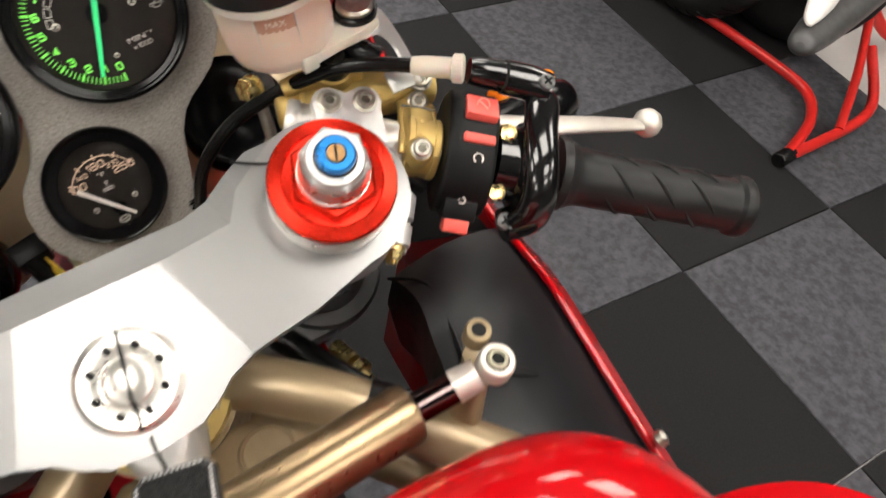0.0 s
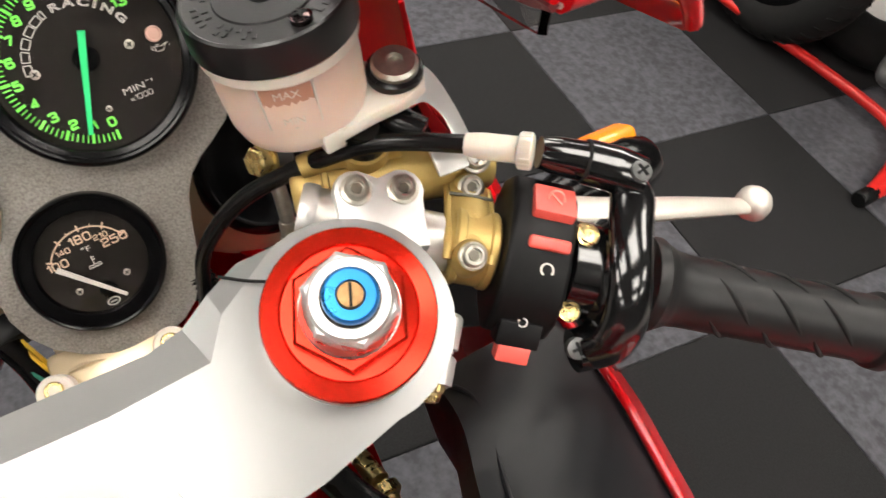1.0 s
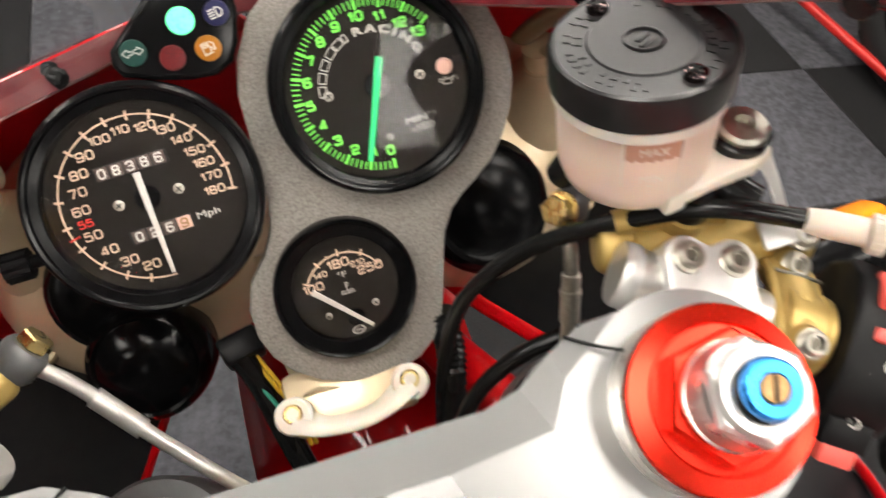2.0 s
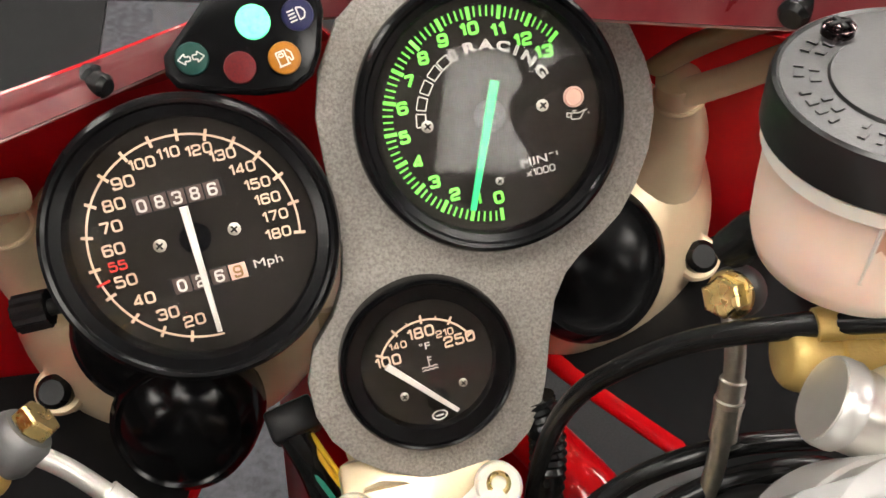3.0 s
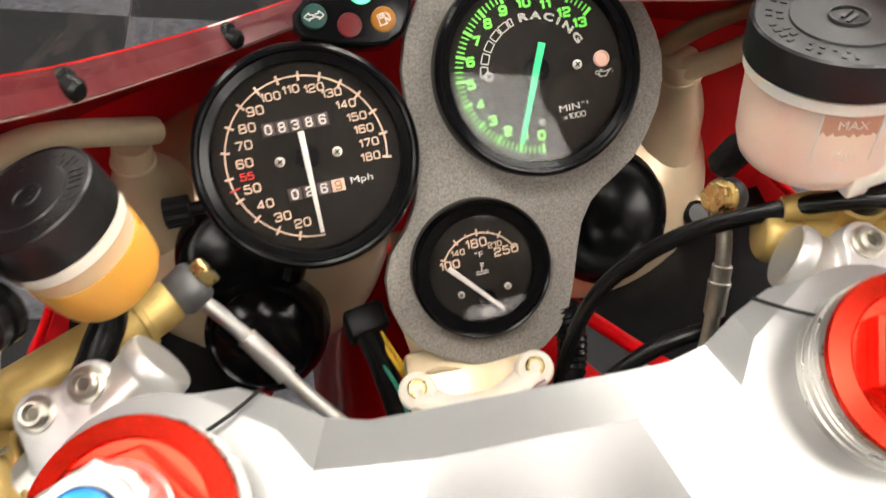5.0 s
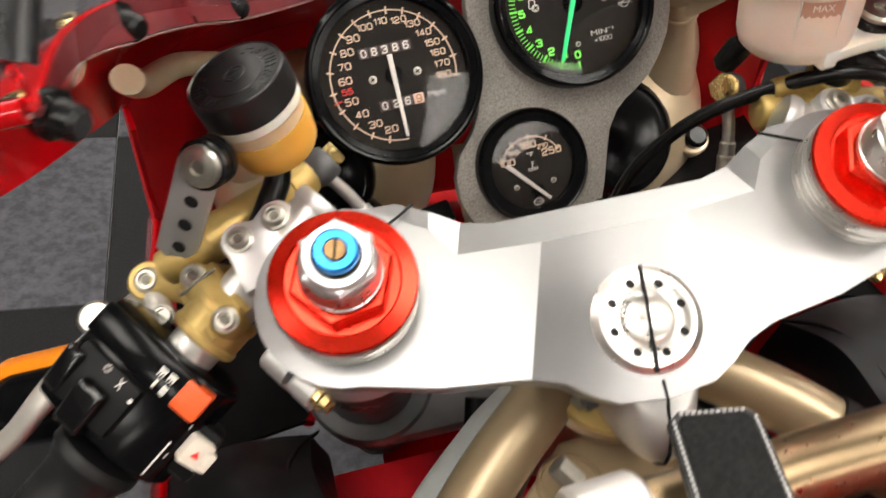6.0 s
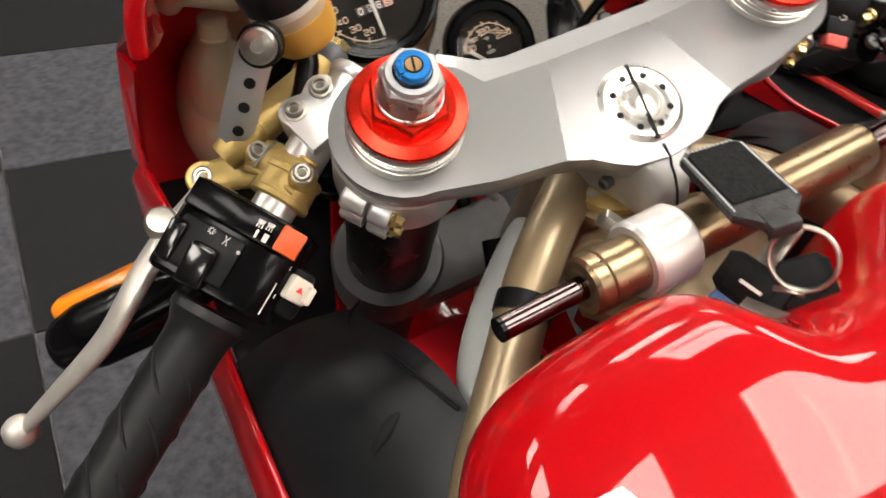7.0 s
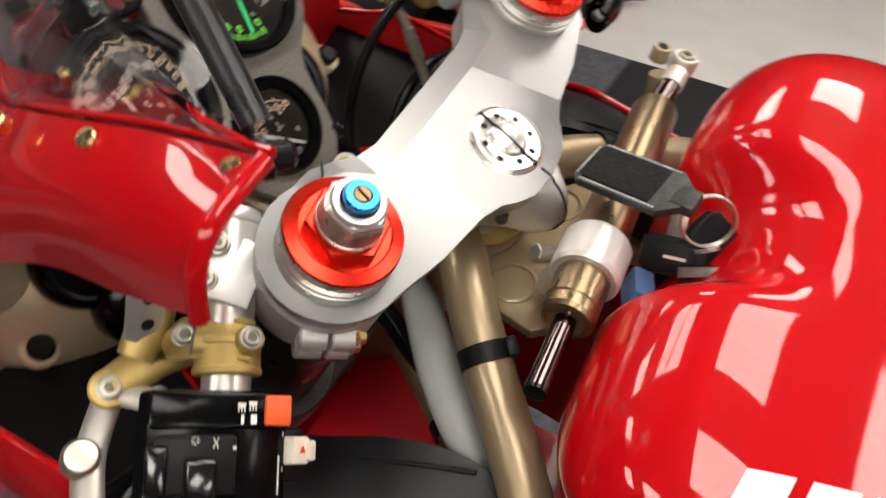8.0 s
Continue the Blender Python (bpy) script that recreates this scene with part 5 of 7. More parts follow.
ta_ang = [-94.4 - k * (360 - 94.4 - 37.3 - 0.0 + 0.0) / 65 for k in range(66)]
part("scale_ticks", moved(join(*(ticks(ta_ang[::5], 0.0322, 0.0366, 0.0013, 0.0003) + ticks([a for i, a in enumerate(ta_ang) if i % 5], 0.0330, 0.0364, 0.00058, 0.0003))), TA), GREEN_PRINT, ta)
part("unit_text", join(numeral("MIN\u207b\u00b9", 0.0145, -0.0188, 0.0030, TA), numeral("x", 0.0098, -0.0227, 0.0022, TA), numeral("1000", 0.0152, -0.0226, 0.0025, TA, stroke=0.12)), WHITE_PRINT, ta)
bars = []
for a, half in ((171, 5.2), (157.5, 5.2), (144, 5.2), (130.5, 5.2), (118.5, 5.0), (109.5, 2.0)):  # the maker's name as plain outlined bars
    w_ = 0.0235 * radians(2 * half)
    for dr in (0.0219, 0.0251):
        bars.append(box(0.0004, w_, 0.0002, 0, pose(dr * math.cos(radians(a)), dr * math.sin(radians(a)), 0.0003, 0, 0, a)))
    for da in (-half, half):
        bars.append(box(0.0032, 0.0004, 0.0002, 0, pose(0.0235 * math.cos(radians(a + da)), 0.0235 * math.sin(radians(a + da)), 0.0003, 0, 0, a + da)))
for ch, a in zip("RACING", (95, 80.5, 66, 54.5, 42, 27)):
    bars.append(outline_letter(ch, 0.0046, pose(0.0235 * math.cos(radians(a)), 0.0235 * math.sin(radians(a)), 0.0003, 0, 0, a - 90)))
part("maker_mark", moved(join(*bars), TA), WHITE_PRINT, ta, "white outlined maker's arc")
part("oil_lamp", lathe([(0.0036, 0), (0.0036, 0.0010), (0.0030, 0.0016), (0.0026, 0.0010), (0, 0.0013)], 28, TA @ pose(0.0305, -0.0004, 0)), DRUM_PINK, ta, "unlit pinkish oil lamp")
part("oil_symbol", signs(TA @ pose(0.0303, -0.0065, 0.0003, 0, 0, -6), [(0, [(-1.8, 0.5), (-3.2, 0.9), (-3.4, -0.5), (-1.8, -0.8)]), (0, [(4.2, 1.5), (3.0, 0.9), (1.4, -1.6), (-1.8, -1.6), (-1.8, 0.6), (1.2, 0.4), (3.2, 1.2)]), (0, [(-0.6, 0.6), (-0.6, 1.3)]), (0, [(-1.4, 1.3), (0.2, 1.3)]), (0, [(4.6, 0.4), (4.6, -0.2)])], 0.00032), WHITE_PRINT, ta)
for x, y in ((-0.0216, 0.0013), (0.0191, -0.0008)):
    dial_screw(TA, x, y, 0.0, ta, 0.0021)
dial_screw(TA, -0.0011, -0.0227, 0.0, ta, 0.0014)
part("hub", lathe([(0.0056, 0.0), (0.0056, 0.0018), (0.0050, 0.0024), (0, 0.0024)], 36, TA), BLACK_SATIN, ta)
needle(TA, (-0.0129, -0.0300), (0.0037, 0.0112), 0.0016, 0.0010, 0.0026, GREEN_NEEDLE, ta)

# temperature gauge
te = gauge("temperature_gauge", TE, 0.0328, 0.0246, 0.0010, -0.030, "small round black temperature gauge", -0.006)
TD = TE @ pose(0, 0, -0.006)
part("numerals", join(*[numeral(t_, x / 1000, y / 1000, s_, TD) for t_, x, y, s_ in (("100", -14.0, 4.4, 0.0041), ("140", -9.2, 9.2, 0.0028), ("180", 0, 11.8, 0.0043), ("210", 8.6, 9.4, 0.0028), ("250", 13.4, 5.6, 0.0043))]), CREAM, te)
part("scale_ticks", moved(join(arc_band(0.0187, 0.0194, 28, 150, 0.0003), *ticks([150, 120, 88, 56, 28], 0.0178, 0.0210, 0.0008, 0.0003), *ticks([104, 72], 0.0188, 0.0202, 0.0005, 0.0003)), TD @ pose(0.0005, -0.0028, 0)), CREAM, te)
part("unit_text", numeral("\u00b0F", 0.0002, 0.0061, 0.0027, TD), WHITE_PRINT, te)
part("water_symbol", signs(TD @ pose(0.0004, -0.0008, 0.0003), [(0, [(0, 3.2), (0, -0.8)]), (0, [(0, 2.6), (1.4, 2.6)]), (0, [(0, 1.5), (1.2, 1.5)]), (0, [(-3.0, -1.2), (-2.0, -0.7), (-1.0, -1.2), (0, -0.7), (1.0, -1.2), (2.0, -0.7), (3.0, -1.2)]), (0, [(-3.0, -2.3), (-2.0, -1.8), (-1.0, -2.3), (0, -1.8), (1.0, -2.3), (2.0, -1.8), (3.0, -2.3)])], 0.0004), WHITE_PRINT, te)
part("maker_oval", moved(join(torus(0.0022, 0.0003, 24, 6, Matrix.Diagonal((1.25, 0.8, 1, 1))), box(0.0030, 0.0005, 0.0002, 0, pose(0, 0, 0.0003))), TD @ pose(-0.0002, -0.0214, 0.0002)), WHITE_PRINT, te)
for x, y in ((-0.0113, -0.0106), (0.0111, -0.0114)):
    dial_screw(TD, x, y, 0.0, te, 0.0016)
part("hub", lathe([(0.0042, 0.0), (0.0042, 0.0012), (0, 0.0014)], 28, TD @ pose(0.0005, -0.0150, 0)), BLACK_SATIN, te)
needle(TD, (-0.0150, 0.0033), (0.0068, -0.0208), 0.0008, 0.0013, 0.0016, WHITE_PRINT, te)

# grey foam plate round tachometer and temperature gauge
plate = [(-43, 42), (-53, 27), (-57.6, 12.3), (-59, -10), (-60, -33.2), (-63.5, -46), (-69.5, -56), (-79, -66), (-83.8, -78), (-84.2, -91), (-81, -102), (-74.7, -111.5), (-64.5, -120), (-52.8, -125.6), (-40, -129), (-27.9, -129), (-17, -126), (-8.6, -119.8), (-2.5, -111.5), (1.3, -102.2), (4.2, -93), (6.9, -83.8), (11, -72), (17.2, -62.9), (24, -57.5), (31.6, -53.2), (41.5, -46.5), (49.4, -37.3), (56.5, -26), (60.8, -13.5), (62, -3), (60.8, 7), (57.5, 18), (52, 30), (42, 43), (28, 53), (12, 59), (-6, 60), (-24, 55)]
ff = TA @ pose(0, 0, -0.0095)
part("instrument_plate", prism([(x * 0.001021 + 0.00127, y * 0.001021 - 0.0003) for x, y in plate], -0.009, 0.0, 0.0015, ff), FOAM, bike, "grey speckled foam instrument plate")

# warning lamps
wl = part("warning_panel", prism([(0.0085, 0.0485), (0.020, 0.0440), (0.0330, 0.0405), (0.0440, 0.0395), (0.0515, 0.0430), (0.0560, 0.0500), (0.0600, 0.0620), (0.0600, 0.0780), (0.0500, 0.0810), (0.0300, 0.0790), (0.0200, 0.0700), (0.0070, 0.0590), (0.0060, 0.0530)], -0.022, 0.004, 0.0022, SP, 3), BLACK_SATIN, bike, "black warning lamp cluster with five lamps")
for x, y, m_, r_, lab in ((15.7, 56.2, L_TEAL, 5.3, "dark green indicator lamp"), (29.5, 50.3, L_RED, 5.2, "dark red lamp"), (44.0, 50.2, L_AMBER, 5.3, "amber fuel lamp"), (37.2, 63.2, L_GREEN, 5.5, "lit green neutral lamp"), (51.5, 62.5, L_BLUE, 5.2, "dark blue main beam lamp")):
    part("lamp_lens", lathe([(r_ / 1000, 0.0), (r_ / 1000, 0.0046), (r_ * 0.93 / 1000, 0.0052), (0, 0.0058)], 36, SP @ pose(x / 1000, y / 1000, 0)), m_, wl, lab)
part("arrow_symbol", signs(SP @ pose(0.0157, 0.0562, 0.0058, 0, 0, -4), [(1, [(-4.2, 0), (-2.0, -1.7), (-2.0, -0.7), (-0.3, -0.7), (-0.3, 0.7), (-2.0, 0.7), (-2.0, 1.7)]), (1, [(4.2, 0.3), (2.0, -1.4), (2.0, -0.4), (0.5, -0.4), (0.5, 1.0), (2.0, 1.0), (2.0, 2.0)])], 0.00042), WHITE_PRINT, wl)
part("fuel_symbol", signs(SP @ pose(0.0436, 0.0502, 0.0058, 0, 0, 10), [(1, [(-1.7, -2.2), (1.1, -2.2), (1.1, 2.2), (-1.7, 2.2)]), (0, [(-2.2, -2.3), (1.6, -2.3)]), (1, [(-1.0, 0.5), (0.4, 0.5), (0.4, 1.5), (-1.0, 1.5)]), (0, [(1.1, -0.2), (2.0, -0.4), (2.2, -1.6), (3.0, -1.4), (3.0, 0.9), (1.9, 2.2)])], 0.0005), WHITE_PRINT, wl)
part("beam_symbol", signs(SP @ pose(0.0515, 0.0625, 0.0058, 0, 0, 10), [(1, [(0.2, -2.0), (1.8, -1.6), (2.6, 0), (1.8, 1.6), (0.2, 2.0)])] + [(0, [(-3.0, k), (-0.6, k)]) for k in (-1.6, -0.5, 0.6, 1.7)], 0.0005), WHITE_PRINT, wl)
# -- fairing and screen --
T_EDGE = [(0.160, 0.003, 0.1295), (0.161, 0.040, 0.124), (0.157, 0.087, 0.107), (0.146, 0.135, 0.083), (0.131, 0.180, 0.057), (0.110, 0.222, 0.036), (0.086, 0.260, 0.019), (0.046, 0.298, 0.006), (0.0, 0.312, 0.002)]
B_EDGE = [(0.196, 0.006, 0.100), (0.191, 0.050, 0.077), (0.185, 0.100, 0.054), (0.187, 0.150, 0.028), (0.197, 0.200, 0.000), (0.2065, 0.245, -0.030), (0.190, 0.315, -0.055), (0.12, 0.38, -0.075), (0.0, 0.41, -0.085)]
LIP = [(0.206, 0.245, -0.030), (0.218, 0.272, -0.085), (0.2287, 0.295, -0.144)]
LOW = [(0.226, 0.295, -0.150), (0.222, 0.240, -0.136), (0.220, 0.200, -0.126), (0.220, 0.130, -0.143), (0.220, 0.085, -0.150), (0.220, 0.030, -0.143), (0.220, -0.010, -0.152), (0.220, -0.080, -0.172), (0.222, -0.180, -0.200), (0.225, -0.40, -0.25)]
T_RIGHT = [(0.156, 0.012, 0.127), (0.155, 0.050, 0.116)] + T_EDGE[2:]
B_RIGHT = [(0.2107, 0.0326, 0.0846), (0.207, 0.060, 0.078), (0.205, 0.090, 0.070), (0.203, 0.130, 0.058), (0.203, 0.180, 0.032), (0.2065, 0.240, -0.018)] + B_EDGE[6:]
fair = {}
for s in (-1, 1):
    sx = lambda p: Vector((s * p[0], p[1], p[2]))
    n = len(T_EDGE)
    tc, bc = curve_points([sx(p) for p in (T_RIGHT if s > 0 else T_EDGE)], 4), curve_points([sx(p) for p in (B_RIGHT if s > 0 else B_EDGE)], 4)
    rows = []
    for v in np.linspace(0, 1, 7):
        row = []
        for a, b in zip(tc, bc):
            p = a.lerp(b, v)
            out = (Vector((s, 0.35, 0.25)).normalized() * 0.012 if s > 0 else Vector((-0.0085, 0, 0.0080))) * math.sin(math.pi * v)
            row.append(p + out)
        rows.append(row)
    up_f = part("upper_fairing", sheet(rows, 0.0032), RED_PAINT, bike, "glossy red upper fairing side", 50)
    fair[s] = up_f
    part("rolled_rear_edge", sweep([rows[k][0] for k in range(7)], 0.0030, 10), RED_PAINT, up_f)
    # inside of the nose
    ring = curve_points([sx(p) for p in [(0.2065, 0.245, -0.030), (0.190, 0.315, -0.055), (0.12, 0.38, -0.075), (0.0, 0.41, -0.085)]], 5)
    low = curve_points([sx(p) for p in [(0.2287, 0.274, -0.157), (0.206, 0.300, -0.164), (0.13, 0.43, -0.19), (0.0, 0.46, -0.20)]], 5)
    low2 = [p + Vector((0, 0.015, -0.16)) for p in low]
    part("nose_inner_panel", sheet([ring, [a.lerp(b, 0.5) for a, b in zip(ring, low)], low, low2], 0.0032), RED_INNER, up_f, "red inside of the nose fairing, brightened for missing light", 50)
    # lower fairing side with its rim
    lo = curve_points([sx(p) for p in LOW], 5)
    rws = [[p + Vector((s * dx, 0, dz)) for p in lo] for dx, dz in ((0, 0), (0.010, -0.012), (0.018, -0.06), (0.022, -0.16), (0.010, -0.32), (-0.03, -0.50))]
    lf = part("lower_fairing", sheet(rws, 0.0032), RED_PAINT, bike, "glossy red lower fairing side", 50)
    part("rim", sweep([p + Vector((-s * 0.001, 0, 0.0005)) for p in lo], 0.0026, 10, 1), RED_PAINT, lf)
    part("inner_wall", sheet([[p + Vector((-s * dx, 0, dz)) for p in lo[:22]] for dx, dz in ((0.002, -0.001), (0.004, -0.05), (0.010, -0.25))], 0.002), RED_INNER, lf)
    part("side_front_wall", sheet([curve_points([sx(p) for p in LIP], 4), [q + Vector((-s * 0.004, -0.02, -0.005)) for q in curve_points([sx(p) for p in LIP], 4)]], 0.003), RED_PAINT, lf)
    part("fairing_screw", lathe([(0.005, -0.003), (0.005, 0.001), (0.003, 0.003), (0, 0.003)], 16, aim(sx((0.224, -0.085, -0.165)), (s, 0, 0.5))), STEEL, lf)
    # matt black infill between rim and frame
    inner = [(0.140, 0.080, -0.150), (0.138, 0.040, -0.118), (0.128, 0.000, -0.100), (0.122, -0.040, -0.098), (0.125, -0.10, -0.118), (0.13, -0.2, -0.15)]
    outer = [(0.217, 0.080, -0.152), (0.217, 0.030, -0.146), (0.217, -0.010, -0.155), (0.217, -0.060, -0.170), (0.217, -0.12, -0.186), (0.218, -0.22, -0.212)]
    ic, oc = curve_points([sx(p) for p in inner], 5), curve_points([sx(p) for p in outer], 5)
    rws = [[a.lerp(b, v) + Vector((0, 0, 0.010 * math.sin(math.pi * v))) for a, b in zip(ic, oc)] for v in np.linspace(0, 1, 7)]
    skirt = [[p + Vector((-s * 0.006, 0.002, -0.03)) for p in ic], [p + Vector((-s * 0.002, 0.0, -0.09)) for p in ic]]
    pan = part("infill_panel", sheet(skirt[::-1] + rws, 0.0025), PANEL_BLK, bike, "matt black plastic infill panel", 45)
    # solid black lens shape standing in for the dark of an open slot
    part("panel_slot", sweep([sx((0.150, -0.024, -0.1085)), sx((0.160, -0.027, -0.1125)), sx((0.1715, -0.032, -0.1195))], [0.0012, 0.0040, 0.0012], 10, 5, 0.5), HOLE_SHADE, pan)
    part("panel_crease", sweep([sx((0.135, 0.075, -0.140)), sx((0.150, 0.050, -0.125)), sx((0.140, 0.0, -0.103)), sx((0.128, -0.045, -0.0945))], 0.0012, 8), PANEL_BLK, pan)
    # windscreen: half a bubble
    top = [(0.158, 0.005, 0.140), (0.148, 0.026, 0.166), (0.138, 0.050, 0.195), (0.118, 0.082, 0.226), (0.09, 0.105, 0.250), (0.058, 0.120, 0.264), (0.03, 0.128, 0.270), (0.012, 0.131, 0.272), (0.0, 0.132, 0.2722)]
    tp = curve_points([sx(p) for p in top], 4)
    base = [p + Vector((-s * 0.004, -0.002, -0.006)) for p in tc]
    rws = [[a.lerp(b, v) + Vector((s * 0.4, 0.6, 0.5)).normalized() * 0.02 * math.sin(math.pi * v) for a, b in zip(base, tp)] for v in np.linspace(0, 1, 9)]
    ws = part("windscreen", sheet(rws, 0.0025), SCREEN, bike, "clear tinted windscreen half with dark edge trim", 60)
    ws.visible_shadow = False
    part("edge_trim", sweep(tp, 0.0048, 12, 1, 0.7), TRIM, ws, "smoked edge trim")
    # border strip under the fairing edge, sheen put into its colour, with rubber well nuts and brass bolts
    b2 = [p + Vector((-s * 0.0065, -0.008, -0.0085)) * min(1.0, 0.12 + k / (14 if s > 0 else 9)) for k, p in enumerate(tc)]
    st = part("screen_border", sheet([[p + Vector((-s * 0.002, -0.001, 0.001)) for p in tc], b2], 0.002), BORDER, ws, "opaque red border with a pinkish painted sheen")
    # pale and red lines drawn as highlights along the strip's two edges
    part("border_lip", sweep(b2, 0.0007, 6, 1), BORDER_LIP, st, "pale line painted as the lower edge's highlight")
    part("lip_highlight", sweep([p + Vector((-s * 0.0022, -0.0012, 0.0014)) for p in tc], 0.0013, 8, 1), RED_PAINT, st, "red line standing in for the top edge's highlight")
    for k in ((8, 16, 24, 29) if s > 0 else (1, 8, 16, 24, 29)):
        p, q = tc[k], tc[min(k + 1, len(tc) - 1)]
        inn = Vector((-s * 0.75, -0.55, -0.15)).normalized()
        a_ = p + (inn * 0.0025 + Vector((0, 0, -0.003)) if k > 0 else inn * -0.003)
        part("well_nut", lathe([(0.0058, 0.0), (0.0062, 0.001), (0.0062, 0.003), (0.0046, 0.004), (0.0044, 0.009), (0.003, 0.0105), (0, 0.0105)], 20, aim(a_, inn)), HOSE, ws)

for p in ((-0.1646, 0.0112, 0.1262), (-0.1650, 0.0706, 0.1122), (-0.1605, 0.128, 0.0920)):
    sb = part("screen_bolt", lathe([(0.0034, -0.004), (0.0034, 0.0012), (0.0027, 0.0019), (0, 0.0021)], 24, aim(p, (-0.35, -0.05, 0.93))), BRASS, fair[-1], "slotted brass screen bolt", 30)
    part("slot", box(0.0060, 0.0007, 0.0010, 0, aim(p, (-0.35, -0.05, 0.93)) @ pose(0, 0, 0.0020, 0, 0, 60)), RECESS_SHADE, sb)

# -- indicators --
for s in (-1, 1):
    m = aim((-0.247, 0.111, -0.111) if s < 0 else (0.276, 0.151, -0.149), (s * 1.0, 0.22, -0.28))
    ind = part("indicator", moved(sweep([(0, 0, -0.045), (0, 0, -0.020), (0, 0, 0.008), (0, 0, 0.036), (0, 0, 0.054), (0, 0, 0.060)], [0.009, 0.016, 0.0215, 0.0215, 0.0170, 0.010], 24, 6, 1.0), m @ Matrix.Diagonal((1.0, 0.95, 1, 1))), BLACK_SATIN, bike, "black indicator body")
    part("orange_lens", box(0.020, 0.024, 0.060, 0.006, m @ pose(s * 0.0135, 0.0075, 0.022, 0, 0, s * -28), 4), ORANGE, ind, "orange indicator lens")

# -- tank --
def tank_top(d):
    """Height of the tank's crown and its half width, d behind its front."""
    q = max(0.0, 1 - d / 0.1127)
    top = 0.0257 - 0.0713 * d - 0.8846 * d * d - 0.2137 * (1 - (1 - q ** 3.548) ** (1 / 3.548))
    return top, 0.1468 + 0.0697 * (1 - math.exp(-d / 0.0699))


def tank_point(d, u):
    """u runs from -1 (left foot) over the crown to 1 (right foot); the flanks and the front draw in towards the foot."""
    top, w = tank_top(d)
    x = w * u
    z = -0.27 + (top + 0.27 - 0.006 * u * u) * max(0.0, 1 - abs(u) ** 5.426) ** (1 / 5.426)
    k = min(1.0, d / 0.0994)
    z -= 0.0821 * (1 - k) ** 1.3 * math.exp(-(abs(x + 0.0027) / (0.0424 - 0.0101 * k)) ** 4)
    low = max(0.0, -0.02 - z)
    y = -0.0617 - d - (0.0024 * abs(u) ** 3 - 0.0020 * abs(u) ** 1.500 + 0.4939 * low * low) * math.exp(-d / 0.1) - 0.0905 * low * math.exp(-d / 0.08)
    return Vector((x * (1 - 22.704 * low ** 1.5), y, max(z, -0.27)))


steps = [0.02 * (k / 14) ** 1.6 for k in range(14)] + [0.02 + 0.10 * k / 26 for k in range(26)] + [0.12 + 0.36 * k / 24 for k in range(25)]
tank_rows = [[tank_point(d, math.sin(a * math.pi / 2)) for a in np.linspace(-1, 1, 141)] for d in steps]
tb = bmesh.new()
g = [[tb.verts.new(p) for p in row] for row in tank_rows]
for a, b in zip(g, g[1:]):
    for i in range(140):
        tb.faces.new((a[i], a[i + 1], b[i + 1], b[i]))
bmesh.ops.recalc_face_normals(tb, faces=tb.faces)
bmesh.ops.smooth_vert(tb, verts=[v for v in tb.verts if not v.is_boundary], factor=0.5, use_axis_x=True, use_axis_y=True, use_axis_z=True)
bmesh.ops.smooth_vert(tb, verts=[v for v in tb.verts if not v.is_boundary], factor=0.5, use_axis_x=True, use_axis_y=True, use_axis_z=True)
tank = part("fuel_tank", tb, RED_PAINT, bike, "glossy red fuel tank with white side mark", 180)

# -- frame, steering damper, headstock --
fr = part("frame", lathe([(0.034, -0.30), (0.034, -0.062), (0.036, -0.060), (0.036, -0.054), (0.030, -0.052)], 40), FRAME, bike, "bronze painted steel tube frame", xf=FK)
part("bearing_cap", lathe([(0.030, -0.054), (0.034, -0.050), (0.033, -0.046), (0.026, -0.045)], 40), GOLD_CAST, fr, xf=FK)
for k in range(10):
    a = 2 * math.pi * k / 10
    part("bearing_slot", box(0.006, 0.004, 0.004, 0.0006, FK @ pose(0.0275 * math.cos(a), 0.0275 * math.sin(a), -0.0462, 0, 0, math.degrees(a) + 90), 1), STEEL, fr)
for s in (-1, 1):
    sx = lambda p: Vector((s * p[0], p[1], p[2]))
    part("frame_tube", sweep([sx((0.020, 0.022, -0.052)), sx((0.065, -0.012, -0.063)), sx((0.105, -0.050, -0.082)), sx((0.143, -0.088, -0.103)), sx((0.185, -0.15, -0.135)), sx((0.215, -0.25, -0.18)), sx((0.22, -0.40, -0.25))], 0.0132, 24, 6), FRAME, fr, "bronze painted frame tube")
    part("lower_tube", sweep([sx((0.028, 0.06, -0.20)), sx((0.075, 0.0, -0.185)), sx((0.12, -0.06, -0.19)), sx((0.17, -0.14, -0.24))], 0.011, 20, 5), FRAME, fr)
    part("cable_tie", join(lathe([(0.0132, -0.005), (0.0146, -0.005), (0.0146, 0.005), (0.0132, 0.005)], 28), box(0.006, 0.009, 0.010, 0.0012, pose(-0.012 * s, 0.009, 0))), BLACK_PL, fr, "black cable tie", xf=aim(sx((0.0805, -0.0265, -0.0690)), sx((0.040, -0.038, -0.019))))
    part("small_tie", lathe([(0.0112, -0.005), (0.0124, -0.005), (0.0124, 0.005), (0.0112, 0.005)], 24, aim(sx((0.075, 0.0, -0.185)), sx((0.045, -0.06, 0)))), BLACK_PL, fr)
gus = prism([(-0.030, 0.0), (-0.052, -0.020), (-0.056, -0.040), (-0.040, -0.060), (-0.012, -0.066), (0.012, -0.066), (0.040, -0.060), (0.056, -0.040), (0.052, -0.02), (0.030, 0.0)], -0.078, -0.070, 0.0015)
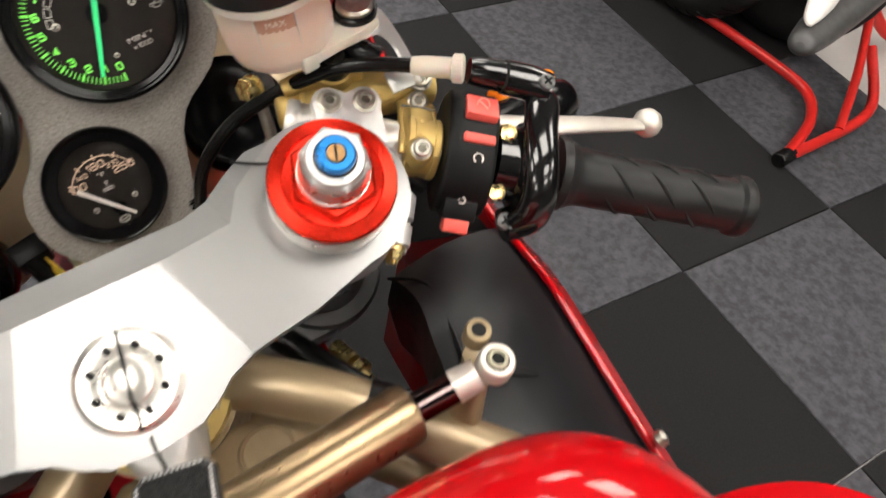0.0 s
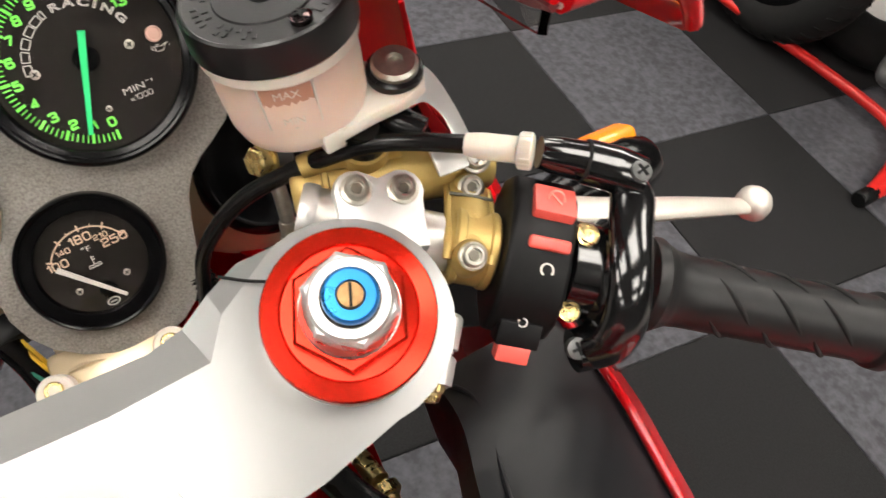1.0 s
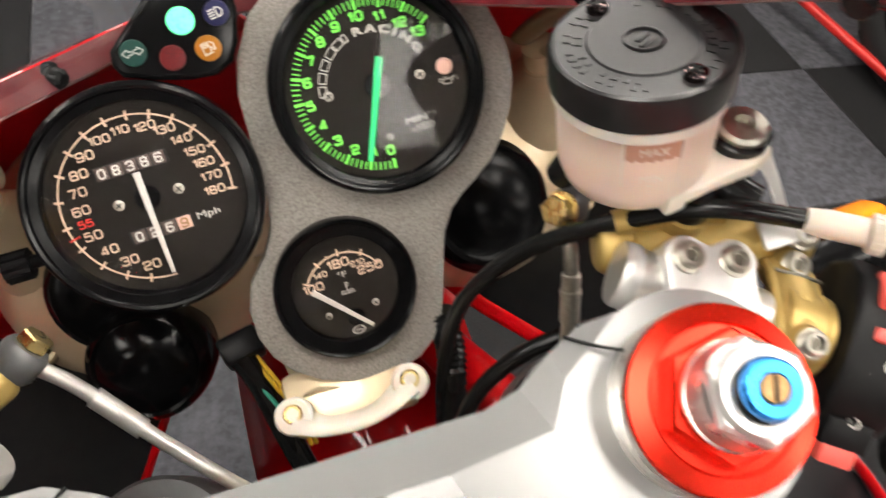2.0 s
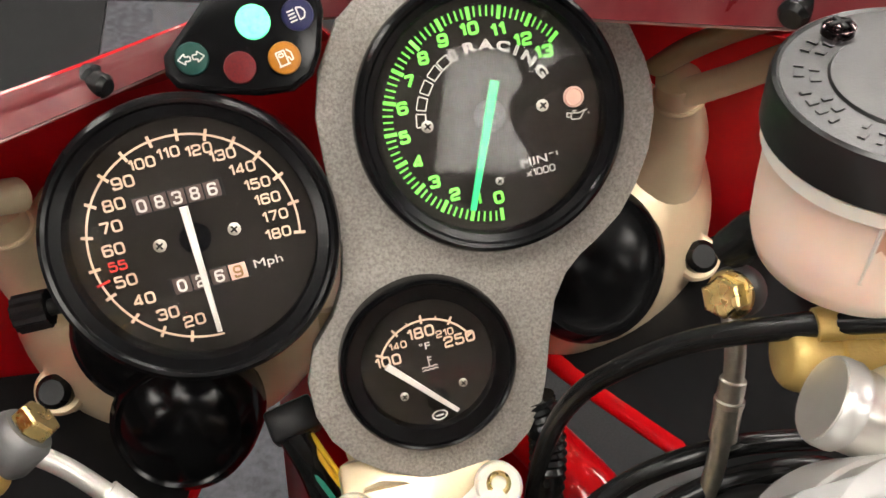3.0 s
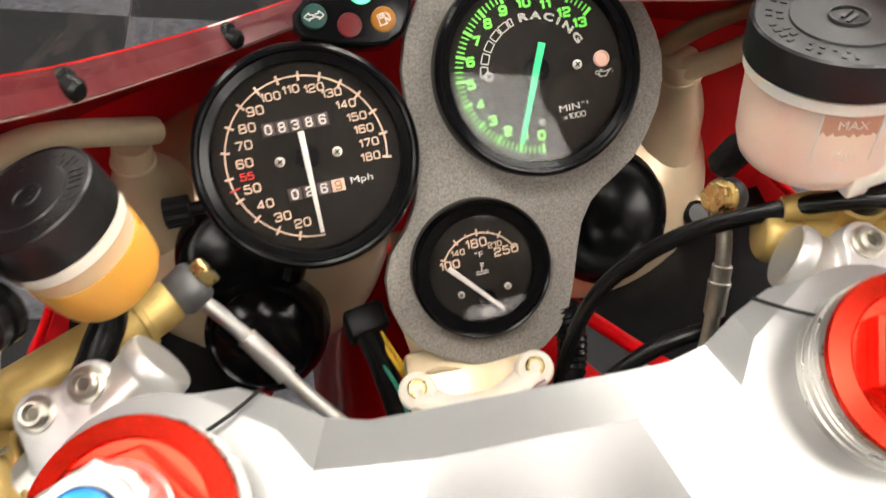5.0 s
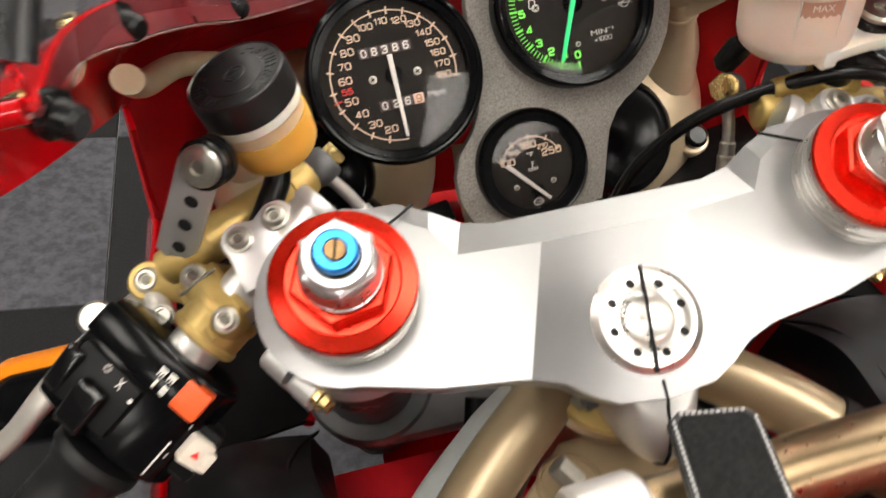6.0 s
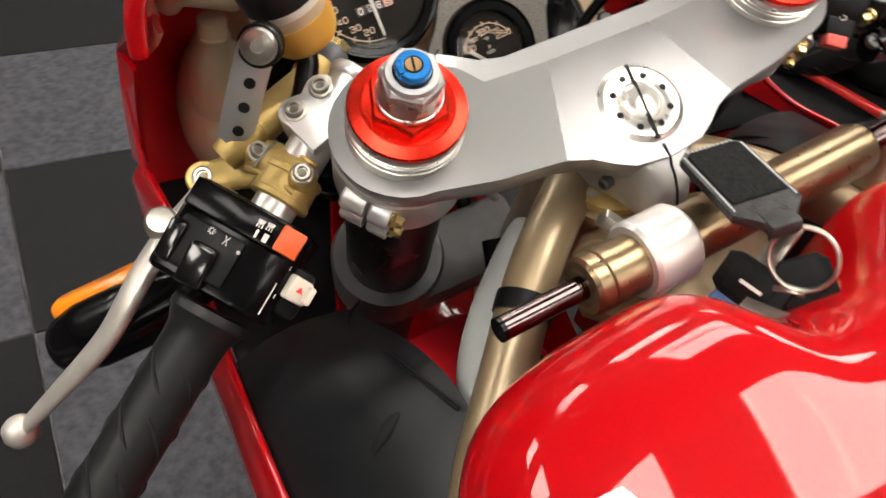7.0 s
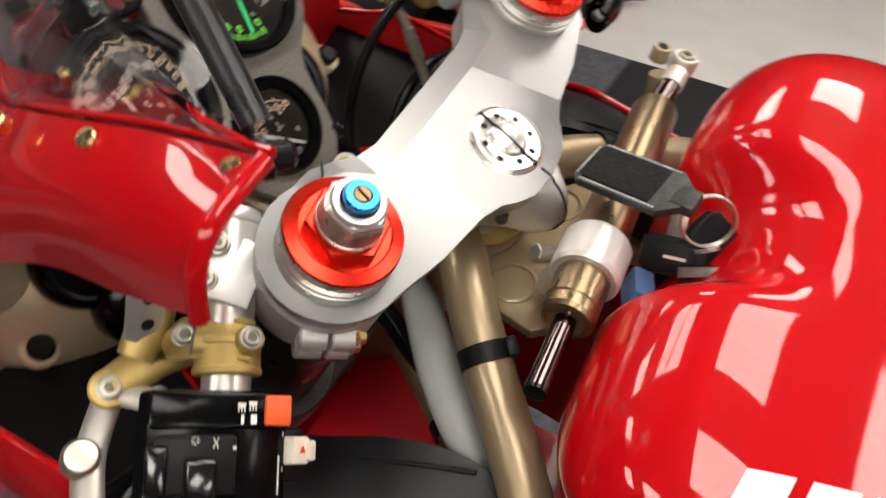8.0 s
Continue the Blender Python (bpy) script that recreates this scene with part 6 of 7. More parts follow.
gusset = part("gusset", bored(gus, [(-0.0320, -0.019, 0.0115), (0.0320, -0.019, 0.0115)], -0.078, -0.070), FRAME, fr, "pressed bronze gusset plate with an eye each side")
for x in (-0.0320, 0.0320):
    part("rolled_eye", lathe([(0.0112, -0.0785), (0.0112, -0.0698), (0.0120, -0.0688), (0.0132, -0.0692), (0.0138, -0.0702), (0.0138, -0.0705)], 36, pose(x, -0.019, 0)), FRAME, gusset)
part("airbox_duct", sweep([(-0.036, 0.044, -0.100), (-0.052, 0.028, -0.098), (-0.083, 0.0, -0.100), (-0.108, -0.028, -0.106), (-0.125, -0.062, -0.130)], [0.008, 0.0115, 0.0125, 0.0115, 0.008], 20, 6, 0.7), mat("pale_grey_duct", (0.30, 0.31, 0.30), 0.45, 0, (0.24, 0.25, 0.24), 50, 0.4, 0.05, 600), fr, "pale grey plastic duct")

DA, DB = Vector((-0.0735, -0.0618, -0.0195)), Vector((0.0913, -0.0500, -0.0320))
dd = (DB - DA).normalized()
DL = (DB - DA).length
dm = aim(DA, dd)
damper = part("steering_damper", lathe([(0.0062, -0.001), (0.0085, -0.0018), (0.0115, -0.0012), (0.0130, 0.0006), (0.0130, 0.006), (0.0122, 0.0068), (0.0130, 0.0076), (0.0130, DL - 0.004), (0.0122, DL - 0.001), (0.0105, DL), (0.0060, DL)], 48, dm), DAMPER_GOLD, bike, "brushed gold steering damper", 30)
part("damper_rod", sweep([DA - dd * 0.040, DA + dd * 0.01], 0.0052, 24, smooth=False), DARK_CHROME, damper, "dark rod with a dark tone standing in for its reflections")
part("rod_end_cap", lathe([(0.0052, 0.0), (0.0052, 0.002), (0.0030, 0.0025), (0, 0.0025)], 24, aim(DA - dd * 0.040, -dd)), BLACK_SATIN, damper)
eye = Vector((0.1285, -0.0530, -0.0235))
# dark base colour in place of the black surroundings this rod mirrors
part("front_rod", sweep([DB, eye - (eye - DB).normalized() * 0.010], 0.0066, 24, smooth=False), DARK_CHROME, damper, "rod with a dark tone standing in for its reflections")
part("rod_eye", join(lathe([(0.0040, -0.005), (0.0070, -0.005), (0.0080, -0.0035), (0.0080, 0.0035), (0.0070, 0.005), (0.0040, 0.005)], 32, aim(eye, (0.15, -0.15, 1))), sweep([eye - (eye - DB).normalized() * 0.019, eye - (eye - DB).normalized() * 0.008], [0.0072, 0.0066], 20, smooth=False)), LEVER, damper, "pale rod end joint")
# black disc under the bolt, painted as a ring of shade
part("rod_eye_shade_disc", lathe([(0.0050, 0.0), (0.0050, 0.0053), (0, 0.0053)], 28, aim(eye, (0.15, -0.15, 1))), HOLE_SHADE, damper)
socket_bolt(aim(eye + Vector((0.0007, -0.0007, 0.0049)), (0.15, -0.15, 1)), 0.0045, 0.0016, 0, mat("dull_zinc_bolt", (0.42, 0.40, 0.30), 0.45, 0.3, (0.32, 0.30, 0.22), 400, 0.5), "rod_eye_bolt", damper)
part("damper_lug", join(sweep([(0.118, -0.045, -0.075), (0.124, -0.043, -0.052), (0.1270, -0.0410, -0.0345)], [0.009, 0.0070, 0.0060], 18), lathe([(0.0030, -0.004), (0.0057, -0.004), (0.0057, 0.004), (0.0051, 0.005), (0.0030, 0.005)], 28, aim((0.1285, -0.0385, -0.0215), (0.15, -0.15, 1)))), FRAME, fr, "bronze lug with hole")
# black disc closing the lug, coloured as the shade in its hole
part("lug_hole_disc", lathe([(0.0031, 0.0), (0.0031, 0.0053), (0, 0.0053)], 20, aim((0.1285, -0.0385, -0.0215), (0.15, -0.15, 1))), HOLE_SHADE, fr)
cm = DA + dd * 0.0375
part("damper_collar", moved(lathe([(0.0130, -0.0125), (0.0160, -0.0125), (0.0172, -0.0105), (0.0172, 0.0105), (0.0160, 0.0125), (0.0130, 0.0125)], 44), aim(cm, dd)), COLLAR, damper, "silver damper clamp collar", 30)
part("collar_arm", sweep([cm + Vector((0.001, 0.006, -0.010)), cm + Vector((0.004, 0.014, -0.022)), cm + Vector((0.006, 0.020, -0.040))], [0.009, 0.0075, 0.007], 16), COLLAR, damper)
part("collar_screw", hexa(0.0045, 0, 0.010, 0.0006, 0, aim((-0.040, -0.040, -0.024), (-0.6, 0.6, 0.6))), STEEL, damper)

# -- headlamp shells and brackets behind the instruments --
for s in (-1, 1):
    sx = lambda p: Vector((s * p[0], p[1], p[2]))
    shell = part("headlamp_shell", moved(lathe([(0.030, -0.042), (0.046, -0.038), (0.062, -0.028), (0.076, -0.012), (0.083, 0.010), (0.085, 0.05)], 48), aim(sx((0.105, 0.285, -0.135)), sx((-0.05, 0.72, -0.55)))), CASTING, bike, "bronze cast headlamp shell")
    part("rubber_boot", moved(lathe([(0.041, 0.016), (0.0425, 0.004), (0.0415, -0.008), (0.0390, -0.0145), (0.0345, -0.0175), (0.030, -0.0165), (0.022, -0.0185), (0, -0.0195)], 40), aim(sx((0.106, 0.250, -0.117) if s < 0 else (0.103, 0.252, -0.134)), sx((-0.05, 0.72, -0.55))) @ Matrix.Diagonal((0.86, 0.86, 1, 1) if s < 0 else (0.95, 1.05, 1, 1))), BLACK_SATIN, shell, "domed black rubber bulb cover")
    part("mount_arm", sweep([sx((0.1428, 0.264, -0.040)), sx((0.1465, 0.266, -0.0575)), sx((0.1475, 0.276, -0.080)), sx((0.145, 0.284, -0.108)), sx((0.140, 0.286, -0.138)), sx((0.132, 0.284, -0.170))], [0.0095, 0.0105, 0.021, 0.029, 0.031, 0.022], 32, 8), CASTING, shell)
    part("neck_ring", torus(0.0102, 0.0016, 36, 8, aim(sx((0.1455, 0.2652, -0.0520)), sx((0.0037, 0.002, -0.0175)))), CASTING, shell)
    part("ear_web", sweep([sx((0.150, 0.268, -0.125)), sx((0.158, 0.256, -0.140)), sx((0.1635, 0.250, -0.150))], [0.016, 0.011, 0.009], 16, 6, 0.5, hint=(0, -0.6, 0.8)), CASTING, shell)
    part("side_stay", sweep([sx(p) for p in (((0.128, 0.258, -0.03), (0.160, 0.215, 0.006), (0.172, 0.165, 0.030), (0.168, 0.125, 0.058)) if s < 0 else ((0.1425, 0.264, -0.050), (0.158, 0.247, -0.0309), (0.166, 0.227, -0.0081), (0.1761, 0.207, 0.0113)))], [0.0075, 0.0068, 0.0066, 0.0066], 18, 6, 0.9), CASTING, shell)
    s > 0 and part("upper_bracket", sweep([(0.1355, 0.270, -0.0373), (0.1437, 0.257, -0.0191), (0.1574, 0.243, -0.0033), (0.178, 0.224, 0.0142)], [0.007, 0.0075, 0.0065, 0.006], 16, 6, 0.6), FRAME, shell)
    part("mount_ear", lathe([(0.006, -0.004), (0.0125, -0.004), (0.0125, 0.003), (0.011, 0.0045), (0.006, 0.0045)], 28, aim(sx((0.1635, 0.249, -0.150)), sx((0.0, -0.6, 0.8)))), CASTING, shell)
    part("rubber_grommet", lathe([(0.0062, 0.0), (0.0085, 0.004), (0.0085, 0.010), (0.006, 0.0125), (0, 0.0125)], 24, aim(sx((0.1635, 0.249, -0.150)), sx((0.0, -0.6, 0.8)))), HOSE, shell)
    edge = [(0.085, 0.278, -0.190), (0.103, 0.232, -0.195), (0.128, 0.168, -0.195), (0.145, 0.110, -0.185)] if s < 0 else [(0.066, 0.268, -0.192), (0.087, 0.2264, -0.192), (0.1262, 0.1717, -0.192), (0.158, 0.128, -0.190)]
    part("inner_shade", sheet([[sx(a), sx(b)] for a, b in zip(edge, ((0.222, 0.272, -0.160), (0.217, 0.200, -0.162), (0.215, 0.130, -0.166), (0.215, 0.085, -0.160)))], 0.003), BLACK_PL, shell, "black inner panel")
    part("panel_edge", sweep([sx(a) for a in edge], 0.0045 if s < 0 else 0.0068, 14, 5, 0.7), RED_PAINT, shell, "red panel edge")
part("duct_edge", sweep([(0.050, 0.225, -0.205), (0.0640, 0.1960, -0.204), (0.0800, 0.1660, -0.204), (0.100, 0.130, -0.212)], [0.016, 0.017, 0.017, 0.016], 20, 6, 0.7), RED_PAINT, shell, "glossy red duct edge")
part("horn", moved(lathe([(0, 0.030), (0.030, 0.028), (0.034, 0.018), (0.034, 0.002), (0.0325, -0.008), (0.028, -0.014), (0.0265, -0.013), (0.020, -0.018), (0.010, -0.021), (0, -0.0215)], 40), aim((-0.100, 0.215, -0.145), (0.05, 0.75, -0.6))), BLACK_SATIN, bike, "round black moulded cover below the speedometer")
stay = part("instrument_stay", sweep([(0.002, 0.215, -0.085), (0.0, 0.185, -0.115), (0.002, 0.158, -0.125), (0.002, 0.140, -0.120)], [0.030, 0.030, 0.028, 0.026], 16, 6, 0.35), CASTING, bike, "bronze cast instrument stay")
part("stay_foot", box(0.062, 0.030, 0.020, 0.004, pose(0.002, 0.146, -0.120, 20, 0, 0)), CASTING, stay)
lp = part("lock_plate", sweep([(-0.0255, 0.1325, -0.107), (-0.010, 0.126, -0.110), (0.012, 0.126, -0.110), (0.0302, 0.1335, -0.106)], [0.0085, 0.0055, 0.0055, 0.0085], 14, 6, 0.55), RES_MILK, bike, "cream lock plate with two gold bolts")
for x in (-0.0252, 0.0302):
    part("plate_boss", lathe([(0.0088, -0.006), (0.0088, 0.002), (0.0078, 0.003), (0, 0.003)], 28, aim((x, 0.1335, -0.1055), (0, -0.5, 0.85))), RES_MILK, lp)
    socket_bolt(aim((x, 0.1335, -0.1030), (0, -0.5, 0.85)), 0.0046, 0.002, 0, BRASS, "plate_bolt", lp)
loom = part("wiring_loom", sweep([(-0.045, 0.175, -0.105), (-0.040, 0.165, -0.120), (-0.036, 0.150, -0.140), (-0.03, 0.13, -0.17)], 0.0065, 12), HOSE, bike, "black wiring loom with coloured wires")
part("connector", box(0.020, 0.014, 0.022, 0.002, aim((-0.044, 0.180, -0.108), (0.1, -0.4, 0.9))), BLACK_PL, loom)
for k, (m_, dx) in enumerate(((YELLOW_W, 0.003), (TEAL_W, -0.003), (YELLOW_W, 0.0055))):
    part("wire", sweep([(-0.043 + dx, 0.173, -0.108), (-0.036 + dx, 0.160, -0.118), (-0.030 + dx, 0.150, -0.130), (-0.028 + dx, 0.14, -0.15)], 0.0011, 8), m_, loom)
cp = curve_points([(0.0525, 0.163, -0.100), (0.0545, 0.152, -0.114), (0.051, 0.140, -0.130), (0.044, 0.125, -0.16)], 12)
part("corrugated_hose", sweep(cp, [0.0066 if k % 2 else 0.0078 for k in range(len(cp))], 16, smooth=False), HOSE, loom, "black corrugated hose", 60)
for s in (-1,):
    part("inner_hose", sweep([(s * 0.05, 0.06, -0.12), (s * 0.062, 0.02, -0.15), (s * 0.058, -0.02, -0.18), (s * 0.07, -0.05, -0.24)], 0.007, 12), HOSE, loom)
    # made-up flat red sheet in place of the lower fairing's inside
    part("inner_red_sheet", sheet([[Vector((s * 0.02, 0.10, -0.24)), Vector((s * 0.21, 0.10, -0.24))], [Vector((s * 0.02, -0.2, -0.26)), Vector((s * 0.2, -0.2, -0.26))]], 0.003), RED_INNER, loom)
part("ignition_lock", lathe([(0.016, -0.04), (0.016, -0.004), (0.014, -0.001), (0.006, -0.001), (0, -0.001)], 32, aim((0.012, -0.098, -0.052), (0, -0.1, 1))), BLACK_PL, bike, "black ignition lock")
part("blue_connector", box(0.020, 0.012, 0.016, 0.002, pose(-0.020, -0.082, -0.052, 20, 10, 20)), mat("blue_plastic", (0.10, 0.22, 0.50), 0.4), fr, "blue plastic connector")

# white side mark on the tank: plain slanted blocks
def on_tank(x, y):
    d = -0.0617 - y
    for _ in range(3):
        w = tank_top(d)[1]
        p = tank_point(d, x / w)
        d += p.y - y
    return p + Vector((-0.0003, 0, 0.0007))


for k in range(6):
    y0 = -0.1472 - k * 0.0226
    rows_k = []
    for v in np.linspace(0, 1, 7):
        rows_k.append([on_tank(-0.1196 - (y0 + 0.1472 - u * 0.0168) * 0.33 - v * 0.036, y0 - u * 0.0168 + v * 0.0055) for u in np.linspace(0, 1, 4)])
    part("white_mark", sheet(rows_k, 0.0004), WHITE_PAINT, tank, "white slanted block")

# ---- keys hanging in the ignition ----
def basis(o, x, n):
    n = n.normalized()
    x = (x - x.dot(n) * n).normalized()
    m = Matrix((x, n.cross(x), n)).transposed().to_4x4()
    m.translation = o
    return m


keys = thing("key_set", BIKE, "black leather key fob with keys lying on the damper", "keys")
fc = [Vector((-0.0068, -0.0358, -0.0030)), Vector((0.0160, -0.0405, 0.0010)), Vector((0.0070, -0.0945, 0.0060)), Vector((-0.0205, -0.0890, 0.0080))]
ctr = sum(fc, Vector()) / 4
ux = (fc[1] - fc[0] + fc[2] - fc[3]).normalized()
uy = (fc[0] - fc[3] + fc[1] - fc[2])
Lf = uy.length / 2
un = ux.cross(uy).normalized()
uy = un.cross(ux)
fm = Matrix((ux, uy, un)).transposed().to_4x4()
fm.translation = ctr
W2 = 0.0148
fob = part("fob", prism([(-W2, Lf / 2 - 0.004), (-W2 + 0.004, Lf / 2), (W2 - 0.004, Lf / 2), (W2, Lf / 2 - 0.004), (W2, -Lf / 2 + 0.010), (0.006, -Lf / 2), (-0.006, -Lf / 2), (-W2, -Lf / 2 + 0.010)], -0.0024, 0.0024, 0.0012, fm), LEATHER, keys, "black leather fob")
part("felt_inlay", prism([(-W2 + 0.003, Lf / 2 - 0.005), (-W2 + 0.005, Lf / 2 - 0.003), (W2 - 0.005, Lf / 2 - 0.003), (W2 - 0.003, Lf / 2 - 0.005), (W2 - 0.003, -Lf / 2 + 0.015), (-W2 + 0.003, -Lf / 2 + 0.015)], 0.002, 0.0034, 0.0006, fm), SUEDE, fob, "black felt inlay")
st = []
for x0, y0, x1, y1 in ((-W2 + 0.0018, Lf / 2 - 0.004, -W2 + 0.0018, -Lf / 2 + 0.011), (W2 - 0.0018, Lf / 2 - 0.004, W2 - 0.0018, -Lf / 2 + 0.011), (-W2 + 0.004, Lf / 2 - 0.0016, W2 - 0.004, Lf / 2 - 0.0016)):
    n_ = int(math.hypot(x1 - x0, y1 - y0) / 0.0019)
    for k in range(n_):
        u = (k + 0.5) / n_
        st.append(box(0.0013, 0.0009, 0.0007, 0.0002, fm @ pose(x0 + (x1 - x0) * u, y0 + (y1 - y0) * u, 0.0025, 0, 0, 90 if x0 == x1 else 0)))
part("stitching", join(*st), STITCH, fob)
part("strap_end", box(0.013, 0.012, 0.0065, 0.0015, fm @ pose(0, -Lf / 2 + 0.002, 0)), LEATHER, fob)
rm = aim((-0.0005, -0.1015, -0.0070), (-0.80, -0.35, 0.48))
part("split_ring", join(torus(0.0125, 0.0009, 40, 8), torus(0.0125, 0.0009, 40, 8, pose(0, 0, 0.0017))), STEEL, keys, "steel split ring", xf=rm)
part("small_ring", join(torus(0.0055, 0.0005, 32, 8), torus(0.0055, 0.0005, 32, 8, pose(0, 0, 0.0011))), STEEL, keys, "small steel split ring", xf=aim((-0.010, -0.1065, -0.0165), (0.6, 0.5, 0.6)))
km = basis(Vector((-0.0120, -0.0925, -0.0255)), Vector((-0.004, -0.030, 0.010)), Vector((-0.70, -0.05, 0.70)))
kh = part("key_head", prism([(-0.0155, -0.0070), (-0.0105, -0.0100), (0.0105, -0.0100), (0.0155, -0.0060), (0.0155, 0.0060), (0.0105, 0.0092), (-0.0105, 0.0092), (-0.0155, 0.0070)], -0.0032, 0.0032, 0.0010, km), BLACK_PL, keys, "black plastic key head")
part("key_inset", prism([(-0.0095, -0.0066), (0.0095, -0.0066), (0.0100, 0.0062), (-0.0100, 0.0062)], 0.0031, 0.0036, 0.0002, km), BLACK_PL, kh)
part("key_print", box(0.0105, 0.0015, 0.0003, 0, km @ pose(0.0008, -0.0010, 0.0038)), WHITE_PRINT, kh, "white printed bar")
part("key_blade", box(0.0085, 0.022, 0.0022, 0.0005, km @ pose(-0.001, 0.019, 0)), STEEL, keys, "steel key blade")
k2 = basis(Vector((0.0000, -0.1085, -0.0205)), Vector((-0.004, -0.022, -0.016)), Vector((-0.55, -0.45, 0.70)))
part("second_key_head", prism([(-0.0145, -0.0070), (-0.0110, -0.0105), (0.0110, -0.0105), (0.0145, -0.0070), (0.0145, 0.0070), (0.0110, 0.0105), (-0.0110, 0.0105), (-0.0145, 0.0070)], -0.0035, 0.0035, 0.0012, k2, 3), BLACK_PL, keys, "black key head on the ring")
tl, tr = Vector((-0.0226, -0.0976, -0.0235)), Vector((-0.0152, -0.1246, -0.0158))
part("metal_tag", box(0.006, 0.0009, (tr - tl).length, 0.0003, aim((tl + tr) / 2, tr - tl)), STEEL, keys, "thin metal tag")

# -- front wheel and mudguard --
AX = Vector((0.0, 0.350, -0.665))
fw = part("front_wheel", torus(0.238, 0.060, 64, 18, Matrix.Translation(AX) @ pose(0, 0, 0, 0, 90, 0)), TYRE, bike, "black front tyre")
part("rim", lathe([(0.150, -0.042), (0.195, -0.046), (0.188, 0.0), (0.195, 0.046), (0.150, 0.042)], 48, Matrix.Translation(AX) @ pose(0, 0, 0, 0, 90, 0)), BLACK_SATIN, fw)
part("hub", lathe([(0.0, -0.06), (0.034, -0.06), (0.034, 0.06), (0.0, 0.06)], 24, Matrix.Translation(AX) @ pose(0, 0, 0, 0, 90, 0)), GREY_CLAMP, fw)
for k in range(3):
    a = radians(30 + 120 * k)
    part("spoke", sweep([AX + Vector((0, 0.03 * math.cos(a), 0.03 * math.sin(a))), AX + Vector((0, 0.185 * math.cos(a), 0.185 * math.sin(a)))], [0.024, 0.016], 12, smooth=False), BLACK_SATIN, fw)
rows_m = [[AX + Vector((u, (0.318 - 3.2 * u * u - 160 * u ** 4) * math.cos(radians(a)), (0.318 - 3.2 * u * u - 160 * u ** 4) * math.sin(radians(a)))) for u in np.linspace(-0.108, 0.108, 19)] for a in np.linspace(50, 138, 22)]
part("front_mudguard", sheet(rows_m, 0.003), RED_PAINT, bike, "glossy red front mudguard", 50)

ch = part("coolant_hose", sweep([(0.052, 0.100, -0.165), (0.067, 0.0744, -0.160), (0.0806, 0.0457, -0.160), (0.0944, 0.0206, -0.165), (0.11, -0.02, -0.19)], 0.0085, 16), HOSE, bike, "black coolant hose under the yoke")
part("hose_union", join(sweep([(0.0905, 0.068, -0.175), (0.0945, 0.050, -0.170)], 0.0055, 14, smooth=False), hexa(0.0075, -0.003, 0.004, 0.0006, 0.2, aim((0.0957, 0.0438, -0.170), (0.2, -0.95, 0.1))), sweep([(0.0960, 0.040, -0.170), (0.0985, 0.020, -0.172)], 0.0048, 14, smooth=False)), BRASS, ch, "brass hose union")
part("breather_tube", sweep([(0.030, 0.075, -0.175), (0.0458, 0.0606, -0.165), (0.0745, 0.0319, -0.165), (0.09, 0.0, -0.19)], 0.0050, 14), RES_MILK, ch, "cream breather tube")
# ---- the neighbouring motorcycle on its red paddock stand ----
stand = thing("paddock_stand", pose(0, 0, 0), "red tubular paddock stand on carpet and pale floor", "paddock stand")
part("side_tube", sweep([(1.70, 1.9, 0.10), (1.80, 1.25, 0.065), (1.868, 0.972, 0.05), (1.903, 0.800, 0.042), (1.905, 0.700, 0.035), (1.83, 0.620, 0.035), (1.74, 0.575, 0.033), (1.660, 0.546, 0.030)], 0.0145, 14, 6), RED_TUBE, stand)
part("cross_tube", sweep([(1.64, 0.538, 0.024), (1.80, 0.545, 0.030), (1.92, 0.552, 0.035), (2.02, 0.575, 0.04), (2.08, 0.62, 0.06), (2.14, 0.72, 0.12)], 0.0145, 14, 6), RED_TUBE, stand)
part("brace", sweep([(1.86, 0.55, 0.04), (2.02, 0.66, 0.10), (2.16, 0.78, 0.17)], 0.0125, 12, 6), RED_TUBE, stand)
part("far_tube", sweep([(2.30, 0.86, 0.14), (2.42, 0.80, 0.04), (2.55, 0.62, 0.035), (2.62, 0.48, 0.035)], 0.018, 12, 6), RED_TUBE, stand)
part("end_foot", lathe([(0.020, -0.02), (0.021, 0.0), (0.021, 0.03), (0.018, 0.035)], 16, aim((1.655, 0.543, 0.0215), (-1, -0.1, -0.05))), HOSE, stand)
NB = Vector((1.86, 1.22, 0.309))
nb = thing("motorcycle", Matrix.Translation(NB), "parked motorcycle with white mudguard tip on a red stand", "motorcycle")
wheel = part("front_wheel", torus(0.240, 0.066, 64, 18, pose(0, 0, 0, 0, 90, 0)), TYRE, nb, "black front tyre")
for k in range(40):
    a = 2 * math.pi * k / 40
    for s in (-1, 1):
        part("tread_groove", sweep([(s * 0.012, 0.3045 * math.cos(a), 0.3045 * math.sin(a)), (s * 0.034, 0.297 * math.cos(a + 0.05), 0.297 * math.sin(a + 0.05)), (s * 0.054, 0.278 * math.cos(a + 0.08), 0.278 * math.sin(a + 0.08))], 0.003, 6, 3), HOLE_SHADE, wheel)
part("rim", lathe([(0.155, -0.045), (0.20, -0.05), (0.195, 0.0), (0.20, 0.05), (0.155, 0.045)], 48, pose(0, 0, 0, 0, 90, 0)), BLACK_SATIN, wheel)
part("hub", lathe([(0.0, -0.06), (0.035, -0.06), (0.035, 0.06), (0.0, 0.06)], 24, pose(0, 0, 0, 0, 90, 0)), GREY_CLAMP, wheel)
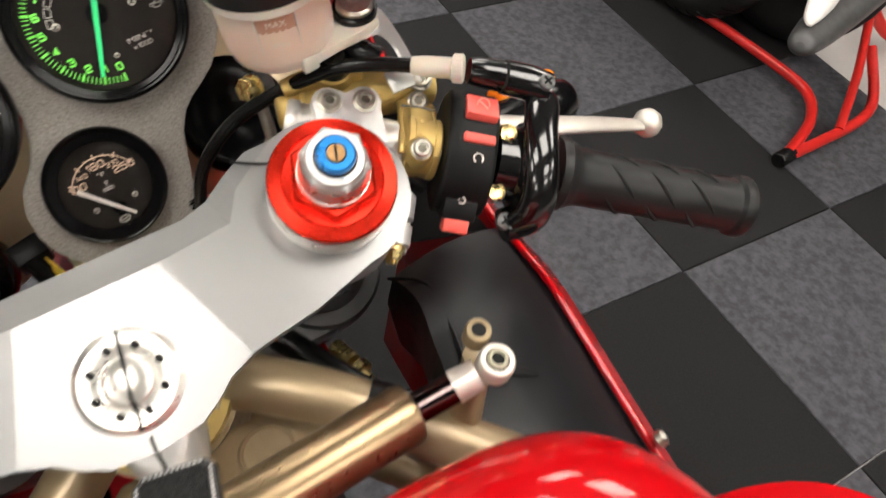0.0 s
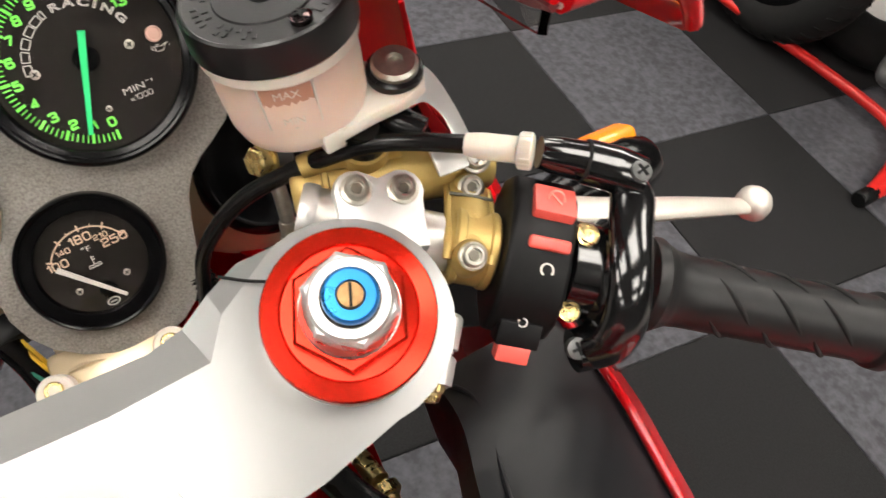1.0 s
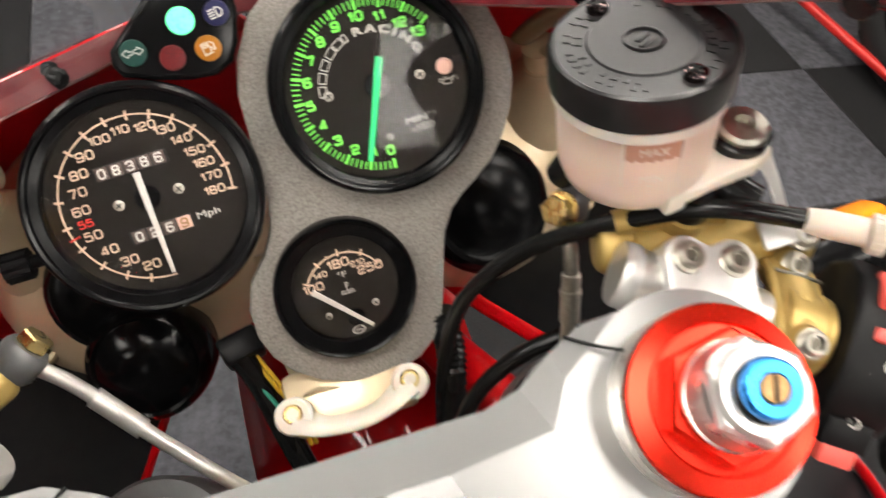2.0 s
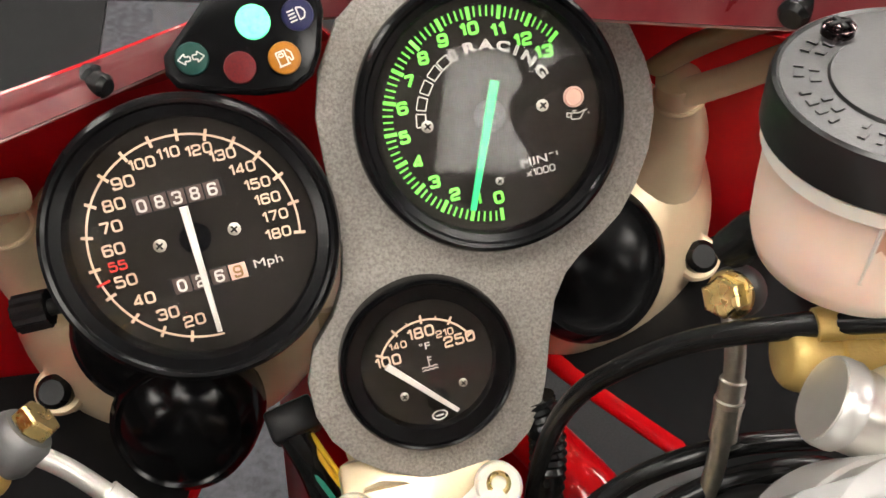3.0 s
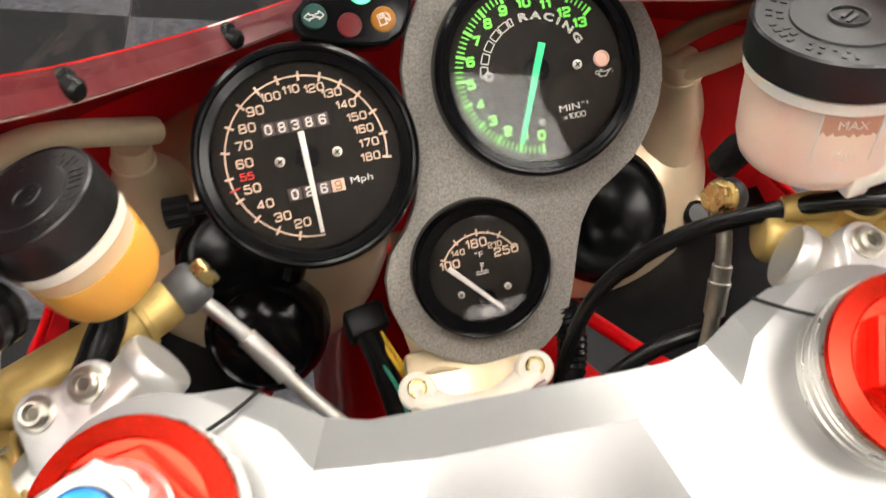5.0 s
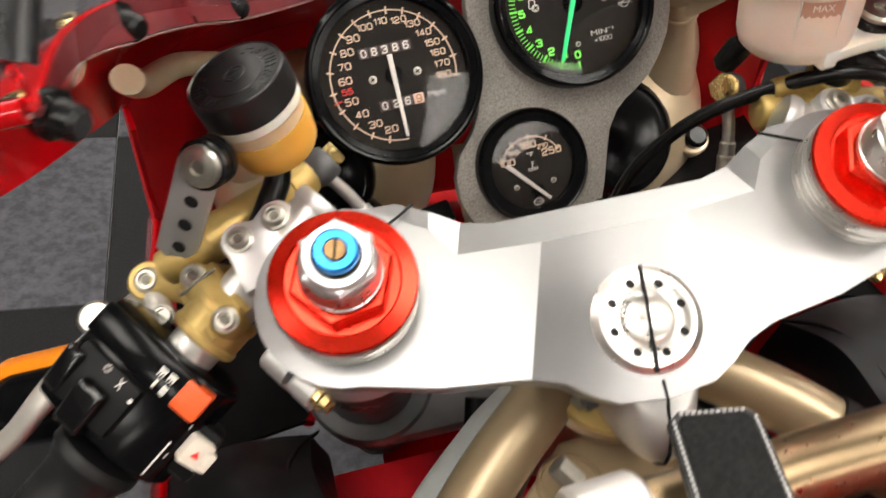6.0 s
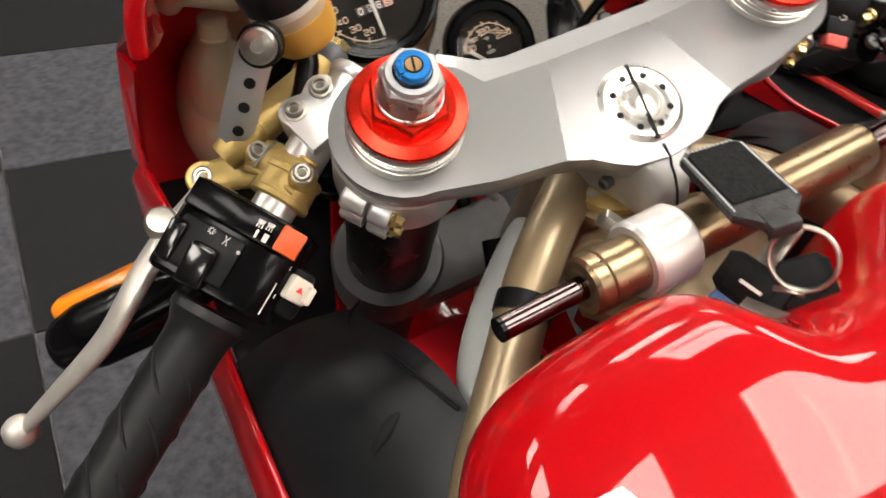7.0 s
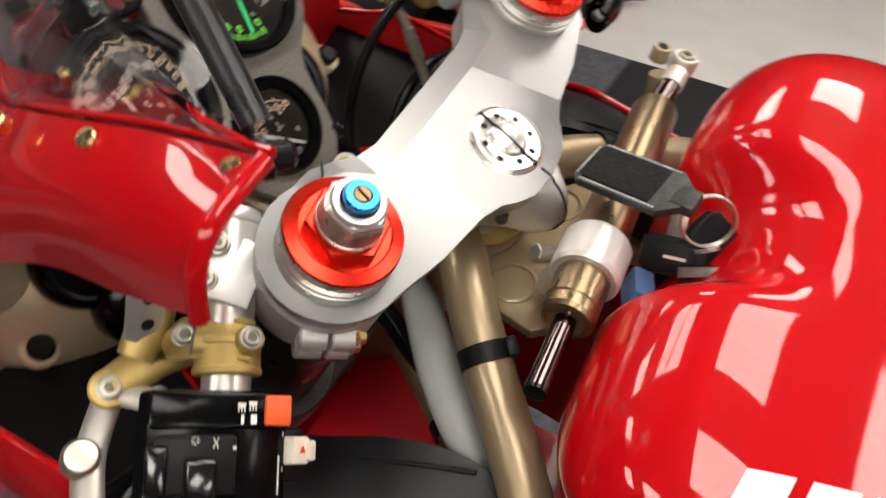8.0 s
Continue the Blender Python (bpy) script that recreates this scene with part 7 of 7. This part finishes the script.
for k in range(5):
    a = radians(72 * k)
    part("spoke", sweep([(0, 0.03 * math.cos(a), 0.03 * math.sin(a)), (0, 0.19 * math.cos(a), 0.19 * math.sin(a))], [0.02, 0.014], 10, smooth=False), BLACK_SATIN, wheel)
nw = lambda *p: Vector(p) - NB
part("second_wheel", torus(0.240, 0.066, 56, 16, Matrix.Translation(nw(2.07, 1.03, 0.309)) @ pose(0, 0, 0, 0, 90, 0)), TYRE, nb, "black second tyre")
tail = part("mudguard", sweep([nw(1.600, 0.640, 0.300), nw(1.625, 0.650, 0.292), nw(1.70, 0.672, 0.300), nw(1.82, 0.70, 0.330), nw(2.0, 0.74, 0.39), nw(2.2, 0.80, 0.46)], [0.012, 0.034, 0.048, 0.055, 0.060, 0.06], 24, 8, 0.8), GREY_CLAMP, nb, "dark grey mudguard")
part("white_tip", sweep([nw(1.640, 0.665, 0.330), nw(1.655, 0.678, 0.340), nw(1.70, 0.700, 0.362), nw(1.76, 0.730, 0.392), nw(1.80, 0.750, 0.41)], [0.006, 0.020, 0.032, 0.034, 0.020], 24, 8, 0.6, hint=(0, 0, 1)), WHITE_PAINT, tail, "white mudguard tip")
# body kept out of view, added to cast shade on the carpet below
part("unseen_fairing_body", sweep([nw(1.98, 0.62, 0.74), nw(1.96, 0.80, 0.72), nw(1.95, 1.25, 0.74), nw(1.98, 1.75, 0.80), nw(2.02, 2.15, 0.84), nw(2.04, 2.30, 0.85)], [0.08, 0.20, 0.27, 0.27, 0.20, 0.08], 32, 8, 0.75, hint=(0, 0, 1)), RED_PAINT, nb, "unseen red fairing body added to shade the floor", 60)
# plain black block added to make the space behind the wheels dark
part("dark_filler_block", box(0.40, 0.60, 0.34, 0.05, Matrix.Translation(nw(2.28, 1.75, 0.42)), 4), BLACK_PL, nb, "made-up black block standing in for darkness under the bike")
# ---- carpet tiles, laid on the floor edge to edge ----
def tile_mesh(material):
    bm = bmesh.new()
    n = 1
    h = TILE / 2 - 0.0012
    b = 0.002
    lo = [bm.verts.new((x * h, y * h, 0)) for x, y in ((-1, -1), (1, -1), (1, 1), (-1, 1))]
    mid = [bm.verts.new((x * h, y * h, 0.0060)) for x, y in ((-1, -1), (1, -1), (1, 1), (-1, 1))]
    hi = [bm.verts.new((x * (h - b), y * (h - b), 0.0078)) for x, y in ((-1, -1), (1, -1), (1, 1), (-1, 1))]
    for a, c in ((lo, mid), (mid, hi)):
        for i in range(4):
            bm.faces.new((a[i], a[(i + 1) % 4], c[(i + 1) % 4], c[i]))
    bm.faces.new(hi)
    bmesh.ops.recalc_face_normals(bm, faces=bm.faces)
    return finish(bm, material)


dark_tile, light_tile = tile_mesh(CARPET_D), tile_mesh(CARPET_L)
base = Matrix.Translation(-ABS["floor"])
for i in range(-8, 2):
    for j in range(-6, 10):
        t = new("carpet_tile", light_tile if (i + j) % 2 else dark_tile)
        t.parent = floor
        t.location = Vector((FLOOR_X + (i + 0.5) * TILE, FLOOR_Y + (j + 0.5) * TILE, -0.0083)) - ABS["floor"]
